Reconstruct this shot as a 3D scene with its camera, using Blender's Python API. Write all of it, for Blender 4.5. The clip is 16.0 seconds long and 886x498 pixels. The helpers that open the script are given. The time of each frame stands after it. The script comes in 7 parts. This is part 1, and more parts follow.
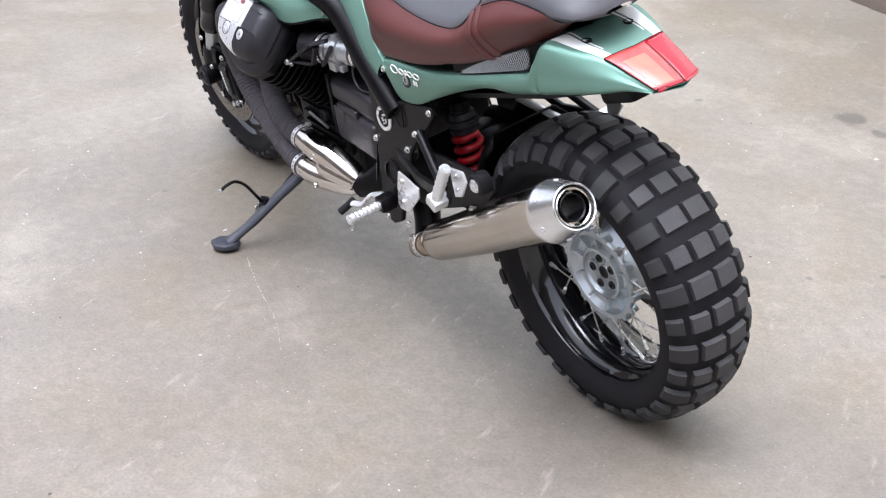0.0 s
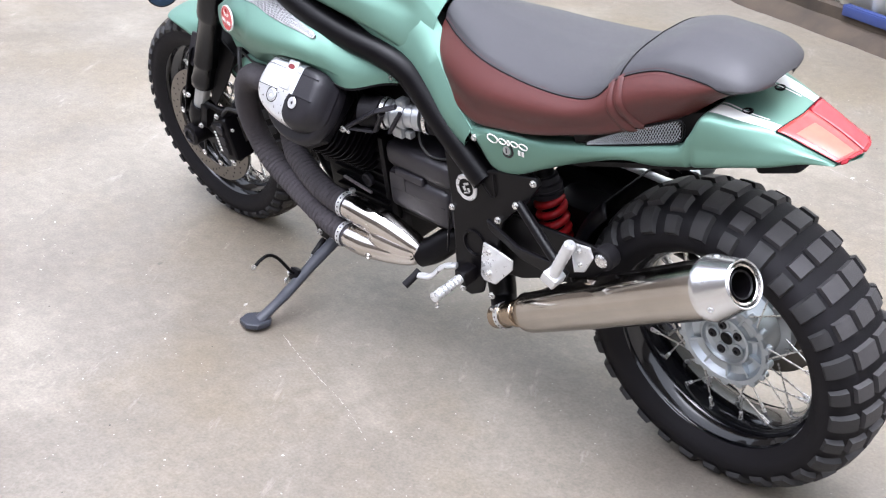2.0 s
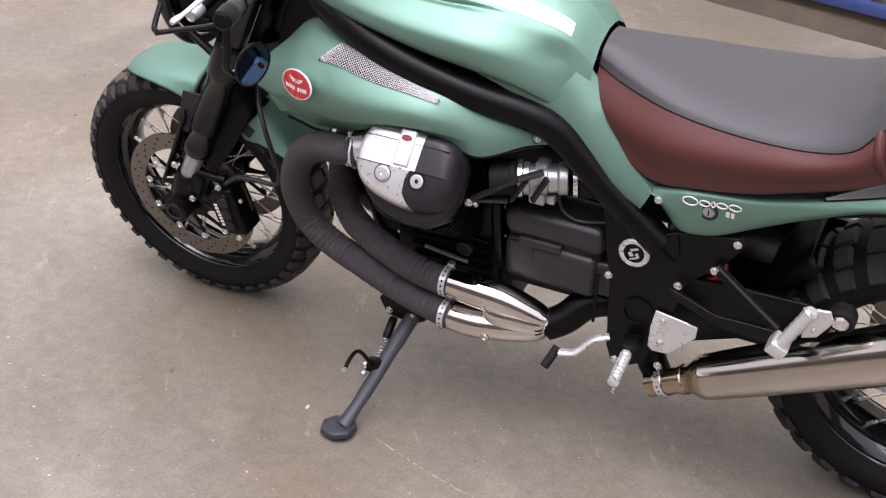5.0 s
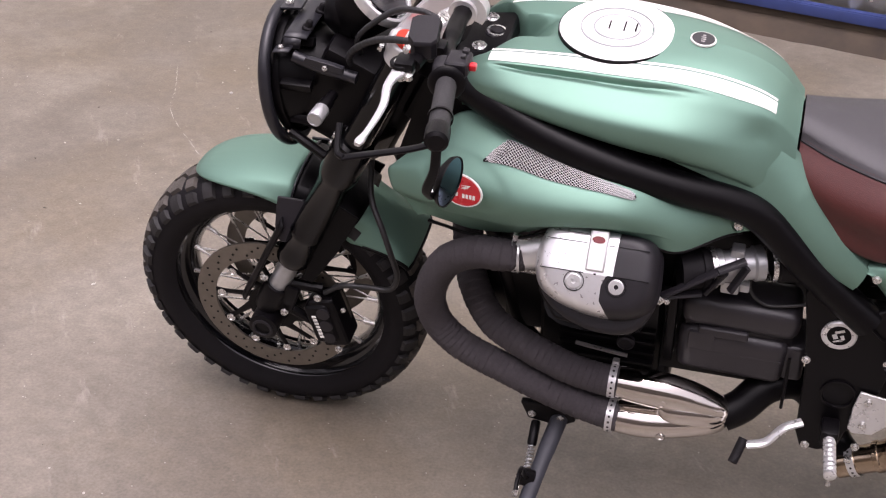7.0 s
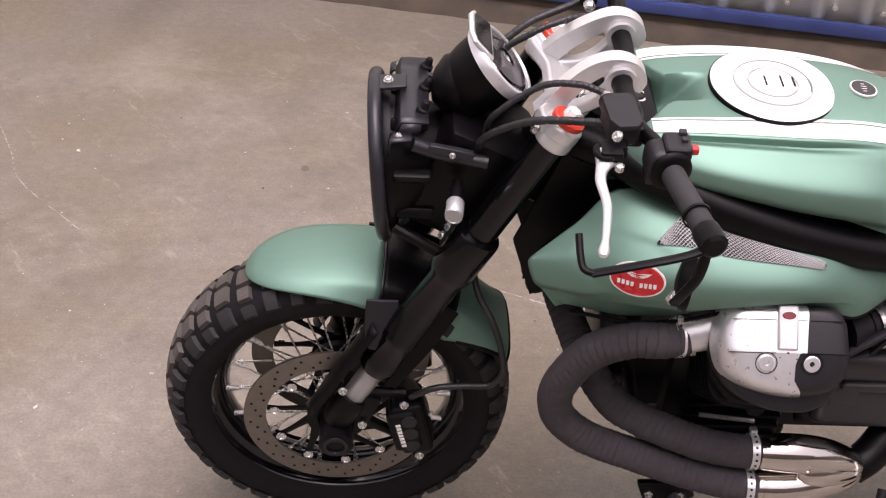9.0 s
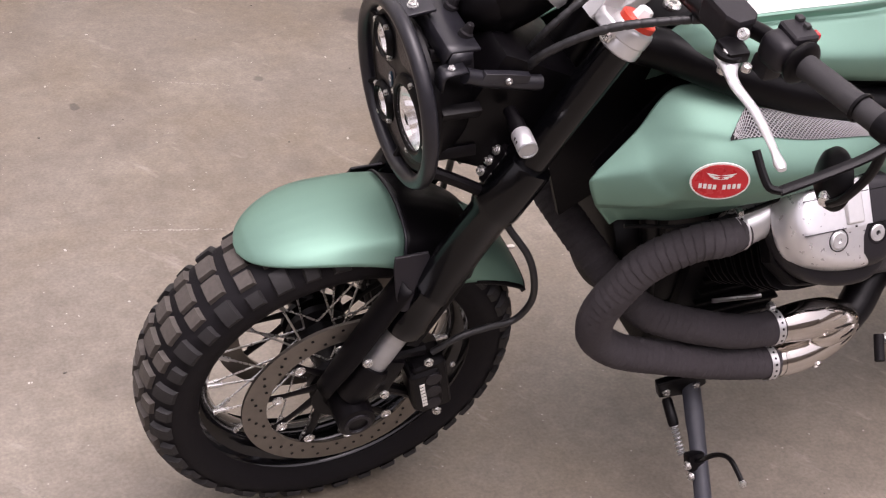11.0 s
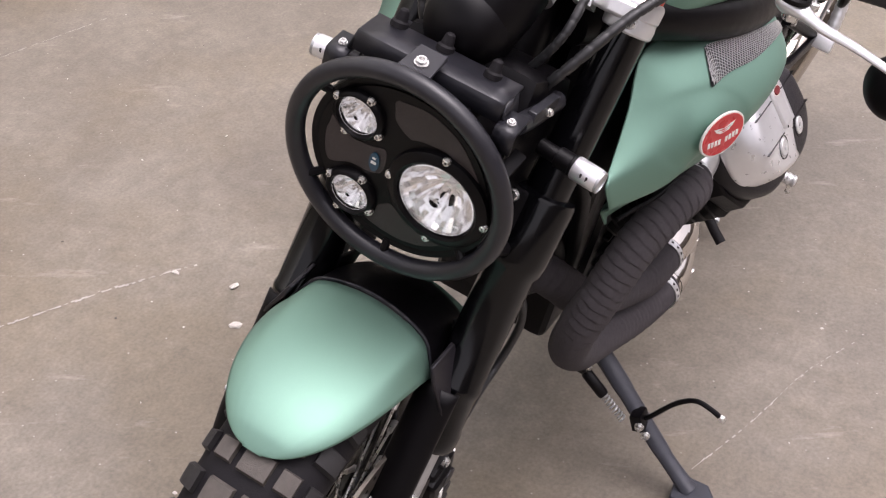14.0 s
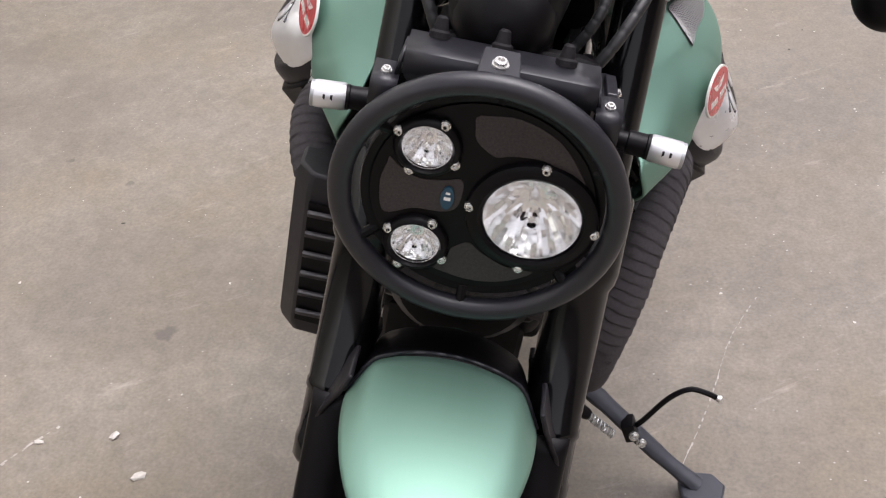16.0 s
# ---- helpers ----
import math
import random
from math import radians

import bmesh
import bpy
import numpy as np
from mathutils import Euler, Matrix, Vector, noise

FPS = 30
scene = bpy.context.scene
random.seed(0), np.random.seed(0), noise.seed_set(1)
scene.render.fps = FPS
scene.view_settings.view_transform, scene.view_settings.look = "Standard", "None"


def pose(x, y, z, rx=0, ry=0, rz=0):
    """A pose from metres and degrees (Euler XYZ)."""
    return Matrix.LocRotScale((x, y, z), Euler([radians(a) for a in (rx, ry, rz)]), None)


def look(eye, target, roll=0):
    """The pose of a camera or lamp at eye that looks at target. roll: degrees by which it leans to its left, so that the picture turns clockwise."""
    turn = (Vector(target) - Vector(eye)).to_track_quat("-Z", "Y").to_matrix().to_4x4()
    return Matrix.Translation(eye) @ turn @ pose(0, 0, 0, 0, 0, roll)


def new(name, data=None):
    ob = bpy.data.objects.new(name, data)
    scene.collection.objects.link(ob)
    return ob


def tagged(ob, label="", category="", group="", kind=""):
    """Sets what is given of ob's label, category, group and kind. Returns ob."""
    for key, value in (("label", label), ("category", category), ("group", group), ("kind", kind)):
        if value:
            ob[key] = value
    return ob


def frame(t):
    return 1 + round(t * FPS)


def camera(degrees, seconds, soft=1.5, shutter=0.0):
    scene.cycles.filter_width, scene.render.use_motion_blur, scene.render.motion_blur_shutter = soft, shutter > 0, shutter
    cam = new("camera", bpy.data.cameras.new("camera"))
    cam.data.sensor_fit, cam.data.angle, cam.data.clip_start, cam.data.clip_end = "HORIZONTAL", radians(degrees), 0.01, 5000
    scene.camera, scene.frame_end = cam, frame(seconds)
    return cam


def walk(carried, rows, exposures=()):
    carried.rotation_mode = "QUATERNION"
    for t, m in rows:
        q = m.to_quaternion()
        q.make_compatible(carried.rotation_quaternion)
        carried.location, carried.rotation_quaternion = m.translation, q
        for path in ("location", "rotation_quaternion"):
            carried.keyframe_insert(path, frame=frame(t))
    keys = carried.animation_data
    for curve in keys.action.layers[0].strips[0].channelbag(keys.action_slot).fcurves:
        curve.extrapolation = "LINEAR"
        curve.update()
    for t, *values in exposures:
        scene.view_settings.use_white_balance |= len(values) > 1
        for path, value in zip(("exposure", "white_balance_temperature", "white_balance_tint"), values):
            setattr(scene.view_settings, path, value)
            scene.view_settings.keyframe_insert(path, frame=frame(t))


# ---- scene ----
cam = camera(36.8, 16.0, soft=1.2)
PATH = [
    (0, (-1.776, 1.721, 1.494), (-0.31, 0.683, 0.616), 1.7),
    (0.5, (-1.634, 1.782, 1.496), (-0.201, 0.696, 0.621), 1.9),
    (1, (-1.467, 1.86, 1.508), (-0.082, 0.713, 0.633), 2.1),
    (1.5, (-1.326, 1.962, 1.534), (-0.001, 0.748, 0.656), 2.2),
    (2, (-1.172, 2.093, 1.56), (0.066, 0.793, 0.677), 2.7),
    (2.5, (-1.024, 2.191, 1.546), (0.141, 0.817, 0.678), 3.2),
    (3, (-0.836, 2.226, 1.565), (0.255, 0.802, 0.681), 2.8),
    (3.2, (-0.752, 2.229, 1.588), (0.304, 0.79, 0.685), 2.4),
    (5.3, (0.063, 2.308, 1.609), (0.755, 0.696, 0.649), 3.2),
    (5.5, (0.14, 2.272, 1.614), (0.811, 0.651, 0.654), 3.2),
    (6, (0.311, 2.225, 1.633), (0.929, 0.573, 0.691), 3.4),
    (6.5, (0.503, 2.237, 1.635), (1.029, 0.552, 0.695), 2.9),
    (7, (0.687, 2.242, 1.641), (1.115, 0.54, 0.681), 2.0),
    (7.5, (0.856, 2.202, 1.64), (1.201, 0.477, 0.688), 2.1),
    (8, (1.053, 2.128, 1.649), (1.287, 0.382, 0.703), 2.3),
    (8.5, (1.272, 2.085, 1.649), (1.352, 0.321, 0.71), 3.1),
    (9, (1.504, 2.017, 1.644), (1.396, 0.269, 0.679), 3.7),
    (9.5, (1.675, 1.932, 1.615), (1.42, 0.219, 0.614), 4.2),
    (9.7, (1.737, 1.879, 1.604), (1.426, 0.192, 0.576), 4.3),
    (11.8, (2.219, 1.4, 1.563), (1.294, 0.026, 0.442), 3.7),
    (12, (2.231, 1.321, 1.553), (1.261, -0.018, 0.428), 3.7),
    (12.5, (2.256, 1.118, 1.536), (1.165, -0.108, 0.392), 3.5),
    (13, (2.268, 0.987, 1.511), (1.084, -0.117, 0.337), 1.6),
    (13.5, (2.404, 0.853, 1.523), (1.084, -0.05, 0.323), 1.7),
    (14, (2.478, 0.737, 1.523), (1.048, -0.012, 0.341), 1.8),
    (14.5, (2.439, 0.63, 1.486), (0.954, 0.0, 0.304), -0.8),
    (15, (2.406, 0.507, 1.447), (0.883, -0.001, 0.254), -3.8),
    (15.5, (2.427, 0.409, 1.423), (0.834, 0.015, 0.28), -4.8),
    (16, (2.491, 0.282, 1.387), (0.83, 0.031, 0.301), -3.7),
]
walk(cam, [(t, look(eye, target, roll)) for t, eye, target, roll in PATH],
     exposures=[(0, 1.5, 5800, 15), (1.5, 1.64, 5800, 15), (2.5, 1.68, 5850, 15), (3.0, 1.5, 5950, 16), (5.5, 0.95, 6350, 24), (6.5, 0.77, 6450, 27), (9.5, 0.68, 6750, 29),
                (12.0, 0.92, 6550, 27), (14.0, 0.9, 6500, 23), (16.0, 0.88, 6400, 18)])

# ---- world and light: a bright overcast sky ----
world = bpy.data.worlds.new("overcast")
scene.world = world
world.use_nodes = True
wt = world.node_tree
wt.nodes.clear()
sky = wt.nodes.new("ShaderNodeTexSky")
sky.sky_type = "NISHITA"
sky.sun_disc = False
sky.sun_elevation, sky.sun_rotation = radians(74), radians(346)
sky.air_density, sky.dust_density, sky.ozone_density = 1.0, 6.0, 1.0
grey = wt.nodes.new("ShaderNodeHueSaturation")
grey.inputs["Saturation"].default_value = 0.12
bg = wt.nodes.new("ShaderNodeBackground")
bg.inputs["Strength"].default_value = 0.15
wout = wt.nodes.new("ShaderNodeOutputWorld")
wt.links.new(sky.outputs[0], grey.inputs["Color"])
wt.links.new(grey.outputs[0], bg.inputs["Color"])
wt.links.new(bg.outputs[0], wout.inputs["Surface"])

sun_data = bpy.data.lights.new("sun", "SUN")
sun_data.energy, sun_data.angle, sun_data.color = 0.9, radians(60), (1.0, 0.99, 0.98)
sun = new("sun", sun_data)
sun.matrix_world = look((0.2, 2.5, 9), (0.8, 0, 0.5))


# ---- materials ----
def material(name, color, rough=0.5, metal=0.0, spread=0.12, scale=30.0, bump=0.0, bump_scale=200.0,
             fleck=0.0, coat=0.0, coat_rough=0.1, spec=0.5, rough_var=0.08, large=2.5):
    """A node material: base colour varied at two scales, roughness variation and fine relief."""
    m = bpy.data.materials.new(name)
    m.use_nodes = True
    nt = m.node_tree
    b = nt.nodes["Principled BSDF"]
    tc = nt.nodes.new("ShaderNodeTexCoord")
    n1 = nt.nodes.new("ShaderNodeTexNoise")
    n1.inputs["Scale"].default_value, n1.inputs["Detail"].default_value = scale, 6
    n2 = nt.nodes.new("ShaderNodeTexNoise")
    n2.inputs["Scale"].default_value, n2.inputs["Detail"].default_value = large, 4
    add = nt.nodes.new("ShaderNodeMath")
    add.operation = "ADD"
    for n, k in ((n1, 0), (n2, 1)):
        nt.links.new(tc.outputs["Object"], n.inputs["Vector"])
        nt.links.new(n.outputs["Fac"], add.inputs[k])
    half = nt.nodes.new("ShaderNodeMath")
    half.operation = "MULTIPLY"
    half.inputs[1].default_value = 0.5
    nt.links.new(add.outputs[0], half.inputs[0])
    ramp = nt.nodes.new("ShaderNodeMapRange")
    ramp.inputs["From Min"].default_value, ramp.inputs["From Max"].default_value = 0.3, 0.7
    ramp.inputs["To Min"].default_value, ramp.inputs["To Max"].default_value = 1 - spread, 1 + spread
    nt.links.new(half.outputs[0], ramp.inputs["Value"])
    mix = nt.nodes.new("ShaderNodeMix")
    mix.data_type, mix.blend_type = "RGBA", "MULTIPLY"
    mix.inputs["Factor"].default_value = 1.0
    mix.inputs[6].default_value = (*color, 1)
    nt.links.new(ramp.outputs[0], mix.inputs[7])
    nt.links.new(mix.outputs[2], b.inputs["Base Color"])
    rr = nt.nodes.new("ShaderNodeMapRange")
    rr.inputs["From Min"].default_value, rr.inputs["From Max"].default_value = 0.3, 0.7
    rr.inputs["To Min"].default_value = max(0.02, rough - rough_var)
    rr.inputs["To Max"].default_value = min(1.0, rough + rough_var)
    nt.links.new(half.outputs[0], rr.inputs["Value"])
    nt.links.new(rr.outputs[0], b.inputs["Roughness"])
    b.inputs["Metallic"].default_value = metal
    b.inputs["Specular IOR Level"].default_value = spec
    b.inputs["Coat Weight"].default_value, b.inputs["Coat Roughness"].default_value = coat, coat_rough
    if bump:
        n3 = nt.nodes.new("ShaderNodeTexNoise")
        n3.inputs["Scale"].default_value, n3.inputs["Detail"].default_value = bump_scale, 8
        nt.links.new(tc.outputs["Object"], n3.inputs["Vector"])
        bp = nt.nodes.new("ShaderNodeBump")
        bp.inputs["Strength"].default_value, bp.inputs["Distance"].default_value = bump, 0.002
        nt.links.new(n3.outputs["Fac"], bp.inputs["Height"])
        nt.links.new(bp.outputs[0], b.inputs["Normal"])
    return m


M = {}
M["green"] = material("satin_green_paint", (0.160, 0.285, 0.228), 0.52, 0.72, 0.05, 900, 0.02, 1500, rough_var=0.03)
M["black"] = material("satin_black", (0.0022, 0.0018, 0.0024), 0.40, 0.0, 0.25, 60, 0.05, 900, spec=0.16)
M["anod"] = material("black_anodised", (0.0015, 0.0015, 0.002), 0.15, 0.0, 0.2, 60, spec=0.36)
M["gloss"] = material("gloss_black", (0.003, 0.003, 0.004), 0.11, 0.0, 0.2, 40, coat=0.2)
M["powder"] = material("powder_coat_black", (0.0028, 0.0023, 0.0030), 0.38, 0.0, 0.2, 80, 0.10, 1200, spec=0.18)
M["satin"] = material("satin_black_tube", (0.014, 0.0138, 0.0175), 0.34, 0.0, 0.2, 80, 0.06, 1200, spec=0.45)
M["plastic"] = material("grey_black_plastic", (0.0100, 0.0086, 0.0112), 0.48, 0.0, 0.2, 60, 0.12, 1400, spec=0.4)
M["rubber"] = material("tyre_rubber", (0.0072, 0.0063, 0.0076), 0.64, 0.0, 0.3, 90, 0.25, 500, spec=0.18)
M["tread"] = material("worn_tread_rubber", (0.036, 0.0330, 0.0340), 0.66, 0.0, 0.3, 120, 0.3, 700)
M["shoulder"] = material("shoulder_rubber", (0.011, 0.0100, 0.0105), 0.68, 0.0, 0.3, 120, 0.3, 700)
M["dusty"] = material("dusty_tread_rubber", (0.070, 0.061, 0.053), 0.75, 0.0, 0.35, 120, 0.3, 700)
M["grip"] = material("grip_rubber", (0.024, 0.023, 0.0245), 0.7, 0.0, 0.2, 90, 0.3, 800)
M["alu"] = material("silver_aluminium", (0.68, 0.68, 0.68), 0.33, 0.65, 0.06, 120, 0.04, 900)
M["cap"] = material("white_silver_cap", (0.86, 0.86, 0.85), 0.35, 0.25, 0.03, 200)
M["machined"] = material("machined_aluminium", (0.72, 0.72, 0.72), 0.24, 0.95, 0.05, 300, 0.02, 900)
M["silver"] = material("silver_paint", (0.76, 0.76, 0.77), 0.32, 0.70, 0.05, 100)
M["cast"] = material("cast_aluminium", (0.45, 0.46, 0.47), 0.42, 0.8, 0.12, 90, 0.15, 500)
M["chrome"] = material("polished_steel", (0.66, 0.62, 0.58), 0.13, 1.0, 0.06, 20, large=6)
M["steel"] = material("brushed_steel", (0.50, 0.46, 0.41), 0.15, 1.0, 0.12, 24, large=5)
M["bronze"] = material("bronze_tinted_steel", (0.42, 0.33, 0.24), 0.18, 1.0, 0.12, 24, large=5)
M["bolt"] = material("zinc_bolt", (0.70, 0.69, 0.67), 0.28, 0.9, 0.1, 200)
M["wrap"] = material("exhaust_wrap", (0.046, 0.040, 0.044), 0.85, 0.0, 0.35, 260, 0.6, 900)
M["brown"] = material("oxblood_leather", (0.074, 0.0165, 0.014), 0.50, 0.0, 0.18, 180, 0.25, 700)
M["leather"] = material("black_leather", (0.038, 0.036, 0.040), 0.50, 0.0, 0.18, 180, 0.25, 700)
M["thread"] = material("dark_red_thread", (0.10, 0.03, 0.03), 0.8)
M["red"] = material("red_enamel", (0.50, 0.012, 0.018), 0.3, 0.0, 0.05, 60, coat=0.5)
M["darkred"] = material("dark_red_enamel", (0.16, 0.012, 0.016), 0.3, 0.0, 0.1, 60, coat=0.4)
M["spring"] = material("red_spring_paint", (0.42, 0.010, 0.014), 0.35, 0.0, 0.1, 60)
M["orange"] = material("orange_anodised", (0.75, 0.065, 0.035), 0.35, 0.4, 0.06, 60)
M["white"] = material("white_stripe", (0.78, 0.78, 0.74), 0.40, 0.0, 0.03, 200)
M["pearl"] = material("pale_badge_white", (0.75, 0.74, 0.70), 0.35)
M["lampred"] = material("red_lens", (0.27, 0.006, 0.014), 0.2, 0.0, 0.2, 90, coat=0.3, coat_rough=0.05)
M["lamppink"] = material("pale_orange_lens", (0.44, 0.055, 0.048), 0.2, 0.0, 0.28, 60, coat=0.3, coat_rough=0.05)
M["hubcast"] = material("hub_aluminium", (0.44, 0.475, 0.50), 0.36, 0.75, 0.08, 90, 0.06, 500)
M["lampinner"] = material("lamp_inner_facet", (0.46, 0.105, 0.065), 0.3, 0.0, 0.25, 60, coat=0.3, coat_rough=0.05)
M["disc"] = material("brake_disc_steel", (0.20, 0.18, 0.155), 0.38, 0.9, 0.18, 60)
M["stand"] = material("stand_blue_black", (0.030, 0.032, 0.042), 0.5, 0.0, 0.3, 60, 0.1, 700)
M["gear"] = material("grey_black_casting", (0.020, 0.0178, 0.0215), 0.42, 0.0, 0.2, 60, 0.15, 900, spec=0.5)
M["hose"] = material("rubber_hose", (0.014, 0.014, 0.015), 0.45)
M["blue"] = material("blue_badge", (0.012, 0.055, 0.095), 0.3)
M["carbon"] = material("carbon_weave", (0.034, 0.027, 0.027), 0.4, 0.0, 0.6, 500, 0.3, 900, coat=0.1, spec=0.3)


def clear_glass(name, rough=0.0):
    m = bpy.data.materials.new(name)
    m.use_nodes = True
    b = m.node_tree.nodes["Principled BSDF"]
    b.inputs["Base Color"].default_value = (1, 1, 1, 1)
    b.inputs["Transmission Weight"].default_value = 1.0
    b.inputs["Roughness"].default_value = rough
    b.inputs["IOR"].default_value = 1.35
    return m


M["glass"] = clear_glass("clear_lens")


def mirror_mat(name, color, rough):
    m = bpy.data.materials.new(name)
    m.use_nodes = True
    b = m.node_tree.nodes["Principled BSDF"]
    b.inputs["Base Color"].default_value = (*color, 1)
    b.inputs["Metallic"].default_value = 1.0
    b.inputs["Roughness"].default_value = rough
    return m


M["mirror"] = mirror_mat("mirror_glass", (0.05, 0.09, 0.16), 0.02)
M["reflector"] = material("lamp_reflector", (0.98, 0.98, 0.98), 0.13, 0.80, 0.03, 60)


# ---- geometry helpers ----
def cat(p0, p1, p2, p3, t):
    return 0.5 * (2 * p1 + (p2 - p0) * t + (2 * p0 - 5 * p1 + 4 * p2 - p3) * t * t + (3 * p1 - p0 - 3 * p2 + p3) * t ** 3)


def along(pts, n):
    """n points on a smooth curve through pts."""
    p = [np.array(q, float) for q in pts]
    p = [2 * p[0] - p[1]] + p + [2 * p[-1] - p[-2]]
    out = []
    for u in np.linspace(0, len(pts) - 1, n):
        i = min(int(u), len(pts) - 2)
        out.append(cat(p[i], p[i + 1], p[i + 2], p[i + 3], u - i))
    return out


class Sheet:
    """A smooth surface through a grid of points; at(u, v) with u over the rows and v over the columns."""

    def __init__(self, rows):
        self.g = np.array(rows, float)

    def at(self, u, v):
        n = len(self.g) - 1
        row = []
        i = min(max(int(u), 0), n - 1)
        for k in (i - 1, i, i + 1, i + 2):
            if k < 0:
                r = 2 * self.g[0] - self.g[1]
            elif k > n:
                r = 2 * self.g[n] - self.g[n - 1]
            else:
                r = self.g[k]
            row.append(r)
        r = cat(*row, u - i)
        m = len(r) - 1
        j = min(max(int(v), 0), m - 1)
        c = []
        for k in (j - 1, j, j + 1, j + 2):
            c.append(2 * r[0] - r[1] if k < 0 else 2 * r[m] - r[m - 1] if k > m else r[k])
        return cat(*c, v - j)

    def normal(self, u, v, side=1):
        e = 1e-3
        a = self.at(u + e, v) - self.at(u - e, v)
        b = self.at(u, v + e) - self.at(u, v - e)
        n = np.cross(a, b)
        k = np.linalg.norm(n)
        return side * n / (k if k > 1e-12 else 1.0)


def grid_mesh(bm, pts, close_u=False, close_v=False, flip=False):
    """Faces over a grid of points; returns the vertex grid."""
    vs = [[bm.verts.new(tuple(p)) for p in row] for row in pts]
    nu, nv = len(vs), len(vs[0])
    for i in range(nu if close_u else nu - 1):
        for j in range(nv if close_v else nv - 1):
            q = [vs[i][j], vs[(i + 1) % nu][j], vs[(i + 1) % nu][(j + 1) % nv], vs[i][(j + 1) % nv]]
            try:
                bm.faces.new(q[::-1] if flip else q)
            except ValueError:
                pass
    return vs


def frame_of(d):
    d = np.array(d, float)
    d = d / np.linalg.norm(d)
    a = np.array([0, 0, 1.0]) if abs(d[2]) < 0.9 else np.array([0, 1.0, 0])
    x = np.cross(a, d)
    x /= np.linalg.norm(x)
    return x, np.cross(d, x), d


def tube(bm, pts, r, segs=14, caps=True, squash=(1, 1), up=None):
    """A tube along a list of points; r is a number or one radius a point."""
    pts = [np.array(p, float) for p in pts]
    n = len(pts)
    rs = [r] * n if np.isscalar(r) else list(r)
    x, y, d = frame_of(pts[1] - pts[0])
    if up is not None:
        x = np.cross(np.array(up, float), d)
        x /= np.linalg.norm(x)
        y = np.cross(d, x)
    rings = []
    for i in range(n):
        d2 = pts[min(i + 1, n - 1)] - pts[max(i - 1, 0)]
        d2 = d2 / (np.linalg.norm(d2) + 1e-12)
        x = x - d2 * np.dot(x, d2)
        x /= np.linalg.norm(x)
        y = np.cross(d2, x)
        rings.append([pts[i] + rs[i] * (squash[0] * math.cos(a) * x + squash[1] * math.sin(a) * y)
                      for a in np.linspace(0, 2 * math.pi, segs, endpoint=False)])
    vs = grid_mesh(bm, rings, close_v=True, flip=True)
    if caps:
        bm.faces.new(vs[0])
        bm.faces.new(vs[-1][::-1])
    return bm


def lathe(bm, base, axis, prof, segs=28, arc=2 * math.pi, cap=True):
    """Turns a profile of (distance along the axis, radius) round it."""
    x, y, d = frame_of(axis)
    base = np.array(base, float)
    rings = [[base + h * d + r * (math.cos(a) * x + math.sin(a) * y)
              for a in np.linspace(0, 2 * math.pi, segs, endpoint=False)] for h, r in prof]
    vs = grid_mesh(bm, rings, close_v=True, flip=True)
    if cap:
        for ring, flip in ((vs[0], False), (vs[-1], True)):
            try:
                bm.faces.new(ring[::-1] if flip else ring)
            except ValueError:
                pass
    return bm


def plate(bm, pts, thick, direction):
    """A flat piece: an outline in space, given thickness along a direction."""
    d = np.array(direction, float)
    d = d / np.linalg.norm(d) * thick
    a = [bm.verts.new(tuple(np.array(p, float))) for p in pts]
    b = [bm.verts.new(tuple(np.array(p, float) + d)) for p in pts]
    n = len(a)
    bm.faces.new(a[::-1])
    bm.faces.new(b)
    for i in range(n):
        bm.faces.new((a[i], a[(i + 1) % n], b[(i + 1) % n], b[i]))
    return bm


def block(bm, centre, size, rot=None, bevel=0.004, segs=2):
    """A box with rounded edges."""
    m = Matrix.Translation(centre) @ (rot or Matrix.Identity(4)) @ Matrix.Diagonal((*size, 1))
    made = bmesh.ops.create_cube(bm, size=1.0, matrix=m)
    if bevel:
        edges = list({e for v in made["verts"] for e in v.link_edges})
        bmesh.ops.bevel(bm, geom=edges, offset=bevel, segments=segs, affect="EDGES", profile=0.6)
    return bm


def smooth_faces(bm, angle=35):
    bmesh.ops.recalc_face_normals(bm, faces=bm.faces)
    for f in bm.faces:
        f.smooth = True
    for e in bm.edges:
        if len(e.link_faces) == 2 and e.calc_face_angle(0) > radians(angle):
            e.smooth = False


def level(parent):
    """The parent itself, or the one above it where the piece would lie too deep."""
    while parent is not None and parent.parent is not None and parent.parent.parent is not None:
        parent = parent.parent
    return parent


def part(name, bm, mat, parent, label="", angle=35, solid=0.0, bevel=0.0, fix=True):
    """Links a bmesh as one mesh object under a thing or a part."""
    if fix:
        smooth_faces(bm, angle)
    me = bpy.data.meshes.new(name)
    bm.to_mesh(me)
    bm.free()
    for m in (mat if isinstance(mat, (list, tuple)) else [mat]):
        me.materials.append(m)
    ob = new(name, me)
    ob.parent = level(parent)
    if solid:
        s = ob.modifiers.new("thick", "SOLIDIFY")
        s.thickness, s.offset = solid, -1
    if bevel:
        b = ob.modifiers.new("edge", "BEVEL")
        b.width, b.segments, b.limit_method, b.angle_limit = bevel, 2, "ANGLE", radians(40)
    if label:
        tagged(ob, label=label)
    return ob


def shared(name, mesh, parent, matrix):
    ob = new(name, mesh)
    ob.parent = level(parent)
    ob.matrix_basis = matrix
    return ob


def mesh_of(name, bm, mat, angle=35):
    smooth_faces(bm, angle)
    me = bpy.data.meshes.new(name)
    bm.to_mesh(me)
    bm.free()
    me.materials.append(mat)
    return me


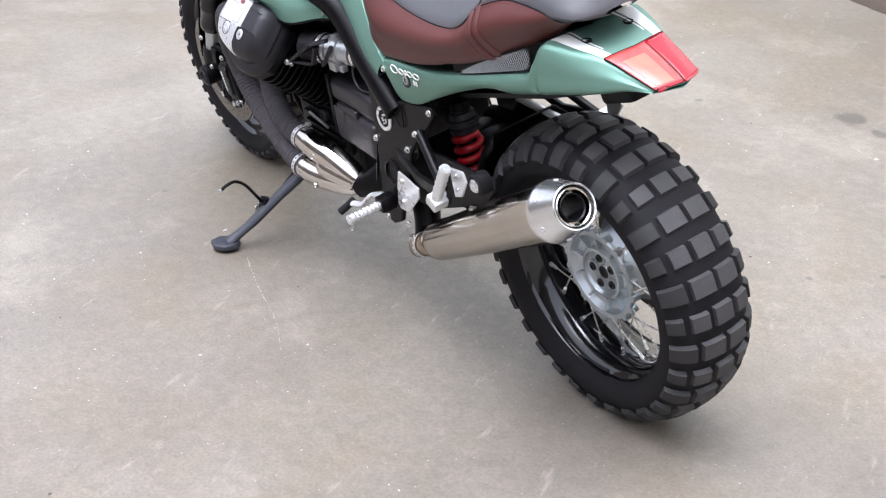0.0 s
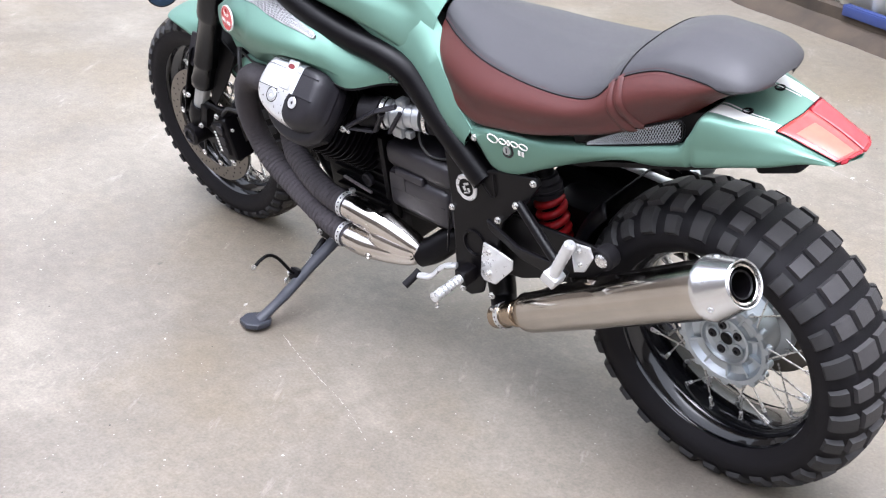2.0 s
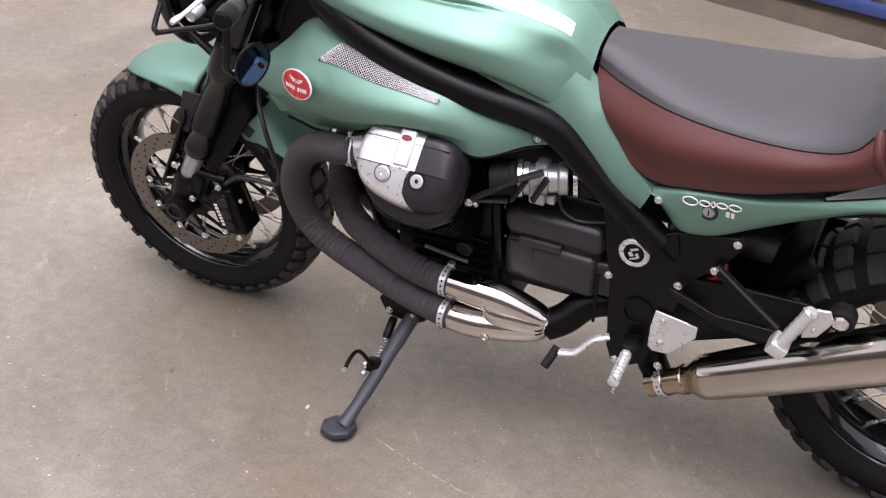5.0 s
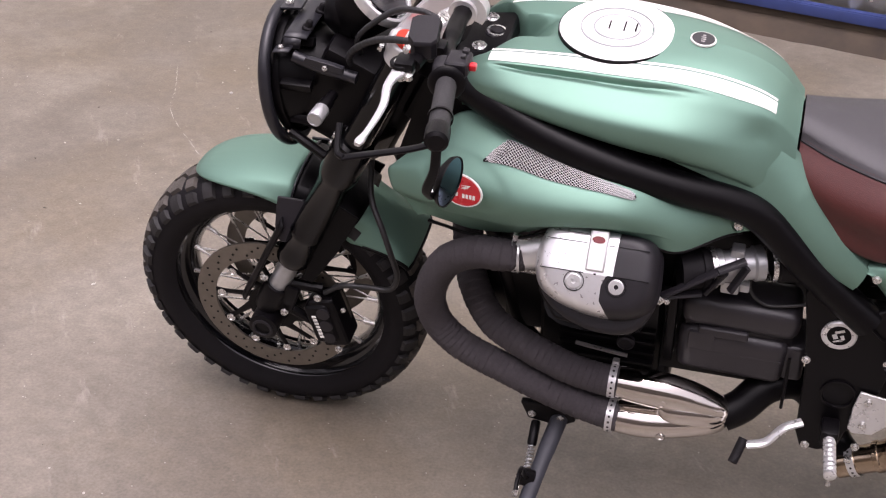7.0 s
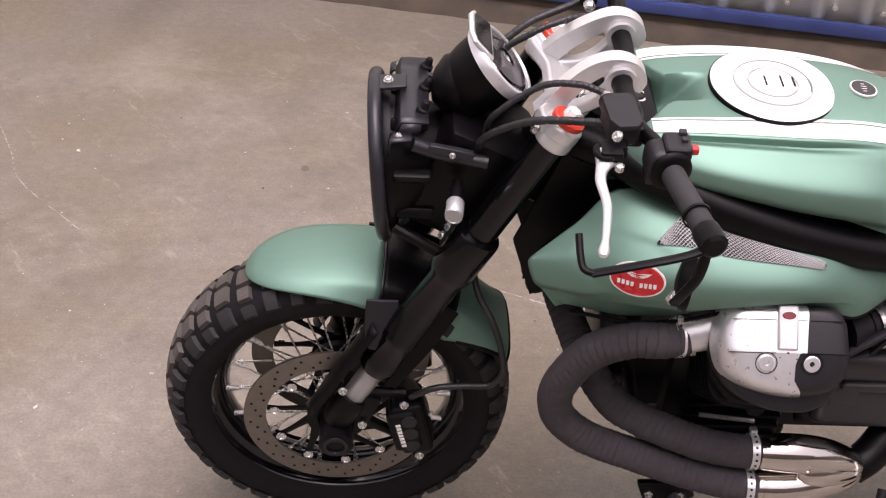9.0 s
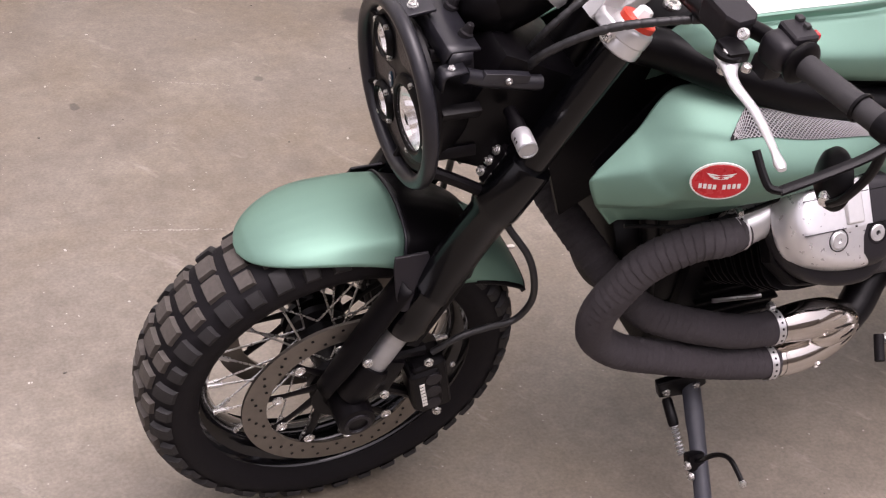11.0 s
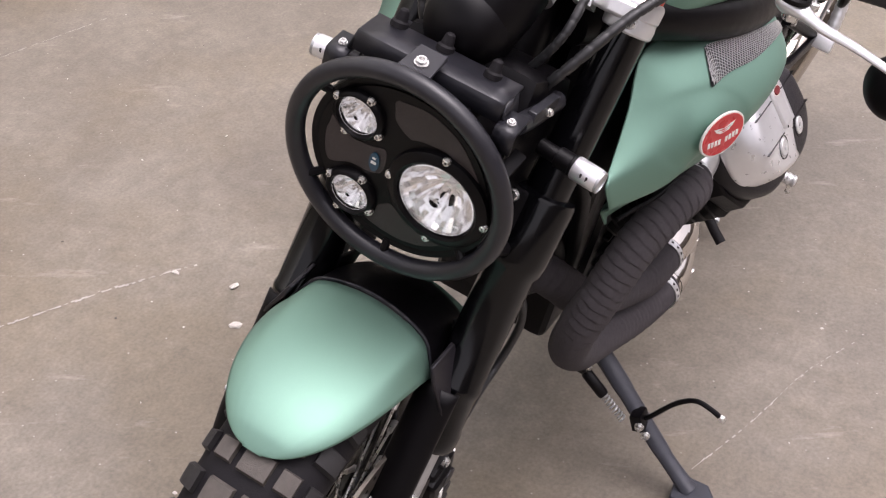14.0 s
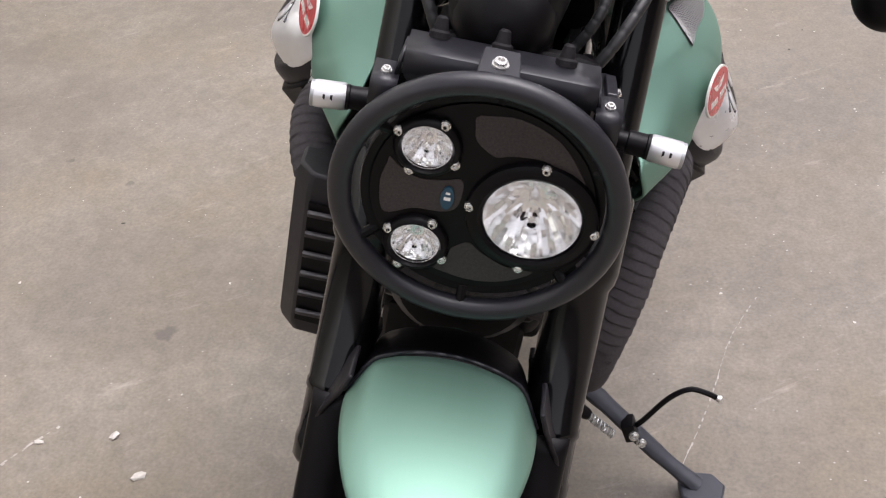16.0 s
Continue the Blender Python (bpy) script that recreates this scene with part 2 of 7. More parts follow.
def turn_to(p, axis):
    """A pose at p whose z points along axis."""
    x, y, d = frame_of(axis)
    m = Matrix.Identity(4)
    for i, v in enumerate((x, y, d)):
        for k in range(3):
            m[k][i] = v[k]
    m.translation = p
    return m


def ease(t):
    t = max(0.0, min(1.0, t))
    return t * t * (3 - 2 * t)


# ---- ground: worn concrete yard ----
# Entry (-0.30, 0.02) is shade round the rear wheel, painted as colour.
STAINS_AND_SHADE = ((0.83, -1.75, .055, .8), (0.69, -1.72, .03, .7), (0.65, -0.51, .020, .7), (1.44, 0.396, .009, .7), (1.70, -1.42, .016, .8), (0.02, -0.91, .010, .7),
          (0.117, -0.747, .010, .6), (1.22, -1.44, .014, .7), (1.27, -0.98, .05, .22), (0.52, -0.58, .24, .16), (-0.30, 0.02, .42, .20), (1.83, -0.33, .06, .2))


def ground_material():
    m = bpy.data.materials.new("worn_concrete")
    m.use_nodes = True
    nt = m.node_tree
    b = nt.nodes["Principled BSDF"]
    tc = nt.nodes.new("ShaderNodeTexCoord")

    def noise_node(scale, detail=6, rough=0.6, vec=None):
        n = nt.nodes.new("ShaderNodeTexNoise")
        n.inputs["Scale"].default_value, n.inputs["Detail"].default_value = scale, detail
        n.inputs["Roughness"].default_value = rough
        nt.links.new(vec or tc.outputs["Object"], n.inputs["Vector"])
        return n.outputs["Fac"]

    def ramp(src, a, b_, lo, hi):
        r = nt.nodes.new("ShaderNodeMapRange")
        r.inputs["From Min"].default_value, r.inputs["From Max"].default_value = a, b_
        r.inputs["To Min"].default_value, r.inputs["To Max"].default_value = lo, hi
        nt.links.new(src, r.inputs["Value"])
        return r.outputs[0]

    def mixc(fac, a, b_, kind="MIX"):
        x = nt.nodes.new("ShaderNodeMix")
        x.data_type, x.blend_type = "RGBA", kind
        for sock, val in ((x.inputs["Factor"], fac), (x.inputs[6], a), (x.inputs[7], b_)):
            if isinstance(val, tuple):
                sock.default_value = (*val, 1)
            elif isinstance(val, float):
                sock.default_value = val
            else:
                nt.links.new(val, sock)
        return x.outputs[2]

    big = noise_node(0.7, 5)
    mid = noise_node(3.5, 8, 0.65)
    fine = noise_node(140, 4)
    col = mixc(ramp(big, 0.35, 0.65, 0, 1), (0.144, 0.1255, 0.1010), (0.198, 0.1745, 0.1440))
    col = mixc(ramp(mid, 0.42, 0.66, 0, 0.62), col, (0.108, 0.0915, 0.073))
    col = mixc(ramp(noise_node(1.15, 8, 0.66), 0.46, 0.62, 0, 0.6), col, (0.158, 0.128, 0.088))
    dust = noise_node(1.7, 9, 0.68)
    col = mixc(ramp(dust, 0.51, 0.67, 0, 0.55), col, (0.268, 0.238, 0.196))
    grain = mixc(1.0, col, ramp(fine, 0.3, 0.7, 0.82, 1.18), "MULTIPLY")
    grain = mixc(1.0, grain, ramp(noise_node(32, 6), 0.3, 0.7, 0.88, 1.12), "MULTIPLY")
    # pale stone chips that lie bare in the worn surface
    v = nt.nodes.new("ShaderNodeTexVoronoi")
    v.inputs["Scale"].default_value = 42
    nt.links.new(tc.outputs["Object"], v.inputs["Vector"])
    chip = ramp(v.outputs["Distance"], 0.05, 0.09, 1, 0)
    pick = ramp(noise_node(5.0, 4), 0.54, 0.66, 0, 1)
    wn = nt.nodes.new("ShaderNodeTexWhiteNoise")
    nt.links.new(v.outputs["Position"], wn.inputs["Vector"])
    some = ramp(wn.outputs["Value"], 0.50, 0.52, 0, 1)
    mul = nt.nodes.new("ShaderNodeMath")
    mul.operation = "MULTIPLY"
    nt.links.new(chip, mul.inputs[0])
    nt.links.new(some, mul.inputs[1])
    mul2 = nt.nodes.new("ShaderNodeMath")
    mul2.operation = "MULTIPLY"
    nt.links.new(mul.outputs[0], mul2.inputs[0])
    nt.links.new(ramp(pick, 0, 1, 0.5, 1), mul2.inputs[1])
    col = mixc(mul2.outputs[0], grain, (0.52, 0.49, 0.45))
    # pale scuffs drawn out along one direction
    mp = nt.nodes.new("ShaderNodeMapping")
    mp.vector_type = "TEXTURE"
    mp.inputs["Rotation"].default_value = (0, 0, radians(122))
    mp.inputs["Scale"].default_value = (1 / 1.7, 1 / 6.5, 1)
    nt.links.new(tc.outputs["Object"], mp.inputs["Vector"])
    scuff = ramp(noise_node(2.2, 9, 0.72, mp.outputs[0]), 0.60, 0.72, 0, 0.48)
    col = mixc(scuff, col, (0.39, 0.355, 0.315))
    # old oil spots, damp stains and painted shade round the rear wheel
    wob = nt.nodes.new("ShaderNodeTexNoise")
    wob.inputs["Scale"].default_value, wob.inputs["Detail"].default_value = 28, 5
    nt.links.new(tc.outputs["Object"], wob.inputs["Vector"])
    off = nt.nodes.new("ShaderNodeVectorMath")
    off.operation = "MULTIPLY_ADD"
    off.inputs[1].default_value = (0.05, 0.05, 0)
    nt.links.new(wob.outputs["Color"], off.inputs[0])
    nt.links.new(tc.outputs["Object"], off.inputs[2])
    for x, y, r, depth in STAINS_AND_SHADE:
        dist = nt.nodes.new("ShaderNodeVectorMath")
        dist.operation = "DISTANCE"
        nt.links.new(off.outputs[0], dist.inputs[0])
        dist.inputs[1].default_value = (x + .025, y + .025, -.006)
        col = mixc(ramp(dist.outputs["Value"], r * .75, r * 1.15, depth, 0), col, (0.070, 0.060, 0.052))
    nt.links.new(col, b.inputs["Base Color"])
    nt.links.new(ramp(mid, 0.3, 0.7, 0.52, 0.36), b.inputs["Roughness"])
    bp = nt.nodes.new("ShaderNodeBump")
    bp.inputs["Strength"].default_value, bp.inputs["Distance"].default_value = 0.18, 0.002
    nt.links.new(noise_node(90, 8), bp.inputs["Height"])
    nt.links.new(bp.outputs[0], b.inputs["Normal"])
    return m


def build_ground():
    bm = bmesh.new()
    edge = [-400, -60, -12] + list(np.linspace(-4.5, 5, 40)) + [12, 60, 400]
    pts = []
    for x in edge:
        row = []
        for y in edge:
            near = max(0.0, 1 - max(abs(x - 0.7), abs(y)) / 5)
            z = 0.004 * (noise.noise(Vector((x * 0.8, y * 0.8, 0.3)))) * near
            dip = 0.010 * math.exp(-((x + 0.03) ** 2 + y ** 2) / 0.35)
            row.append((x, y, z - 0.006 - dip))
        pts.append(row)
    grid_mesh(bm, pts)
    ob = part("ground", bm, ground_material(), None, "worn grey-brown concrete yard with pale chips and scuffs")
    tagged(ob, category="ground", kind="structure")


build_ground()


def build_wall():
    """A corrugated steel wall with a blue sill flashing on a low concrete footing."""
    base = pose(0, -2.60, 0, 0, 0, -14)
    steel = material("weathered_sheet_steel", (0.84, 0.85, 0.77), 0.42, 0.0, 0.15, 7, 0.1, 60, large=1.3)
    blue = material("blue_flashing_paint", (0.028, 0.046, 0.155), 0.5, 0.0, 0.25, 9)
    foot = material("stained_footing", (0.050, 0.036, 0.024), 0.85, 0.0, 0.7, 9, 0.5, 60, large=2.0)
    wall = new("wall_yard")
    wall.matrix_world = base
    tagged(wall, "pale corrugated steel wall with blue flashing above a stained footing", "wall", kind="structure")
    bm = bmesh.new()
    pts = []
    prof = [(0, 0), (0.055, 0), (0.075, 0.02), (0.095, 0.02), (0.115, 0.0)]
    xs = []
    for k in range(-50, 60):
        xs += [(k * 0.17 + a, d) for a, d in prof]
    pts = [[(x, 0.0 + d, z) for z in (0.11, 2.2, 4.6)] for x, d in xs]
    grid_mesh(bm, pts)
    part("sheet", bm, steel, wall, "pale green-grey corrugated steel sheet", angle=20, solid=0.002)
    bm = bmesh.new()
    block(bm, (-3.3, 0.055, 0.100), (9.4, 0.012, 0.040), None, 0.003)
    block(bm, (-3.3, 0.040, 0.121), (9.4, 0.034, 0.006), None, 0.002)
    part("flashing", bm, blue, wall, "blue painted sill flashing")
    bm = bmesh.new()
    pts = []
    for x in np.arange(-9, 9, 0.06):
        w = 0.018 * noise.noise(Vector((x * 3, 0, 1))) + 0.01 * noise.noise(Vector((x * 14, 0, 2)))
        pts.append([(x, 0.13 + w, -0.01), (x, 0.10 + w, 0.022 + w * 0.4), (x, 0.045, 0.05 + w * 0.4), (x, 0.045, 0.10), (x, -0.1, 0.10)])
    grid_mesh(bm, pts)
    part("footing", bm, foot, wall, "dark stained concrete footing")
    bm = bmesh.new()
    lathe(bm, (0, 0, 0), (0, 1, 0), [(0, 0.011), (0.004, 0.011), (0.004, 0.007), (0.009, 0.006)], 10)
    screw = mesh_of("screw", bm, M["bolt"])
    for k in range(-14, 12):
        shared("screw", screw, wall, pose(k * 0.17 + 0.028, 0.002, 0.165))


build_wall()


def add_unseen_walls():
    """Unseen plain walls added round the yard to darken reflections on the bike."""
    plain = material("unseen_wall_render", (0.20, 0.175, 0.155), 0.8, 0.0, 0.2, 3, 0.1, 40, large=0.4)
    for name, c, size in (("unseen_wall_north", (0, 8.5, 2.2), (24, 0.3, 4.4)), ("unseen_wall_east", (9.0, 1.5, 1.1), (0.3, 14.0, 2.2)), ("unseen_wall_west", (-9.0, 1.5, 1.1), (0.3, 14.0, 2.2))):
        bm = bmesh.new()
        block(bm, c, size, None, 0.02)
        ob = part(name, bm, plain, None, "plain wall added out of view to darken reflections")
        tagged(ob, category="wall", kind="structure")


add_unseen_walls()


def build_marks():
    """Oil spots, pale scratches and loose chips on the yard."""
    pale = material("pale_scratch", (0.34, 0.315, 0.285), 0.8, 0.0, 0.3, 60)
    rnd = random.Random(4)

    def low(x, y):
        near = max(0.0, 1 - max(abs(x - 0.7), abs(y)) / 5)
        return 0.004 * noise.noise(Vector((x * 0.8, y * 0.8, 0.3))) * near - 0.006 - 0.010 * math.exp(-((x + 0.03) ** 2 + y ** 2) / 0.35)
    for pts, w in (([(2.25, -2.175), (1.9, -2.11), (1.55, -2.05)], .004), ([(0.70, -1.557), (0.50, -1.51), (0.20, -1.43)], .006), ([(2.61, -1.64), (2.53, -1.45), (2.46, -1.27), (2.25, -1.01)], .006),
                   ([(0.955, 0.393), (0.79, 0.445), (0.63, 0.485), (0.50, 0.54)], .004), ([(1.70, -0.827), (1.50, -0.768)], .007), ([(1.24, -0.80), (1.07, -0.71), (0.91, -0.61)], .009), ([(1.49, -1.50), (1.30, -1.42)], .005)):
        bm = bmesh.new()
        line = along([(x, y, low(x, y) + .0011) for x, y in pts], 60)
        for i in range(59):
            if rnd.random() < .30:
                continue
            a, b = line[i], line[i + 1]
            d = np.array((-(b - a)[1], (b - a)[0], 0))
            d = d / np.linalg.norm(d) * w * (0.15 + rnd.random()) * .36
            o = d * rnd.uniform(-.8, .8)
            plate(bm, [a - d + o, b - d * .8 + o, b + d * .9 + o, a + d * .7 + o], .0002, (0, 0, 1))
        ob = part("scratch", bm, pale, None, "pale broken scratch line in the concrete")
        tagged(ob, category="scratch", kind="structure")
    chips = [(1.395, -0.735, .012), (0.93, -0.51, .011), (1.02, -0.44, .013), (0.95, -0.63, .008), (2.348, -1.478, .008), (2.18, -0.24, .007), (0.55, -1.53, .008), (1.12, 0.37, .006)]
    for i in range(80):
        chips.append((rnd.uniform(0.1, 2.7), rnd.uniform(-2.0, -0.25), rnd.uniform(.0018, .0048)))
    for i in range(80):
        chips.append((rnd.uniform(-0.9, 2.6), rnd.uniform(0.35, 1.3), rnd.uniform(.0015, .0040)))
    stone = material("pale_stone", (0.50, 0.47, 0.43), 0.8, 0.0, 0.3, 90, 0.3, 300)
    dark = material("dark_grit", (0.09, 0.08, 0.07), 0.8, 0.0, 0.3, 90, 0.3, 300)
    for i, (x, y, r) in enumerate(chips):
        bm = bmesh.new()
        bmesh.ops.create_icosphere(bm, subdivisions=1, radius=1.0)
        for v in bm.verts:
            v.co *= 1 + rnd.uniform(-.3, .3)
            v.co = Vector((v.co.x * r * rnd.uniform(.9, 1.3), v.co.y * r * .7, v.co.z * r * .35))
        m = dark if (i > 8 and i % 4 == 0) else stone
        ob = part("stone_chip", bm, m, None, "small dark grit chip lying on concrete" if m is dark else "small pale stone chip lying on concrete", angle=20)
        ob.matrix_world = pose(x, y, low(x, y) + r * .22, 0, 0, rnd.uniform(0, 360))
        tagged(ob, category="stone", group="loose chips on the yard")


build_marks()

# ---- the motorcycle; x forward, y to its left, z up, leaning on its side stand ----
bike = new("motorcycle")
bike.matrix_world = pose(0, 0, 0, -12.5)
bike["label"] = "matte green roadster motorcycle with brown seat, parked on its side stand"
bike["category"] = "motorcycle"


def bolt_mesh(r=0.006, h=0.005):
    bm = bmesh.new()
    lathe(bm, (0, 0, 0), (0, 0, 1), [(-0.002, r * 1.25), (0.001, r * 1.25), (0.001, r), (h * 0.85, r), (h, r * 0.85),
                                     (h, r * 0.5), (h * 0.4, r * 0.45)], 12)
    return mesh_of("bolt", bm, M["bolt"])


BOLT = bolt_mesh()
SMALL_BOLT = bolt_mesh(0.0038, 0.0035)


def bolt(parent, p, axis, small=False):
    return shared("bolt", SMALL_BOLT if small else BOLT, parent, turn_to(p, axis))


# ---- wheels ----
def tread_radius(y, R, hw, shoulder, p=2.3):
    """Radius of the tyre's section at a distance y from its middle: a flat crown that rounds off into the shoulders."""
    q = min(abs(y) / hw, 1.0)
    return R - shoulder * (1 - (1 - q ** p) ** (1 / p))


def wheel_tyre(name, c, R, hw, shoulder, rim_r, rows, layout, depth, label, top="tread"):
    """A knobbly tyre: carcass, and tread blocks that are pieces of their own."""
    low = R - depth
    inner = hw - depth * .55
    prof = [(-hw * 0.72, rim_r - 0.004), (-hw * 0.86, rim_r + 0.010), (-inner * .985, (rim_r + low - shoulder) / 2 + .006)]
    prof += [(inner * math.sin(a), tread_radius(inner * math.sin(a), low, inner, shoulder)) for a in np.linspace(-math.pi / 2, math.pi / 2, 21)]
    prof += [(inner * .985, (rim_r + low - shoulder) / 2 + .006), (hw * 0.86, rim_r + 0.010), (hw * 0.72, rim_r - 0.004)]
    bm = bmesh.new()
    rings = [[(c[0] + r * math.cos(t), c[1] + y, c[2] + r * math.sin(t)) for y, r in prof]
             for t in np.linspace(0, 2 * math.pi, 96, endpoint=False)]
    grid_mesh(bm, rings, close_u=True)
    ob = part(name, bm, M["rubber"], bike, label, angle=60)
    step = 2 * math.pi / rows

    def place(y, t, rise):
        """A place on the tread at y and angle t, raised along the section's normal."""
        e = 1e-4
        k = -(tread_radius(abs(y) + e, low, inner, shoulder) - tread_radius(abs(y), low, inner, shoulder)) / e if abs(y) < inner - 2e-4 else 6.0
        k = min(k, 6.0)
        n = math.hypot(1, k)
        r = tread_radius(y, low, inner, shoulder) + rise / n
        yy = y + math.copysign(rise * k / n, y)
        return (r * math.sin(t), yy, r * math.cos(t))

    for ya, yb, ta, tb, shift in layout:
        bm = bmesh.new()
        nA, nB = 2, 5
        tops, lows = [], []
        for j in range(nB + 1):
            y = ya + (yb - ya) * j / nB
            for i in range(nA + 1):
                t = (ta + (tb - ta) * i / nA) * step
                lows.append(place(y, t, -.003))
                e = 0.035 * step
                tt = min(max(t, ta * step + e), tb * step - e)
                yy = min(max(y, min(ya, yb) + 0.0012), max(ya, yb) - 0.0012)
                tops.append(place(yy, tt, depth))
        ny, nx = nB + 1, nA + 1
        tv = [bm.verts.new(q) for q in tops]
        lv = [bm.verts.new(q) for q in lows]
        for j in range(ny - 1):
            for i in range(nx - 1):
                a = j * nx + i
                bm.faces.new((tv[a], tv[a + 1], tv[a + nx + 1], tv[a + nx]))
        ring = [i for i in range(nx)] + [j * nx + nx - 1 for j in range(1, ny)] + [(ny - 1) * nx + i for i in range(nx - 2, -1, -1)] + [j * nx for j in range(ny - 2, 0, -1)]
        for a, b in zip(ring, ring[1:] + ring[:1]):
            bm.faces.new((tv[a], tv[b], lv[b], lv[a]))
        me = mesh_of("tread_block", bm, M[top if abs(ya) < hw * .5 else "shoulder"], 30)
        for n in range(rows):
            m = Matrix.Translation(c) @ Matrix.Rotation((n + shift) * step, 4, "Y")
            shared("tread_block", me, ob, m)
    return ob


RW, FW = (-0.030, 0.004, 0.3090), (1.552, 0.008, 0.2995)


def road_block_layout(a_in, a_out, c_half, m_in, m_out, s_in, s_out, t, phase):
    """Rows of two blocks that alternate with rows of one centre block and two outer ones."""
    out = []
    for s in (1, -1):
        out += [(s * a_in, s * a_out, -t, t, phase), (s * (a_out + 0.009), s * s_out, -t * .95, t * .95, phase),
                (s * m_in, s * m_out, -t * .9, t * .9, phase + .5), (s * s_in, s * s_out, -t * .85, t * .85, phase + .5)]
    return out + [(-c_half, c_half, -t, t, phase + .5)]


rear_layout = road_block_layout(.004, .050, .0205, .031, .064, .073, .0925, .165, -45 / 24)
wheel_tyre("rear_tyre", RW, 0.3225, 0.100, 0.062, 0.222, 15, rear_layout, 0.0095, "wide black knobbly rear tyre with square tread blocks")
front_layout = road_block_layout(.004, .035, .0175, .025, .046, .053, .0655, .170, 41 / 18)
wheel_tyre("front_tyre", FW, 0.3000, 0.0715, 0.042, 0.222, 20, front_layout, 0.0075, "black knobbly front tyre with dusty tread blocks", "dusty")


def rim(c, hw, parent, r=0.219):
    bm = bmesh.new()
    prof = [(-hw, r), (-hw - 0.004, r + 0.004), (-hw - 0.002, r + 0.008), (-hw + 0.004, r + 0.004), (-hw + 0.012, r - 0.008),
            (-hw * 0.55, r - 0.020), (-hw * 0.25, r - 0.026), (0, r - 0.028), (hw * 0.25, r - 0.026), (hw * 0.55, r - 0.020),
            (hw - 0.012, r - 0.008), (hw - 0.004, r + 0.004), (hw + 0.002, r + 0.008), (hw + 0.004, r + 0.004), (hw, r)]
    back = [(hw - 0.006, r - 0.002), (hw * 0.5, r - 0.014), (0, r - 0.020), (-hw * 0.5, r - 0.014), (-hw + 0.006, r - 0.002)]
    # the visible inner face lies at the smaller radius
    rings = [[(c[0] + q * math.cos(t), c[1] + y, c[2] + q * math.sin(t)) for y, q in prof + back]
             for t in np.linspace(0, 2 * math.pi, 72, endpoint=False)]
    grid_mesh(bm, rings, close_u=True, close_v=True)
    return part("rim", bm, M["gloss"], parent, "gloss black spoked rim", angle=50)


def spokes(parent, c, n, hub_r, hub_y, rim_r, rim_y, mat, cross=0.42):
    """Laced spokes with their nipples, each of its own."""
    for k in range(n):
        side = 1 if k % 2 == 0 else -1
        t = 2 * math.pi * k / n
        lean = cross if (k // 2) % 2 == 0 else -cross
        a = np.array((hub_r * math.cos(t + lean), side * hub_y, hub_r * math.sin(t + lean))) + c
        b = np.array((rim_r * math.cos(t), side * rim_y, rim_r * math.sin(t))) + c
        bm = bmesh.new()
        d = (b - a) / np.linalg.norm(b - a)
        tube(bm, [a, a + (b - a) * 0.5, b], 0.0017, 6)
        tube(bm, [b - d * 0.022, b - d * 0.008, b + d * 0.004], [0.0038, 0.0042, 0.0055], 8)
        part("spoke", bm, mat, parent, angle=50)


rear_wheel = new("rear_wheel")
rear_wheel.parent = bike
rear_wheel["label"] = "black wire-spoked rear wheel with a silver cast hub"
rim(RW, 0.072, rear_wheel)
spokes(rear_wheel, np.array(RW), 36, 0.100, 0.030, 0.195, 0.018, M["bolt"], 0.30)


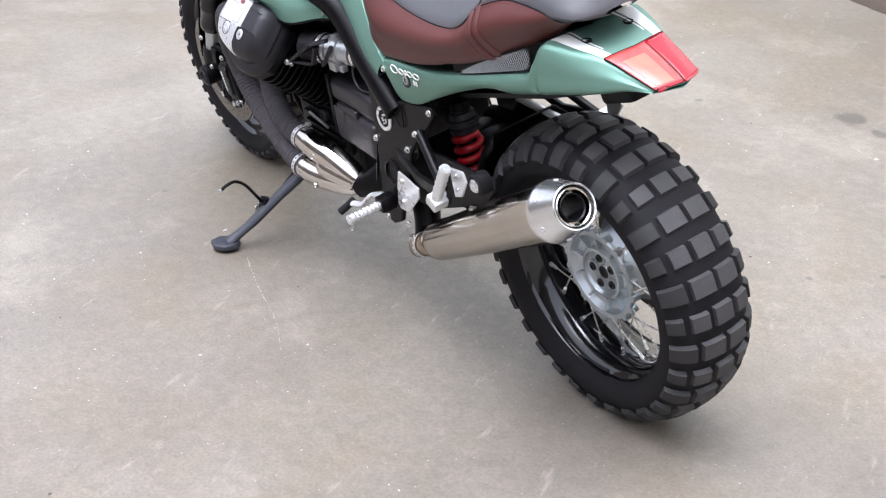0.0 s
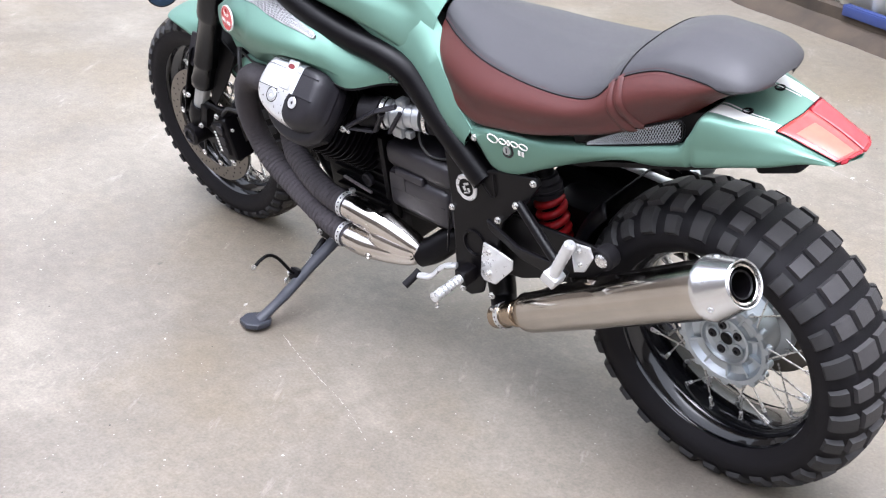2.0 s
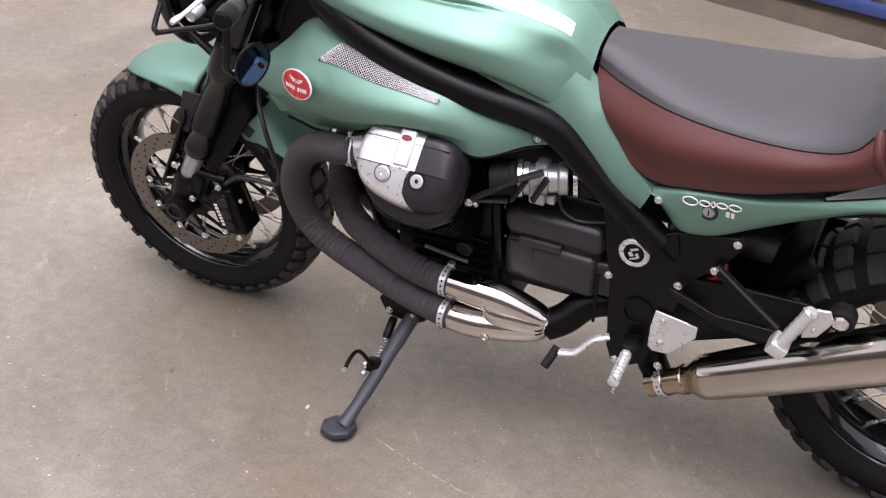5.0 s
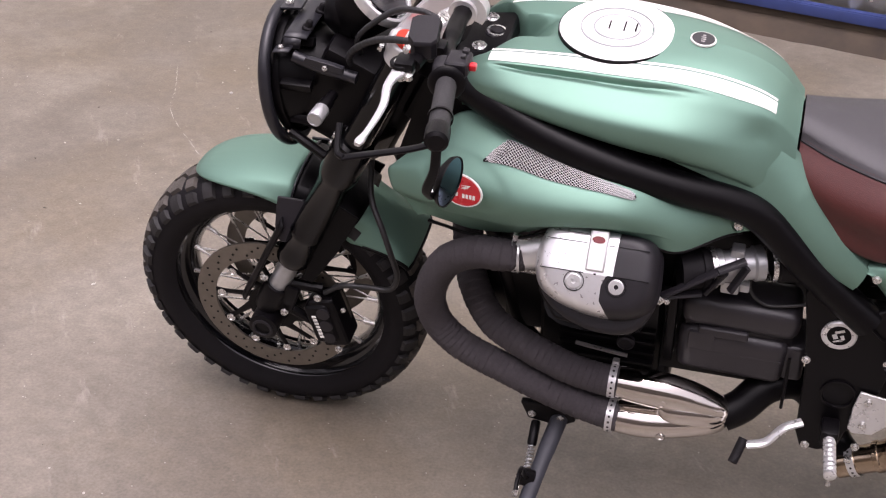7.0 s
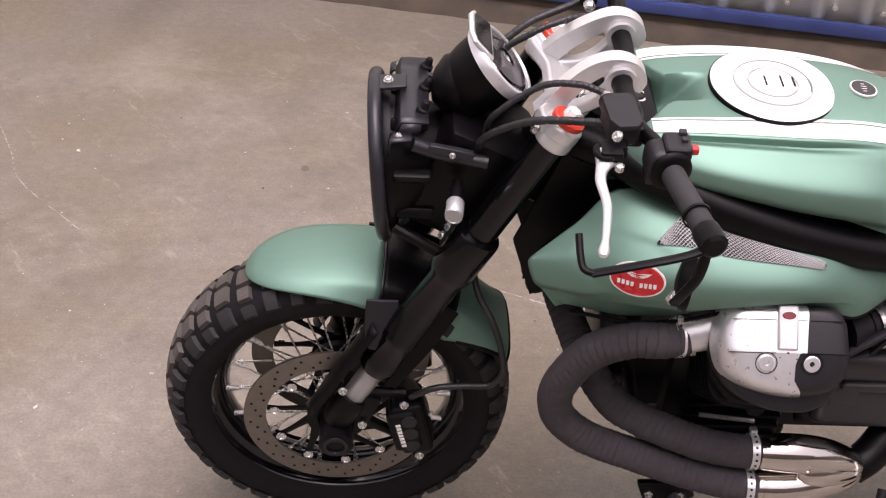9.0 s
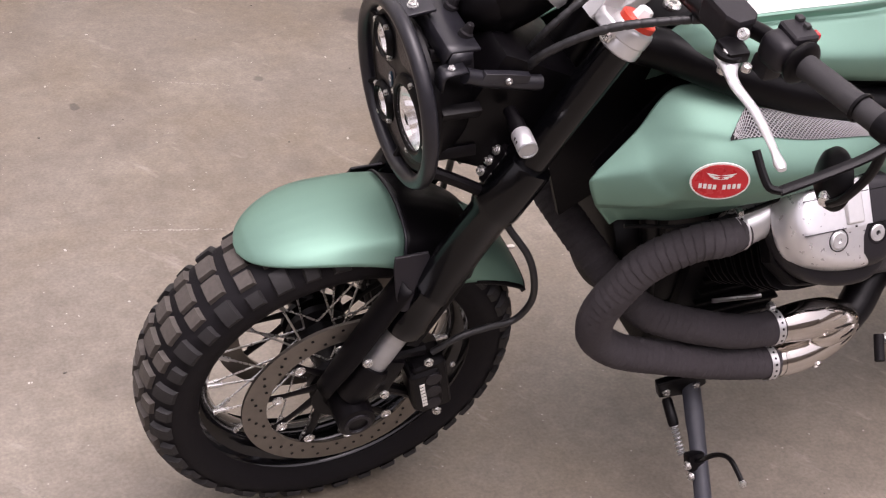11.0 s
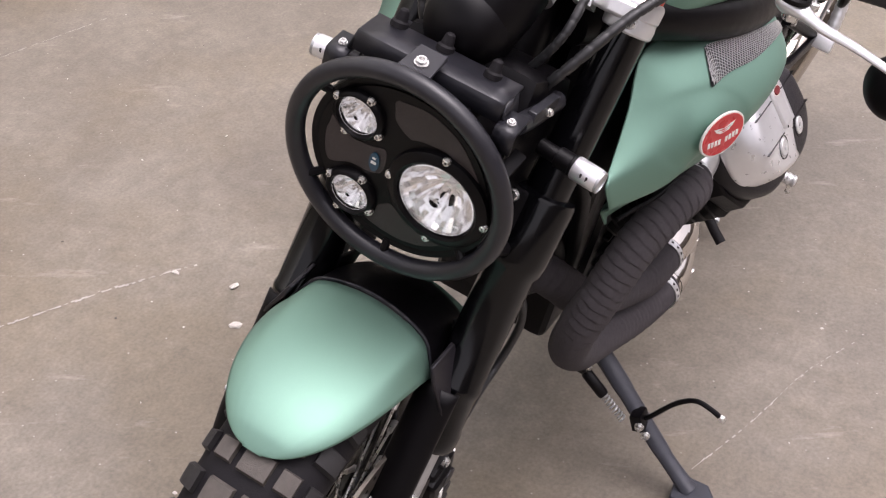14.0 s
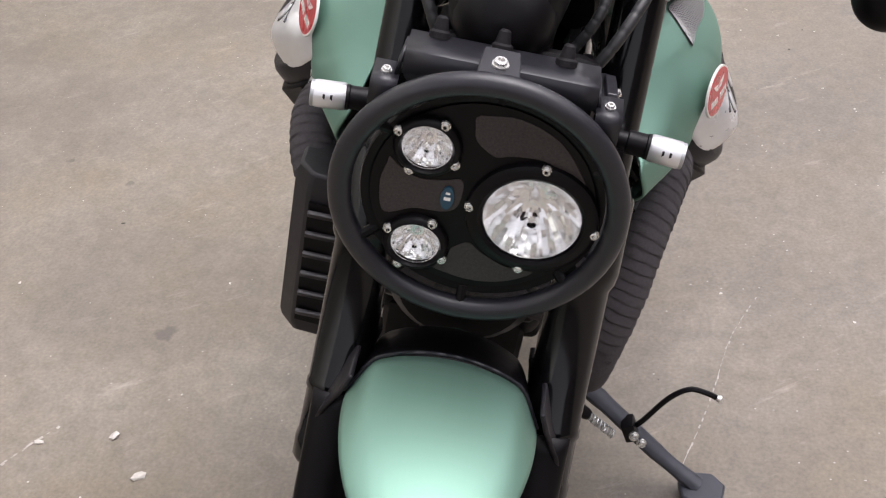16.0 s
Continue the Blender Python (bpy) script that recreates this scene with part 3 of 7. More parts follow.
def rear_hub():
    bm = bmesh.new()
    base = np.array(RW)
    lathe(bm, base + (0, -0.075, 0), (0, 1, 0), [(0, 0.03), (0, 0.098), (0.012, 0.101), (0.022, 0.096), (0.030, 0.078), (0.060, 0.074), (0.090, 0.080),
                                                 (0.098, 0.096), (0.1055, 0.0995), (0.110, 0.097), (0.109, 0.088), (0.096, 0.080), (0.090, 0.066), (0.094, 0.058),
                                                 (0.104, 0.055), (0.105, 0.050), (0.098, 0.047), (0.092, 0.040), (0.092, 0.017), (0.096, 0.015), (0.096, 0.012), (0.085, 0.011), (0.070, 0.010)], 56)
    part("hub", bm, M["hubcast"], rear_wheel, "silver cast aluminium hub", angle=24)
    for k in range(18):
        t = 2 * math.pi * k / 18 + 0.12
        bm = bmesh.new()
        d = np.array((math.cos(t), 0, math.sin(t)))
        lathe(bm, base + d * 0.0975 + (0, 0.018, 0), (0, 1, 0), [(0, 0.0085), (0.016, 0.0080), (0.0175, 0.006), (0.0175, 0.001)], 12)
        part("spoke_lug", bm, M["hubcast"], rear_wheel)
    for k in range(10):
        t = 2 * math.pi * k / 10 + 0.2
        bm = bmesh.new()
        d = np.array((math.cos(t), 0, math.sin(t)))
        plate(bm, [base + d * 0.056 + (0, 0.012, 0), base + d * 0.089 + (0, 0.016, 0), base + d * 0.089 + (0, 0.031, 0), base + d * 0.056 + (0, 0.026, 0)], 0.0045, np.cross(d, (0, 1, 0)))
        part("hub_rib", bm, M["hubcast"], rear_wheel)
    for k in range(5):
        t = 2 * math.pi * k / 5 + 2.55
        p = base + (0.031 * math.cos(t), 0.016, 0.031 * math.sin(t))
        bm = bmesh.new()
        lathe(bm, p, (0, 1, 0), [(0, 0.0135), (0.005, 0.0135), (0.006, 0.0125), (0.006, 0.0095), (0.002, 0.009)], 18, cap=False)
        ring = part("bolt_seat", bm, M["hubcast"], rear_wheel)
        bm = bmesh.new()
        lathe(bm, p, (0, 1, 0), [(-.002, 0.0095), (0.0085, 0.009), (0.0095, 0.0075), (0.0095, 0.0045), (0.004, 0.004), (0.004, 0.0005)], 12)
        part("hub_bolt", bm, M["plastic"], rear_wheel, "dark wheel bolt")
    bm = bmesh.new()
    lathe(bm, base + (0, 0.0172, 0), (0, 1, 0), [(-.004, 0.0145), (0.0035, 0.0145), (0.0045, 0.013), (0.003, 0.011), (0.001, 0.001)], 24)
    part("axle_cap", bm, M["powder"], rear_wheel, "black axle cap")
    bm = bmesh.new()
    lathe(bm, base + (0, -0.092, 0), (0, 1, 0), [(0, 0.075), (0, 0.141), (0.005, 0.141), (0.005, 0.075)], 48, cap=False)
    part("brake_disc", bm, M["disc"], rear_wheel, "dark steel rear brake disc")
    bm = bmesh.new()
    lathe(bm, base + (0, -0.20, 0), (0, 1, 0), [(0, 0.02), (0.01, 0.075), (0.06, 0.092), (0.10, 0.085), (0.105, 0.04)], 32)
    part("final_drive", bm, M["powder"], rear_wheel, "black shaft drive housing")


rear_hub()

front_wheel = new("front_wheel")
front_wheel.parent = bike
front_wheel["label"] = "black wire-spoked front wheel with twin drilled brake discs"
rim(FW, 0.046, front_wheel)
spokes(front_wheel, np.array(FW), 36, 0.034, 0.040, 0.194, 0.014, M["bolt"], 0.55)


def front_hub():
    base = np.array(FW)
    bm = bmesh.new()
    lathe(bm, base + (0, -0.06, 0), (0, 1, 0), [(0, 0.02), (0, 0.05), (0.012, 0.05), (0.022, 0.034), (0.060, 0.024), (0.098, 0.034), (0.108, 0.05), (0.12, 0.05), (0.12, 0.02)], 32)
    part("hub", bm, M["powder"], front_wheel, "black front hub")
    for s in (1, -1):
        y = FW[1] + 0.076 * s
        bm = bmesh.new()
        n = 72
        y0, y1 = y - 0.0025, y + 0.0025
        rings = []
        for t in np.linspace(0, 2 * math.pi, n, endpoint=False):
            ct, st = math.cos(t), math.sin(t)
            rings.append([(base[0] + r * ct, yy, base[2] + r * st) for r, yy in ((0.122, y0), (0.160, y0), (0.160, y1), (0.122, y1))])
        grid_mesh(bm, rings, close_u=True, close_v=True)
        disc = part("brake_disc", bm, M["disc"], front_wheel, "drilled steel brake disc", angle=40)
        bm = bmesh.new()
        for k in range(60):
            t = 2 * math.pi * k / 60
            r = 0.131 + 0.009 * (k % 3)
            lathe(bm, (base[0] + r * math.cos(t), (y1 + 0.0004) if s > 0 else (y0 - 0.0004), base[2] + r * math.sin(t)), (0, s, 0), [(0, 0.0026), (0.0006, 0.0026), (0.0006, 0.0001)], 7, cap=False)
        part("disc_hole", bm, M["black"], disc, "drilled holes of the disc")
        for k in range(10):
            t = 2 * math.pi * k / 10 + 0.16
            bm = bmesh.new()
            ct, st = math.cos(t), math.sin(t)
            t2 = t + 0.38
            inner = np.array((0.046 * math.cos(t2), 0, 0.046 * math.sin(t2)))
            outer = np.array((0.121 * ct, 0, 0.121 * st))
            mid = np.array((0.09 * math.cos(t + 0.06), 0, 0.09 * math.sin(t + 0.06)))
            tube(bm, [base + q + (0, y - FW[1], 0) for q in along([inner, mid, outer], 7)], [0.010, 0.008, 0.0062, 0.006, 0.006, 0.0065, 0.0075], 8, squash=(1, 0.35), up=(0, 1, 0))
            part("disc_arm", bm, M["black"], disc)
            p = base + (0.108 * ct, y - FW[1] + s * 0.0042, 0.108 * st)
            bm = bmesh.new()
            lathe(bm, p, (0, s, 0), [(0, 0.0088), (0.002, 0.0085), (0.0025, 0.006), (0.001, 0.005), (0.001, 0.001)], 14)
            part("disc_rivet", bm, M["bolt"], disc, "silver disc bobbin")
        bm = bmesh.new()
        lathe(bm, base + (0, y - FW[1] - 0.004, 0), (0, 1, 0), [(0, 0.034), (0, 0.052), (0.008, 0.052), (0.008, 0.034)], 32, cap=False)
        part("disc_carrier", bm, M["black"], disc)


front_hub()


# ---- fork ----
FT, FB = np.array((1.248, 0.0, 0.940)), np.array((1.545, 0.0, 0.343))
FD = (FB - FT) / np.linalg.norm(FB - FT)
FL = np.linalg.norm(FB - FT)
FN = np.array((-FD[2], 0, FD[0]))          # across the leg, forward


def fork_point(s, y=0.0, n=0.0):
    return FT + FD * s + FN * n + np.array((0, y, 0))


fork = new("front_fork")
fork.parent = bike
fork["label"] = "black upside-down telescopic fork with bare steel sliders"
for s in (1, -1):
    y = 0.110 * s
    bm = bmesh.new()
    prof = [(-0.012, 0.0265), (0.0, 0.0250), (0.211, 0.0250), (0.213, 0.0345), (0.217, 0.0360), (0.290, 0.0360), (0.302, 0.0340), (0.309, 0.0300), (0.452, 0.0300), (0.455, 0.0315), (0.462, 0.0315), (0.465, 0.0300), (0.508, 0.0305), (0.516, 0.0325), (0.535, 0.0322), (0.541, 0.028), (0.541, 0.020)]
    lathe(bm, fork_point(0, y), FD, prof, 32)
    part("outer_tube", bm, M["anod"], fork, "gloss black anodised outer tube")
    bm = bmesh.new()
    lathe(bm, fork_point(0.49, y), FD, [(0, 0.0198), (0.15, 0.0198)], 28)
    part("slider", bm, M["cast"], fork, "bare steel fork slider")
    bm = bmesh.new()
    lathe(bm, fork_point(-0.020, y), FD, [(-0.004, 0.022), (0.0, 0.0275), (0.004, 0.029), (0.018, 0.029), (0.020, 0.0275), (0.028, 0.029), (0.036, 0.0285), (0.038, 0.0265)], 32)
    part("top_collar", bm, M["alu"], fork, "bright aluminium clamp collar")
    bm = bmesh.new()
    lathe(bm, fork_point(-0.022, y), -FD, [(0, 0.0245), (0.008, 0.0245), (0.010, 0.022)], 24)
    part("fork_cap", bm, M["orange"], fork, "orange anodised fork cap")
    bm = bmesh.new()
    lathe(bm, fork_point(-0.030, y), -FD, [(0, 0.013), (0.007, 0.012), (0.009, 0.0115), (0.015, 0.010), (0.017, 0.006)], 6)
    part("adjuster", bm, M["cap"], fork, "silver fork adjuster")
    # axle clamp at the foot
    bm = bmesh.new()
    lathe(bm, fork_point(0.615, y), FD, [(0, 0.0255), (0.006, 0.0275), (0.045, 0.0285), (0.07, 0.024), (0.075, 0.012)], 24)
    lathe(bm, np.array(FW) + (0, y - 0.027 * s, 0.0), (0, s, 0), [(0, 0.029), (0.056, 0.029), (0.058, 0.026)], 28)
    block(bm, fork_point(0.63, y, -0.03), (0.028, 0.034, 0.07), Matrix.Rotation(radians(-20), 4, "Y"), 0.006)
    part("axle_clamp", bm, M["powder"], fork)
    bm = bmesh.new()
    lathe(bm, np.array(FW) + (0, y + 0.030 * s, 0), (0, s, 0), [(0, 0.021), (0.004, 0.021), (0.005, 0.016), (-0.004, 0.014), (-0.004, 0.004)], 24)
    part("axle_end", bm, M["plastic"], fork)
    bolt(fork, fork_point(0.655, y + 0.024 * s, -0.035), (0, s, 0))
    bolt(fork, fork_point(0.60, y + 0.02 * s, 0.03), (0, s, 0))


def fork_guard(s):
    """A curved black guard ahead of the slider, carried by the mudguard bracket."""
    bm = bmesh.new()
    rows = []
    for k in np.linspace(.455, .690, 14):
        wide = 1.0 - .25 * ease((k - .60) / .09)
        rows.append([fork_point(k, .104 * s + .026 * wide * math.sin(a), .040 + .014 * math.cos(a)) for a in np.linspace(-1.45, 1.45, 13)])
    grid_mesh(bm, rows)
    part("slider_guard", bm, M["black"], fork, "curved black guard ahead of the slider", angle=50, solid=0.003)


fork_guard(1)
fork_guard(-1)


def caliper(s):
    """Radial front brake caliper behind the leg, with its bracket arms."""
    y = 0.098 * s
    c = np.array((FW[0] - 0.128, y, FW[2] + 0.018))
    cal = new("brake_caliper")
    cal.parent = bike
    cal["label"] = "black radial brake caliper with pale lettering bar"
    rot = Matrix.Rotation(radians(14), 4, "Y")
    bm = bmesh.new()
    block(bm, c, (0.055, 0.060, 0.118), rot, 0.010, 3)
    block(bm, c + (0.012, 0.010 * s, 0), (0.05, 0.052, 0.095), rot, 0.012, 3)
    part("caliper_body", bm, M["black"], cal)
    bm = bmesh.new()
    for k in range(3):
        lathe(bm, c + (0.006 - 0.004 * k, 0.034 * s, 0.030 - 0.030 * k), (0, s, 0), [(0, 0.0135), (0.003, 0.013), (0.0035, 0.009)], 18)
    part("piston_cap", bm, M["plastic"], cal)
    for zz in (0.064, -0.064):
        bm = bmesh.new()
        a = c + (zz * 0.25, 0.0, zz)
        b = np.array(fork_point(0.60 if zz > 0 else 0.66, 0.110 * s, -0.02))
        tube(bm, [a, (a + b) / 2, b], [0.011, 0.009, 0.012], 10)
        part("bracket_arm", bm, M["powder"], cal)
        bolt(cal, a + (0, 0.028 * s, 0), (0, s, 0))
    bm = bmesh.new()
    m = Matrix.Translation(c + np.array((0.018, 0.0375 * s, -0.004))) @ rot
    for k in range(7):
        p = m @ Vector((0, 0, 0.026 - 0.0085 * k))
        block(bm, p, (0.008, 0.0012, 0.0055), rot, 0)
    part("lettering_bar", bm, M["pearl"], cal, "row of pale unreadable marks")
    for k in range(2):
        bolt(cal, c + (-0.030, 0.02 * s, 0.035 - 0.075 * k), (-0.4, s, 0), True)


caliper(1)
caliper(-1)


def mudguard():
    mg = new("front_mudguard")
    mg.parent = bike
    mg["label"] = "two-piece green front mudguard on a black carrier"
    c = np.array(FW) + (0, -.010, 0)

    creased = ((0, .20, .40, .56, .68, .76, .82, 1), (0, .020, .080, .160, .240, .315, .440, 1))
    rounded = ((0, .30, .52, .70, .84, .94, 1), (0, .05, .16, .33, .55, .78, 1))

    def section(crown, edge_r, edge_y, soft, a, n=26):
        """A row of points across the guard; soft 0 gives the pressed crease, 1 a plain round."""
        q = np.linspace(0, 1, n)
        out = []
        for k in q:
            arc = [abs(k + d) for d in (-.035, -.018, 0, .018, .035)]
            y = np.mean([min(1.0, w) for w in arc]) if k < .97 else 1.0
            d = np.mean([(1 - soft) * np.interp(min(w, 1), *creased) + soft * np.interp(min(w, 1), *rounded) for w in arc]) if k < .97 else 1.0
            out.append((edge_y * y, crown - (crown - edge_r) * d))
        row = [(-y, r) for y, r in out[:0:-1]] + out
        ca, sa = math.cos(radians(a)), math.sin(radians(a))
        return [c + np.array((r * ca, y, r * sa)) for y, r in row]

    rows = []
    for w in np.linspace(0, 1, 44):
        t = math.sin(w * math.pi / 2) ** .9 if w > 0 else 0.0
        k = max(.012, (1 - t ** 2.7)) ** (1 / 2.1)
        crown = .3230 - .0095 * math.sin(math.pi * min(1, t * 1.1)) - .016 * t ** 5
        edge = .267 + .040 * t ** .85
        rows.append(section(crown, min(edge, crown - .0015), .0945 * k, ease((t - .08) / .75), 102.6 - 43.0 * t))
    bm = bmesh.new()
    grid_mesh(bm, rows)
    part("front_blade", bm, M["green"], mg, "satin green front blade with two pressed creases", angle=60, solid=0.003)
    bm = bmesh.new()
    tube(bm, [p + (p - c) / np.linalg.norm(p - c) * .0012 for p in section(.3245, .265, .0955, 0, 102.9)], .0021, 6)
    part("edge_lip", bm, M["satin"], mg, "thin grey-black lip along the blade's edge", angle=60)
    bm = bmesh.new()
    grid_mesh(bm, [section(.3235, .262, .095, 0, a) for a in np.linspace(102.4, 128, 12)])
    part("carrier", bm, M["black"], mg, "black mudguard carrier", angle=60, solid=0.004)
    bm = bmesh.new()
    rear = [section(.321, min(.313, .254 + max(0.0, a - 132) * .0031), .078, .25, a) for a in np.linspace(126, 152.5, 22)]
    grid_mesh(bm, rear)
    part("rear_blade", bm, M["green"], mg, "dark green rear blade", angle=60, solid=0.003)
    for k in (0, -1):
        bm = bmesh.new()
        tube(bm, [rear[i][k] for i in range(8, 22)], .0042, 8)
        part("edge_lip", bm, M["black"], mg, "thick black lip along the rear blade", angle=60)
    bm = bmesh.new()
    tube(bm, rear[-1], .0048, 8)
    part("edge_lip", bm, M["black"], mg, "thick black lip along the rear blade", angle=60)
    for s in (1, -1):
        bm = bmesh.new()
        outline = [(1.508, .590), (1.458, .590), (1.454, .575), (1.462, .556), (1.474, .534), (1.482, .516), (1.489, .509), (1.499, .509), (1.506, .516), (1.509, .540), (1.510, .570)]
        plate(bm, [(x, (.091 + .030 * ease((.592 - z) / .07)) * s, z) for x, z in outline], 0.005, (0.05, s, 0.15))
        part("fork_bracket", bm, M["plastic"], mg, "satin black fork bracket of the mudguard", bevel=0.0015)
        bm = bmesh.new()
        pts = [(1.425, 0.075 * s, 0.590), (1.36, 0.08 * s, 0.555), (1.40, 0.09 * s, 0.48), (1.455, 0.105 * s, 0.40), (1.475, 0.105 * s, 0.41), (1.44, 0.095 * s, 0.50)]
        plate(bm, pts, 0.005, (-0.1, s, 0.2))
        part("rear_bracket", bm, M["black"], mg, "black rear stay of the mudguard", bevel=0.0015)


mudguard()


# ---- triple clamps ----
def clamps():
    tc = new("triple_clamp")
    tc.parent = bike
    tc["label"] = "polished aluminium top yoke and black lower yoke"
    up = -FD
    bm = bmesh.new()
    top = [(-0.125, 0.0), (-0.12, 0.03), (-0.085, 0.036), (-0.045, 0.012), (0.045, 0.012), (0.085, 0.036), (0.12, 0.03), (0.125, 0.0), (0.11, -0.03), (0.07, -0.035), (0.035, -0.055), (-0.035, -0.055), (-0.07, -0.035), (-0.11, -0.03)]
    plate(bm, [fork_point(0.006, y, n) for y, n in top], 0.020, up)
    part("top_yoke", bm, M["alu"], tc, "polished aluminium top yoke", bevel=0.004)
    bm = bmesh.new()
    plate(bm, [fork_point(0.274, y * 1.05, n) for y, n in top], 0.060, up)
    part("lower_yoke", bm, M["powder"], tc, "black lower yoke", bevel=0.004)
    bm = bmesh.new()
    lathe(bm, fork_point(0.27, 0, -0.035), up, [(0, 0.03), (0.26, 0.03), (0.27, 0.02), (0.29, 0.018), (0.295, 0.0)], 24)
    part("steering_stem", bm, M["black"], tc)
    bm = bmesh.new()
    lathe(bm, fork_point(-0.014, 0, -0.035), up, [(0, 0.019), (0.010, 0.019), (0.013, 0.015)], 6)
    part("stem_nut", bm, M["bolt"], tc)
    for s in (1, -1):
        bolt(tc, fork_point(0.005, 0.118 * s, 0.036), FN, False)
        bolt(tc, fork_point(0.224, 0.084 * s, 0.036), FN)
        bolt(tc, fork_point(0.243, 0.084 * s, 0.036), FN)
        bolt(tc, fork_point(0.262, 0.084 * s, 0.036), FN)
    # head of the frame
    bm = bmesh.new()
    block(bm, (1.20, 0, 0.83), (0.10, 0.075, 0.20), Matrix.Rotation(radians(-26), 4, "Y"), 0.02, 3)
    for s in (1, -1):
        plate(bm, [(1.215, 0.05 * s, 0.90), (1.12, 0.06 * s, 0.86), (1.15, 0.075 * s, 0.68), (1.25, 0.07 * s, 0.60), (1.285, 0.06 * s, 0.70)], 0.01, (0, s, 0))
    part("steering_head", bm, M["black"], bike, "black steering head of the frame")


clamps()

# ---- tank ----
TANK_ROWS = []
for x, prof in (
        (1.165, [(0, .918), (.045, .918), (.080, .915), (.092, .908), (.100, .897), (.098, .880), (.05, .87)]),
        (1.110, [(0, .943), (.055, .945), (.104, .944), (.122, .935), (.138, .915), (.130, .888), (.06, .87)]),
        (1.010, [(0, .957), (.06, .957), (.112, .952), (.136, .938), (.168, .914), (.158, .880), (.07, .86)]),
        (.905, [(0, .963), (.06, .961), (.113, .951), (.140, .934), (.180, .905), (.168, .862), (.07, .85)]),
        (.805, [(0, .962), (.055, .958), (.103, .943), (.134, .924), (.176, .893), (.164, .842), (.07, .84)]),
        (.725, [(0, .950), (.05, .943), (.092, .922), (.116, .903), (.150, .868), (.150, .815), (.07, .82)]),
        (.665, [(0, .922), (.045, .914), (.080, .896), (.094, .882), (.116, .845), (.130, .775), (.07, .78)]),
        (.622, [(0, .876), (.04, .868), (.068, .850), (.080, .838), (.100, .800), (.120, .735), (.07, .74)])):
    TANK_ROWS.append([(x, y, z) for y, z in prof])


def tank_sheet(s):
    return Sheet([[(x, s * y, z) for x, y, z in row] for row in TANK_ROWS])


def build_tank():
    tank = new("fuel_tank")
    tank.parent = bike
    tank["label"] = "sculpted satin green fuel tank with two white stripes"
    bm = bmesh.new()
    for s in (1, -1):
        sh = tank_sheet(s)
        pts = []
        for u in list(np.linspace(0, 1.7, 70)) + list(np.linspace(1.75, 7, 80)):
            row = []
            for v in np.linspace(0, 6, 110):
                p = sh.at(u, v)
                # long scoop pressed into the flank under the stripe
                g = math.exp(-((v - 2.28) / (0.085 if v < 2.28 else 0.34)) ** 2) * ease((u - .9) / .8) * ease((4.7 - u) / 1.6)
                g2 = math.exp(-((v - 3.7) / 0.55) ** 2) * math.exp(-((u - 5.6) / 0.6) ** 2)
                # notch for the key switch in the nose of the tank
                w = .036 + .046 * ease((p[0] - 1.075) / .05)
                notch = .052 * ease((p[0] - 1.015) / .07) * ease((w - abs(p[1])) / .016)
                row.append(p - 0.0100 * g * np.array((0, 0.35 * s, 1.0)) - .009 * g2 * np.array((0, s, .4)) - np.array((0, 0, notch)))
            pts.append(row)
        grid_mesh(bm, pts, flip=s < 0)
        # side tail of the tank that runs down between frame tube and seat
        a = along([(.735, .092 * s, .893), (.668, .098 * s, .862), (.620, .104 * s, .813), (.572, .122 * s, .755), (.525, .140 * s, .705), (.482, .149 * s, .668)], 20)
        b = along([(.830, .150 * s, .838), (.742, .150 * s, .806), (.684, .142 * s, .768), (.622, .143 * s, .714), (.562, .152 * s, .664), (.500, .157 * s, .630)], 20)
        rows = []
        for p, q in zip(a, b):
            rows.append([p + np.array((-0.012, -0.03 * s, 0.0)), p, p * 0.66 + q * 0.34 + np.array((0, .006 * s, 0)), p * 0.33 + q * 0.67 + np.array((0, .006 * s, 0)), q, q + np.array((0.01, -.03 * s, 0))])
        grid_mesh(bm, rows, flip=s < 0)
    # front face
    row = [(x, y, z) for x, y, z in TANK_ROWS[0]]
    loop = [bm.verts.new((x - 0.001, y, z)) for x, y, z in row] + [bm.verts.new((x - 0.001, -y, z)) for x, y, z in row[:0:-1]]
    bm.faces.new(loop)
    bmesh.ops.remove_doubles(bm, verts=bm.verts, dist=0.0004)
    part("tank_shell", bm, M["green"], tank, angle=40)
    # white stripes, each a broad and a thin band
    for s in (1, -1):
        sh = tank_sheet(s)
        side = -1 if s > 0 else 1
        for v0, v1, name in ((1.48, 2.02, "stripe"), (1.34, 1.43, "pinstripe")):
            bm = bmesh.new()
            pts = []
            for u in np.linspace(0.98, 6.05, 60):
                row = []
                for v in np.linspace(v0, v1, 6):
                    p = sh.at(u, v)
                    n = sh.normal(u, v, side)
                    n = n if n[2] > 0 else -n
                    row.append(p + n * 0.0009)
                pts.append(row)
            grid_mesh(bm, pts)
            part(name, bm, M["white"], tank, "white painted stripe", angle=60)
    # filler cap
    up = (-0.02, 0, 1)
    cap = np.array((.925, 0, .9622))
    bm = bmesh.new()
    lathe(bm, cap, up, [(-0.006, .092), (0.001, .092), (.0035, .088), (.0035, .060), (.002, .058), (.002, .056), (.005, .054), (.0055, .040), (.003, .038), (.003, .036), (.006, .034), (.007, .012), (.007, 0.0005)], 56)
    lid = part("filler_cap", bm, M["cap"], tank, "round pale silver filler cap", angle=25)
    bm = bmesh.new()
    lathe(bm, cap, up, [(-.006, .0918), (.0002, .0918), (.0002, .0938), (-.006, .0942)], 56, cap=False)
    part("cap_gasket", bm, M["black"], tank, "thin black gasket")
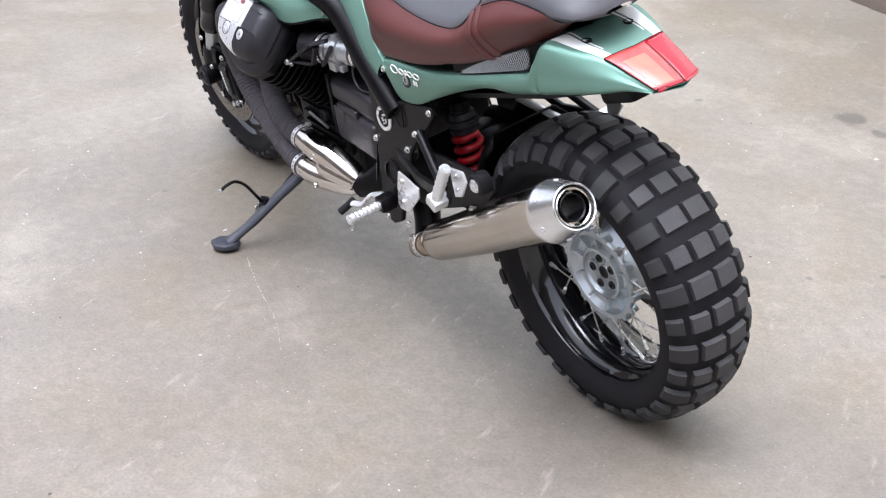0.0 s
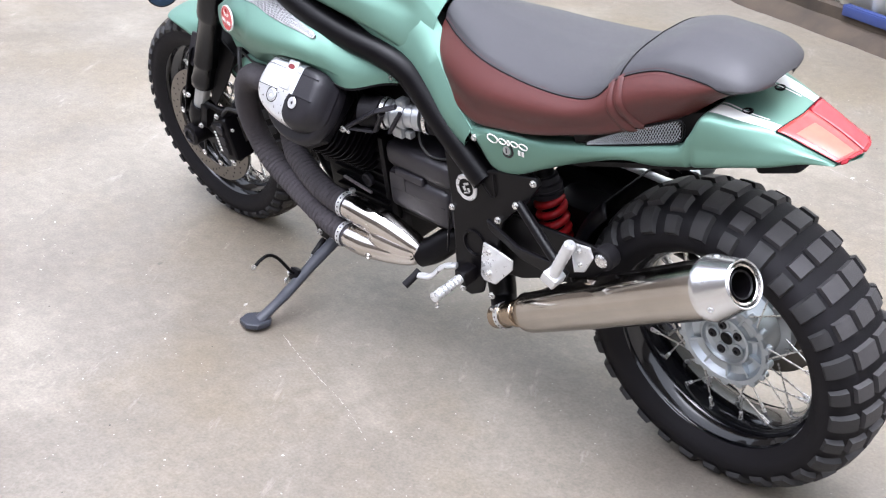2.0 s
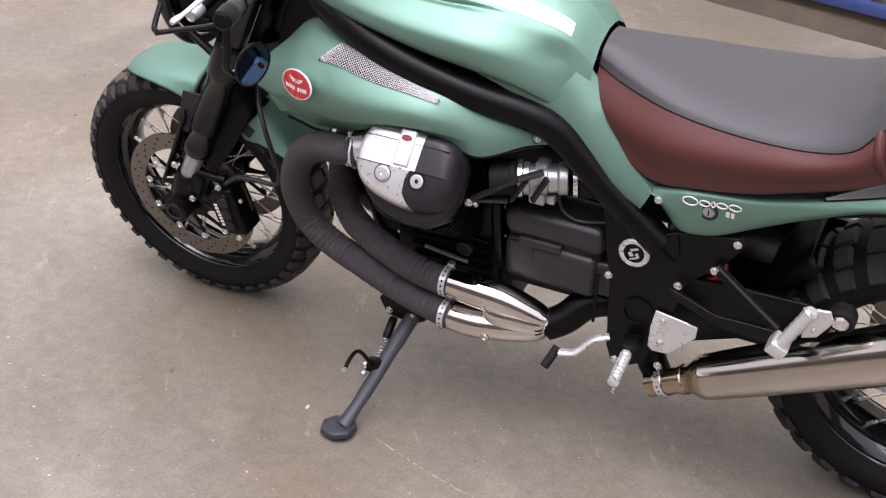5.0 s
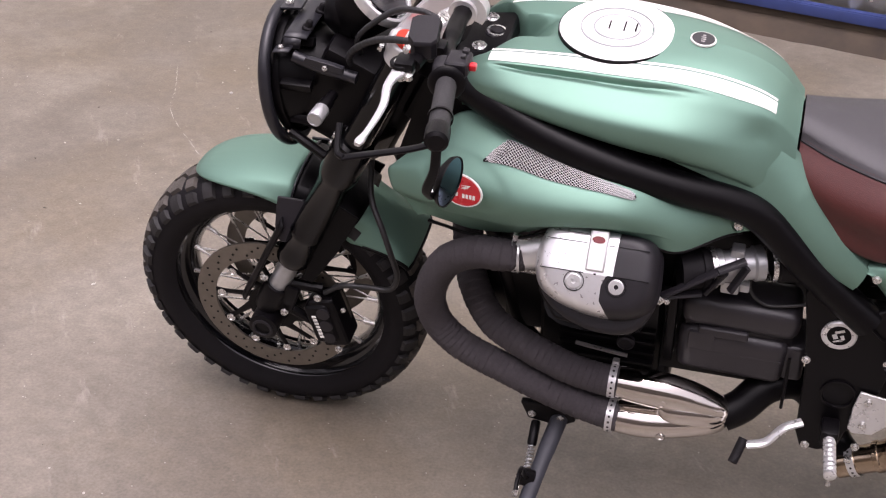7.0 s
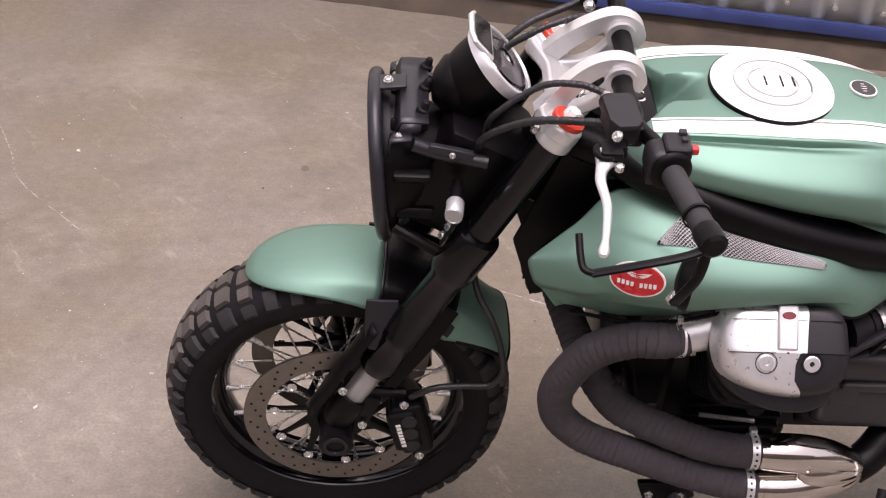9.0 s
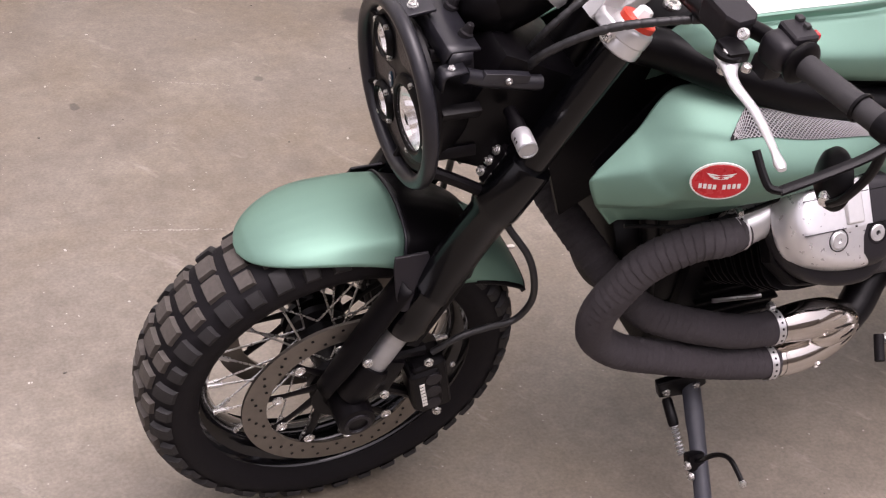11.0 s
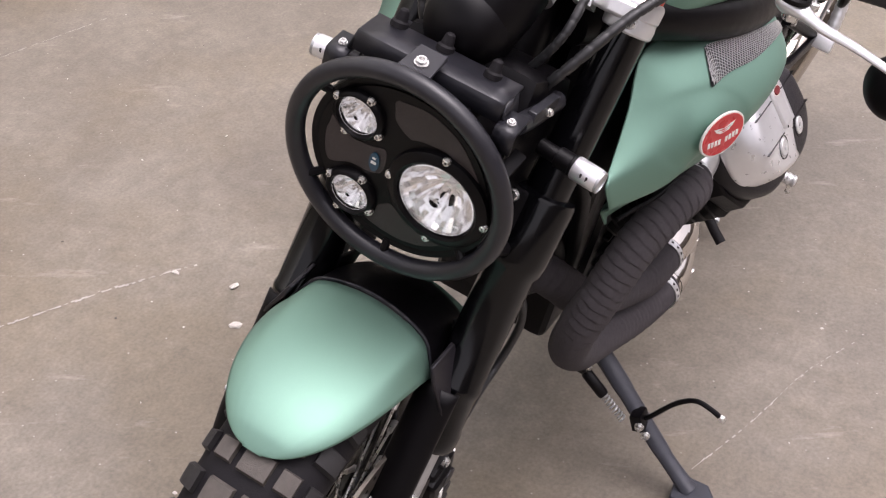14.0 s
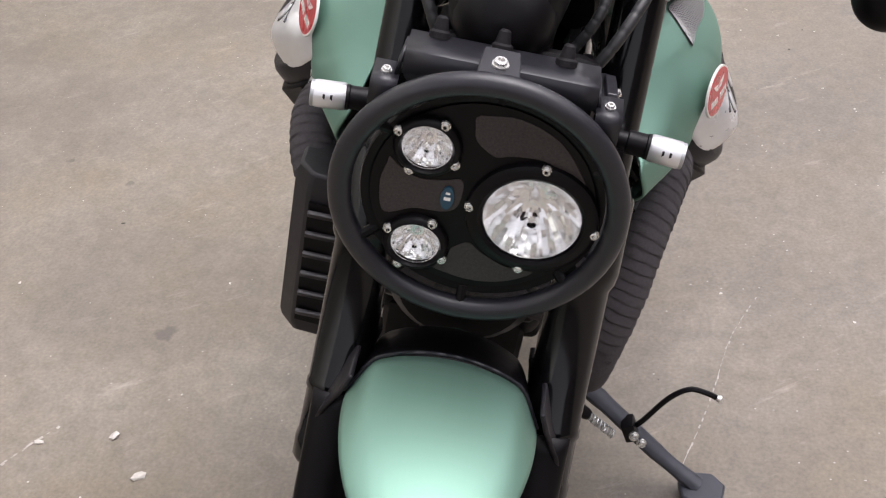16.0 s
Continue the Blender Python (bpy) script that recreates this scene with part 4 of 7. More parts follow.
    for k in range(6):
        t = k * math.pi / 3
        bm = bmesh.new()
        lathe(bm, cap + np.array((.076 * math.cos(t), .076 * math.sin(t), .0030)), up, [(0, .0042), (.0010, .0042), (.0012, .0030), (.0002, .0026), (.0002, .0003)], 12)
        part("cap_screw", bm, M["cap"], lid)
    for r in (.0585, .0375):
        bm = bmesh.new()
        lathe(bm, cap + (0, 0, .0002), up, [(.0030, r), (.0052, r), (.0052, r - .0012), (.0030, r - .0012)], 48, cap=False)
        part("cap_groove", bm, M["cast"], lid, "thin dark ring groove")
    for a, b, w in (((-.012, -.014), (-.012, .014), .0012), ((.012, -.012), (.012, .012), .0012), ((-.03, -.012), (-.03, .012), .0012)):
        bm = bmesh.new()
        block(bm, cap + np.array(((a[0] + b[0]) / 2, (a[1] + b[1]) / 2, .0074)), (0.0026, abs(b[1] - a[1]), 0.0012), None, 0)
        part("cap_slot", bm, M["black"], lid, "dark slot of the cap lock")
    # round emblem behind the cap
    em = np.array((.789, 0, .9625))
    bm = bmesh.new()
    lathe(bm, em, (-0.08, 0, 1), [(-.002, .0205), (.0008, .0205), (.0012, .0195)], 32)
    disc = part("emblem", bm, M["pearl"], tank, "round pale emblem with dark centre")
    bm = bmesh.new()
    lathe(bm, em + (0, 0, .0017), (-0.08, 0, 1), [(-.0006, .0182), (.0000, .0182), (.0001, .0001)], 28)
    part("emblem_centre", bm, M["gear"], disc)
    bm = bmesh.new()
    for dy in (-.009, -.003, .003, .009):
        block(bm, em + (0, dy, .0019), (.010 - abs(dy) * .5, .0012, .0004), None, 0)
    part("emblem_bar", bm, M["pearl"], disc)
    # dash panel with key switch in front of the tank
    bm = bmesh.new()
    block(bm, (1.135, 0, .915), (.085, .135, .030), Matrix.Rotation(radians(8), 4, "Y"), .010, 3)
    part("key_panel", bm, M["powder"], tank, "black panel round the key switch")
    bm = bmesh.new()
    lathe(bm, (1.122, 0, .926), (-.1, 0, 1), [(0, .019), (.006, .019), (.008, .016), (.006, .011), (.010, .009), (.010, .001)], 24)
    part("key_switch", bm, M["plastic"], tank)
    bm = bmesh.new()
    lathe(bm, (1.122, 0, .932), (-.1, 0, 1), [(0, .0165), (.003, .0165), (.003, .013)], 24, cap=False)
    part("key_ring", bm, M["bolt"], tank, "bright ring of the key switch")
    for s in (1, -1):
        bm = bmesh.new()
        lathe(bm, (1.140, .045 * s, .927), (-.1, 0, 1), [(0, .013), (.004, .013), (.007, .010), (.007, .005), (.004, .0045)], 18)
        part("panel_bolt", bm, M["bolt"], tank, "large silver screw")


build_tank()

# ---- frame ----
frame_ob = new("tube_frame")
frame_ob.parent = bike
frame_ob["label"] = "thick satin black twin tube frame"
SPAR = [(1.235, .045, .895), (1.17, .085, .893), (1.09, .130, .876), (1.00, .162, .853), (.90, .174, .825), (.80, .168, .796), (.72, .152, .771), (.668, .141, .745), (.628, .138, .708), (.575, .141, .654), (.52, .144, .606), (.462, .147, .557)]
for s in (1, -1):
    bm = bmesh.new()
    tube(bm, along([(x, y * s, z) for x, y, z in SPAR], 60), 0.0280, 20)
    part("frame_spar", bm, M["black"], frame_ob)
    bm = bmesh.new()
    tube(bm, along([(1.20, .05 * s, .72), (1.12, .09 * s, .62), (1.08, .10 * s, .50), (1.05, .10 * s, .38), (.98, .10 * s, .30)], 24), .014, 12)
    part("down_tube", bm, M["black"], frame_ob)
    bm = bmesh.new()
    tube(bm, along([(.47, .09 * s, .60), (.30, .085 * s, .66), (.12, .08 * s, .72), (-.08, .06 * s, .76)], 16), .012, 12)
    part("seat_rail", bm, M["black"], frame_ob)
    bm = bmesh.new()
    if s < 0:
        tube(bm, [(.30, -.054, .559), (.24, -.060, .552), (.16, -.068, .543)], .0085, 10, squash=(1.3, .6))
        part("seat_stay", bm, M["alu"], frame_ob, "silver seat stay")


# ---- radiator side covers ----
COVER = [
    [(1.262, .150, .750), (1.272, .156, .738), (1.262, .166, .708), (1.250, .160, .690), (1.222, .165, .655)],
    [(1.206, .134, .798), (1.198, .186, .772), (1.190, .206, .730), (1.185, .188, .698), (1.170, .178, .655)],
    [(1.148, .114, .848), (1.142, .189, .807), (1.134, .225, .772), (1.128, .209, .707), (1.118, .195, .660)],
    [(1.060, .135, .850), (1.060, .190, .823), (1.055, .241, .775), (1.045, .230, .718), (1.040, .208, .678)],
    [(.985, .158, .840), (.975, .203, .817), (.970, .246, .780), (.962, .243, .742), (.960, .222, .718)],
    [(.905, .178, .826), (.895, .208, .808), (.888, .239, .780), (.882, .240, .750), (.878, .230, .728)],
    [(.842, .182, .808), (.835, .203, .792), (.828, .221, .765), (.824, .224, .738), (.820, .221, .712)],
    [(.770, .165, .772), (.770, .182, .757), (.770, .196, .738), (.771, .203, .720), (.773, .206, .699)],
    [(.705, .145, .745), (.702, .150, .735), (.702, .155, .727), (.704, .159, .719), (.708, .163, .711)],
    [(.648, .134, .722), (.644, .135, .717), (.642, .136, .7165), (.645, .137, .715), (.650, .138, .713)],
]


def side_cover(s):
    cov = new("side_cover")
    cov.parent = bike
    cov["label"] = "satin green side cover with a wire mesh grille and red badge"
    sh = Sheet([[(x, s * y, z) for x, y, z in row] for row in COVER])
    bm = bmesh.new()
    pts = []
    for u in np.linspace(0, 9, 130):
        row = []
        for v in np.linspace(0, 4, 90):
            p = sh.at(u, v)
            # a sharp step above the lower lip, and the flat pad pressed in round the badge
            lip = ease((v - 2.97) / .10) * (1 - ease((u - 4.6) / 2.2)) * ease((u + .15) / .5)
            e = ((p[0] - 1.128) / .078) ** 2 + ((p[2] - .776) / .040) ** 2
            row.append(p - np.array((0, (.0120 * lip + .0022 * ease((1.25 - e) / .45)) * s, 0)))
        pts.append(row)
    grid_mesh(bm, pts)
    part("cover_shell", bm, M["green"], cov, angle=50, solid=0.003 * s)
    # grille: dark backing and crossed wires
    side = 1 if sh.normal(4, 1)[1] * s > 0 else -1

    def on(uu, w, lift):
        """uu 0..1 from front to rear, w 0..1 from the upper to the lower edge of the grille."""
        u = 2.55 + (5.72 - 2.55) * uu
        low = 1.13 + 0.10 * min(1.0, uu / 0.35) + 0.07 * uu
        top = low - 0.05 - (low - 0.55) * uu / 0.13 if uu < 0.13 else 0.50 + 0.40 * (uu - 0.13) / 0.87
        top = max(top, 0.50)
        if uu > 0.94:
            k = math.sqrt(max(0.0, 1 - ((uu - 0.94) / 0.06) ** 2))
            m = (top + low) / 2
            top, low = m + (top - m) * k, m + (low - m) * k
        v = top + (low - top) * w
        return sh.at(u, v) + sh.normal(u, v, side) * lift
    bm = bmesh.new()
    grid_mesh(bm, [[on(a, w, 0.0012) for w in np.linspace(0, 1, 6)] for a in np.linspace(0, 1, 40)])
    back = part("grille_backing", bm, M["black"], cov, "black recess behind the grille", angle=60)
    bm = bmesh.new()
    n = 44
    for k in range(-8, n + 8):
        for slope in (1, -1):
            line = []
            for w in np.linspace(0, 1, 7):
                a = (k + slope * (w - 0.5) * 7.0) / n
                if 0.012 < a < 0.99:
                    line.append(on(a, w, 0.0026 + 0.0003 * slope))
            if len(line) > 1:
                tube(bm, line, 0.00052, 4, caps=False)
    tagged(part("wire_mesh", bm, M["alu"], cov, "silver woven wire mesh", angle=80), kind="stuff")
    # enamel badge with a pale spread-wing shape
    p = np.array((1.124, .2290 * s, .779))
    n = np.array((0.33, s * 0.90, 0.22))
    n /= np.linalg.norm(n)
    ex = np.array((-1.0, 0, 0)) - n * np.dot((-1.0, 0, 0), n)
    ex /= np.linalg.norm(ex)
    ey = np.cross(n, ex) * (1 if np.cross(n, ex)[2] > 0 else -1)

    def oval(a, b, lift, mat, parent, name, label=""):
        bm = bmesh.new()
        pts2 = [p + ex * a * math.cos(t) + ey * b * math.sin(t) + n * (lift - 0.003) for t in np.linspace(0, 2 * math.pi, 40, endpoint=False)]
        plate(bm, pts2, 0.003, n)
        return part(name, bm, mat, parent, label, bevel=0.0004)
    badge = oval(.0405, .0275, 0.0052, M["pearl"], cov, "badge", "oval red enamel badge with a pale rim")
    oval(.0380, .0252, 0.0058, M["red"], badge, "badge_face", "red enamel face")
    bm = bmesh.new()
    for k in (-1, 1):
        for j, (l, h) in enumerate(((.020, .009), (.017, .006), (.012, .0035))):
            a0 = p + ey * h + n * .0060
            a1 = p + ex * k * l + ey * (h + .004) + n * .0060
            a2 = p + ex * k * l * .8 + ey * (h + .0005) + n * .0060
            plate(bm, [a0, a1, a2], 0.0004, n)
    part("badge_wing", bm, M["pearl"], badge, "pale spread-wing shape")
    bm = bmesh.new()
    for k in range(9):
        if k == 4:
            continue
        q = p + ex * (-.026 + .0065 * k) + ey * (-.0085 + 0.0006 * abs(k - 4)) + n * .0060
        plate(bm, [q - ex * .0022 - ey * .0035, q + ex * .0022 - ey * .0035, q + ex * .0022 + ey * .0035, q - ex * .0022 + ey * .0035], .0004, n)
    part("badge_bar", bm, M["pearl"], badge, "row of plain pale bars")
    bm = bmesh.new()
    lathe(bm, (.692, .1545 * s, .7265), (0.3, s, 0.25), [(-.003, .0115), (.004, .0115), (.005, .0095), (.002, .0088)], 20, cap=False)
    part("screw_cup", bm, M["green"], cov, "pressed cup round the cover screw")
    bolt(cov, (.692, .1565 * s, .7268), (0.3, s, 0.25))
    # black tube drawn in for the dark gap below the cover's edge
    bm = bmesh.new()
    tube(bm, [sh.at(u, 4.0) + np.array((0, -.002 * s, -.003)) for u in np.linspace(.4, 8.4, 60)], .0030, 8)
    part("lower_gap_tube", bm, M["black"], cov, "black tube for the dark gap below the cover")
    # black lining between cover and frame
    bm = bmesh.new()
    plate(bm, [(1.250, .120 * s, .735), (1.13, .09 * s, .842), (1.0, .11 * s, .83), (.86, .12 * s, .80), (.80, .12 * s, .72), (1.0, .13 * s, .70), (1.20, .13 * s, .665)], 0.004, (0, -s, 0))
    part("inner_lining", bm, M["black"], cov, "black inner lining")


side_cover(1)
side_cover(-1)

# ---- seat ----
SEAT = [  # x, top, seam, belly, bottom
    (.618, .868, (.058, .836), (.090, .785), (.105, .738)),
    (.560, .858, (.085, .824), (.122, .765), (.128, .712)),
    (.480, .846, (.115, .816), (.152, .755), (.143, .684)),
    (.400, .838, (.131, .811), (.164, .760), (.149, .695)),
    (.310, .838, (.142, .811), (.168, .770), (.152, .714)),
    (.225, .850, (.146, .817), (.167, .786), (.148, .740)),
    (.165, .876, (.146, .836), (.162, .803), (.143, .758)),
    (.125, .910, (.128, .876), (.152, .824), (.136, .773)),
    (.060, .937, (.112, .902), (.138, .852), (.106, .793)),
    (.004, .942, (.106, .904), (.123, .868), (.092, .826)),
    (-.042, .940, (.105, .902), (.108, .884), (.082, .862)),
    (-.074, .934, (.100, .900), (.098, .891), (.080, .882)),
    (-.098, .922, (.088, .898), (.086, .893), (.070, .889)),
    (-.114, .908, (.064, .897), (.063, .893), (.054, .890)),
    (-.121, .898, (.030, .895), (.030, .893), (.026, .891)),
]


def seat_sheet(s):
    rows = []
    for x, top, (sy, sz), (by, bz), (ly, lz) in SEAT:
        rows.append([(x, 0, top), (x, s * sy * 0.5, top - (top - sz) * 0.14), (x, s * sy * 0.84, top - (top - sz) * 0.52), (x, s * sy, sz),
                     (x, s * by, bz + (sz - bz) * 0.25), (x, s * (by * .6 + ly * .4), (bz + lz) / 2), (x, s * ly, lz), (x, s * ly * .6, lz - .004)])
    return Sheet(rows)


def seam_v(u):
    """The seam follows the upper edge, then curves down to the lower edge at the rear of the pillion."""
    return 3.0 if u < 9.9 else 6.3 - 3.3 * math.sqrt(max(0.0, 1 - ((u - 9.9) / 1.3) ** 2))


def build_seat():
    seat = new("seat")
    seat.parent = bike
    seat["label"] = "stepped dual seat, black leather top with oxblood leather sides"
    n = len(SEAT) - 1
    bm = bmesh.new()
    bm2 = bmesh.new()
    for s in (1, -1):
        sh = seat_sheet(s)
        us = np.linspace(0, n, 92)
        top_rows = [[sh.at(u, v) for v in np.linspace(0, 3.0, 20)] for u in us]
        grid_mesh(bm, top_rows, flip=s < 0)
        rows = [[sh.at(u, v) for v in np.linspace(seam_v(u), 7.0, 22)] for u in np.linspace(0, 11.20, 116)]
        grid_mesh(bm2, rows, flip=s < 0)
        rows = [[sh.at(u, v) for v in np.linspace(3.0, seam_v(u), 22)] for u in np.linspace(9.9, 11.20, 24)]
        grid_mesh(bm, rows, flip=s < 0)
        rows = [[sh.at(u, v) for v in np.linspace(3.0, 7.0, 22)] for u in np.linspace(11.20, n, 26)]
        grid_mesh(bm, rows, flip=s < 0)
    bmesh.ops.remove_doubles(bm, verts=bm.verts, dist=0.0005)
    part("seat_top", bm, M["leather"], seat, "black leather seat top", angle=70)
    part("seat_side", bm2, M["brown"], seat, "oxblood brown leather seat side", angle=70)
    for s in (1, -1):
        sh = seat_sheet(s)
        side = 1 if sh.normal(4, 3.5)[1] * s > 0 else -1
        bm = bmesh.new()
        tube(bm, [sh.at(u, seam_v(u)) + sh.normal(u, seam_v(u), side) * 0.0004 for u in list(np.linspace(0, 10.9, 94)) + list(np.linspace(10.92, 11.195, 14))], 0.0012, 6)
        part("seam_piping", bm, M["black"], seat, "dark stitched seam", angle=80)
        for dv in (0.16, -0.16):
            bm = bmesh.new()
            for k in range(150):
                u = 0.1 + 9.2 * k / 150
                a, b = sh.at(u, 3.0 + dv), sh.at(u + 0.042, 3.0 + dv)
                nn = sh.normal(u, 3.0 + dv, side) * 0.0004
                tube(bm, [a + nn, b + nn], 0.0004, 4)
            tagged(part("stitch", bm, M["thread"], seat, "row of fine stitches", angle=80), kind="stuff")
    # a pair of piped straps down each side of the step, and a thin seam across its top
    for u0, u1, lift in ((6.60, 6.86, 0.0042), (6.92, 7.16, 0.0042)):
        for s in (1, -1):
            sh = seat_sheet(s)
            side = 1 if sh.normal(6.9, 3.5)[1] * s > 0 else -1
            bm = bmesh.new()
            rows = []
            for v in np.linspace(2.75, 6.7, 34):
                slide = .95 * ((v - 2.75) / 3.95) ** 1.4
                fade = ease((v - 2.75) / .3)
                row = []
                for w in np.linspace(0, 1, 7):
                    u = u0 + (u1 - u0) * w + slide
                    row.append(sh.at(u, v) + sh.normal(u, v, side) * (lift * fade * math.sin(math.pi * (0.04 + 0.92 * w)) ** 0.6 - .0004))
                rows.append(row)
            grid_mesh(bm, rows)
            part("strap", bm, M["brown"], seat, "brown leather piping strap down the seat's step", angle=80)
    bm = bmesh.new()
    line = []
    for s, vs in ((1, np.linspace(3.0, 0, 30)), (-1, np.linspace(0.1, 3.0, 30))):
        sh = seat_sheet(s)
        line += [sh.at(7.02, v) + np.array((0, 0, .0004)) for v in vs]
    tube(bm, line, .0015, 6)
    part("top_seam", bm, M["black"], seat, "dark seam across the step", angle=80)


build_seat()

# ---- tail ----
def bow(x, y):
    """The rear end of the tail is rounded in plan."""
    k = min(1.0, max(0.0, (-.10 - x) / .15))
    return x - .020 * k * (1 - min(1.0, (y / .052) ** 2)) + .006 * k


def build_tail():
    tail = new("tail_unit")
    tail.parent = bike
    tail["label"] = "satin green tail with pale stripes and a red lamp"
    tail_rows = [
        (-.253, [(0, .795), (.030, .795), (.047, .7945), (.049, .793), (.050, .792), (.049, .7905), (0, .790)]),
        (-.2515, [(0, .7985), (.030, .798), (.048, .796), (.0508, .794), (.052, .7925), (.050, .790), (0, .787)]),
        (-.205, [(0, .817), (.036, .816), (.056, .8125), (.063, .806), (.070, .799), (.066, .785), (0, .780)]),
        (-.150, [(0, .831), (.040, .8305), (.066, .829), (.077, .820), (.090, .799), (.087, .771), (0, .766)]),
        (-.085, [(0, .838), (.050, .838), (.086, .838), (.101, .826), (.110, .795), (.102, .756), (0, .752)]),
        (-.040, [(0, .840), (.055, .842), (.099, .842), (.115, .826), (.120, .786), (.111, .745), (0, .742)]),
        (-.024, [(.03, .832), (.070, .834), (.106, .832), (.119, .814), (.123, .779), (.114, .741), (.04, .740)])]
    rail = [(-.010, .1225, .800, .737), (.006, .1255, .776, .732), (.060, .131, .760, .718), (.130, .140, .741, .710), (.220, .148, .718, .676),
            (.300, .153, .700, .638), (.365, .157, .694, .606), (.425, .160, .688, .600), (.455, .157, .680, .628), (.486, .150, .671, .662)]
    for x, y, zt, zb in rail:
        tail_rows.append((x, [(y - .045, zt - .004), (y - .012, zt + .001), (y, zt - .007), (y + .003, (zt + zb) / 2), (y - .004, zb + .006), (y - .016, zb), (y - .045, zb + .004)]))
    bm = bmesh.new()
    for s in (1, -1):
        sh = Sheet([[(bow(x, y), s * y, z) for y, z in prof] for x, prof in tail_rows])
        grid_mesh(bm, [[sh.at(u, v) for v in np.linspace(0, 6, 37)] for u in np.linspace(0, len(tail_rows) - 1, 120)], flip=s > 0)
    end = [(bow(-.2535, y), y, z) for y, z in tail_rows[0][1]]
    bm.faces.new([bm.verts.new(p) for p in end[:6]] + [bm.verts.new((x, -y, z)) for x, y, z in end[5::-1]])
    bmesh.ops.remove_doubles(bm, verts=bm.verts, dist=0.0004)
    part("tail_shell", bm, M["green"], tail, angle=45)
    secs = tail_rows[:7]

    def skin(s, u0, u1, v0, v1, lift, nu=14, nv=10):
        k = Sheet([[(bow(x, y), s * y, z) for y, z in prof] for x, prof in secs])
        rows = []
        for u in np.linspace(u0, u1, nu):
            row = []
            for v in np.linspace(v0, v1, nv):
                n = k.normal(u, v)
                q = k.at(u, v)
                out = np.array((0, s * 1.0, 1.0))
                n = n if np.dot(n, out) > 0 else -n
                row.append(q + n * lift)
            rows.append(row)
        return rows
    # lamp: a red lens and a pale turn signal lens on the sloping end of the tail
    lamp = new("tail_lamp")
    lamp.parent = bike
    lamp["label"] = "wedge tail lamp, red and pale orange lenses"

    def across(u0, u1, y0, y1, lift, nu=18, nv=14):
        """Skin between two places across the tail, 2 at its left edge and -2 at its right one."""
        rows = []
        for u in np.linspace(u0, u1, nu):
            k = (u - u0) / (u1 - u0)
            row = []
            for w in np.linspace(y0[0] + (y0[1] - y0[0]) * k, y1[0] + (y1[1] - y1[0]) * k, nv):
                row.append(skin(1 if w >= 0 else -1, u, u + .01, abs(w), abs(w) + .01, lift, 2, 2)[0][0])
            rows.append(row)
        return rows
    bm = bmesh.new()
    grid_mesh(bm, across(.35, 2.97, (-.05, -.45), (-2.02, -2.02), .0035))
    part("red_lens", bm, M["lampred"], lamp, angle=60, solid=0.004)
    bm = bmesh.new()
    grid_mesh(bm, across(1.02, 2.97, (2.02, 2.02), (.0, -.41), .0035))
    part("signal_lens", bm, M["lamppink"], lamp, "pale orange turn signal lens", angle=60, solid=0.004)
    bm = bmesh.new()
    grid_mesh(bm, across(.35, 1.0, (2.02, 2.02), (.0, -.01), .0035, 6))
    part("red_edge", bm, M["lampred"], lamp, angle=60, solid=0.004)
    bm = bmesh.new()
    inner = across(1.15, 2.55, (1.5, 1.45), (.35, .15), .0041, 10, 10)
    grid_mesh(bm, inner)
    part("lamp_reflector", bm, M["lampinner"], lamp, "pale yellow inner facet of the turn signal", angle=60)
    bm = bmesh.new()
    tube(bm, [r[0] for r in zip(*across(2.985, 3.0, (2.03, 2.03), (-2.03, -2.03), .0025, 2, 40))], .0016, 6)
    tube(bm, [r[0] for r in across(.35, 2.985, (2.05, 2.05), (1.9, 1.9), .0025, 24, 2)], .0014, 6)
    part("lamp_gasket", bm, M["black"], lamp)
    for s in (1, -1):
        bm = bmesh.new()
        grid_mesh(bm, across(3.03, 5.2, (s * 1.95, s * 1.75), (s * 1.25, s * 1.05), .0009))
        part("tail_stripe", bm, M["white"], tail, "white painted stripe", angle=60)
        bm = bmesh.new()
        grid_mesh(bm, across(3.4, 5.2, (s * 1.13, s * .93), (s * 1.05, s * .85), .0009, 18, 4))
        part("tail_pinstripe", bm, M["white"], tail, "thin white stripe", angle=60)
        # mesh pocket under the seat
        bm = bmesh.new()
        poly = [(.235, .136 * s, .755), (.13, .126 * s, .785), (.03, .100 * s, .825), (-.022, .088 * s, .835), (-.024, .090 * s, .76), (.0, .100 * s, .74), (.06, .118 * s, .73), (.13, .126 * s, .71), (.22, .134 * s, .69)]
        plate(bm, poly, 0.003, (0, -s, -0.2))
        part("pocket_backing", bm, M["black"], tail, "dark pocket under the seat")
        lows = along([(.20, .138 * s, .722), (.12, .129 * s, .745), (.003, .112 * s, .780)], 89)
        tops = along([(.20, .139 * s, .732), (.12, .130 * s, .775), (.003, .109 * s, .827)], 89)

        def pocket(a, w):
            """a 0..1 from front to rear of the mesh, w 0..1 from its lower to its upper edge."""
            lo, hi = lows[int(round(a * 88))], tops[int(round(a * 88))]
            k = math.sqrt(max(0.0, 1 - ((a - .90) / .10) ** 2)) if a > .90 else 1.0
            return lo + (hi - lo) * (.5 + (w - .5) * (.45 + .55 * k))
        bm = bmesh.new()
        rim = [pocket(a, 0) for a in np.linspace(0, 1, 45)] + [pocket(a, 1) for a in np.linspace(1, 0, 45)]
        tube(bm, rim, .0024, 6)
        part("mesh_rim", bm, M["black"], tail, "black rim round the mesh insert", angle=60)
        bm = bmesh.new()
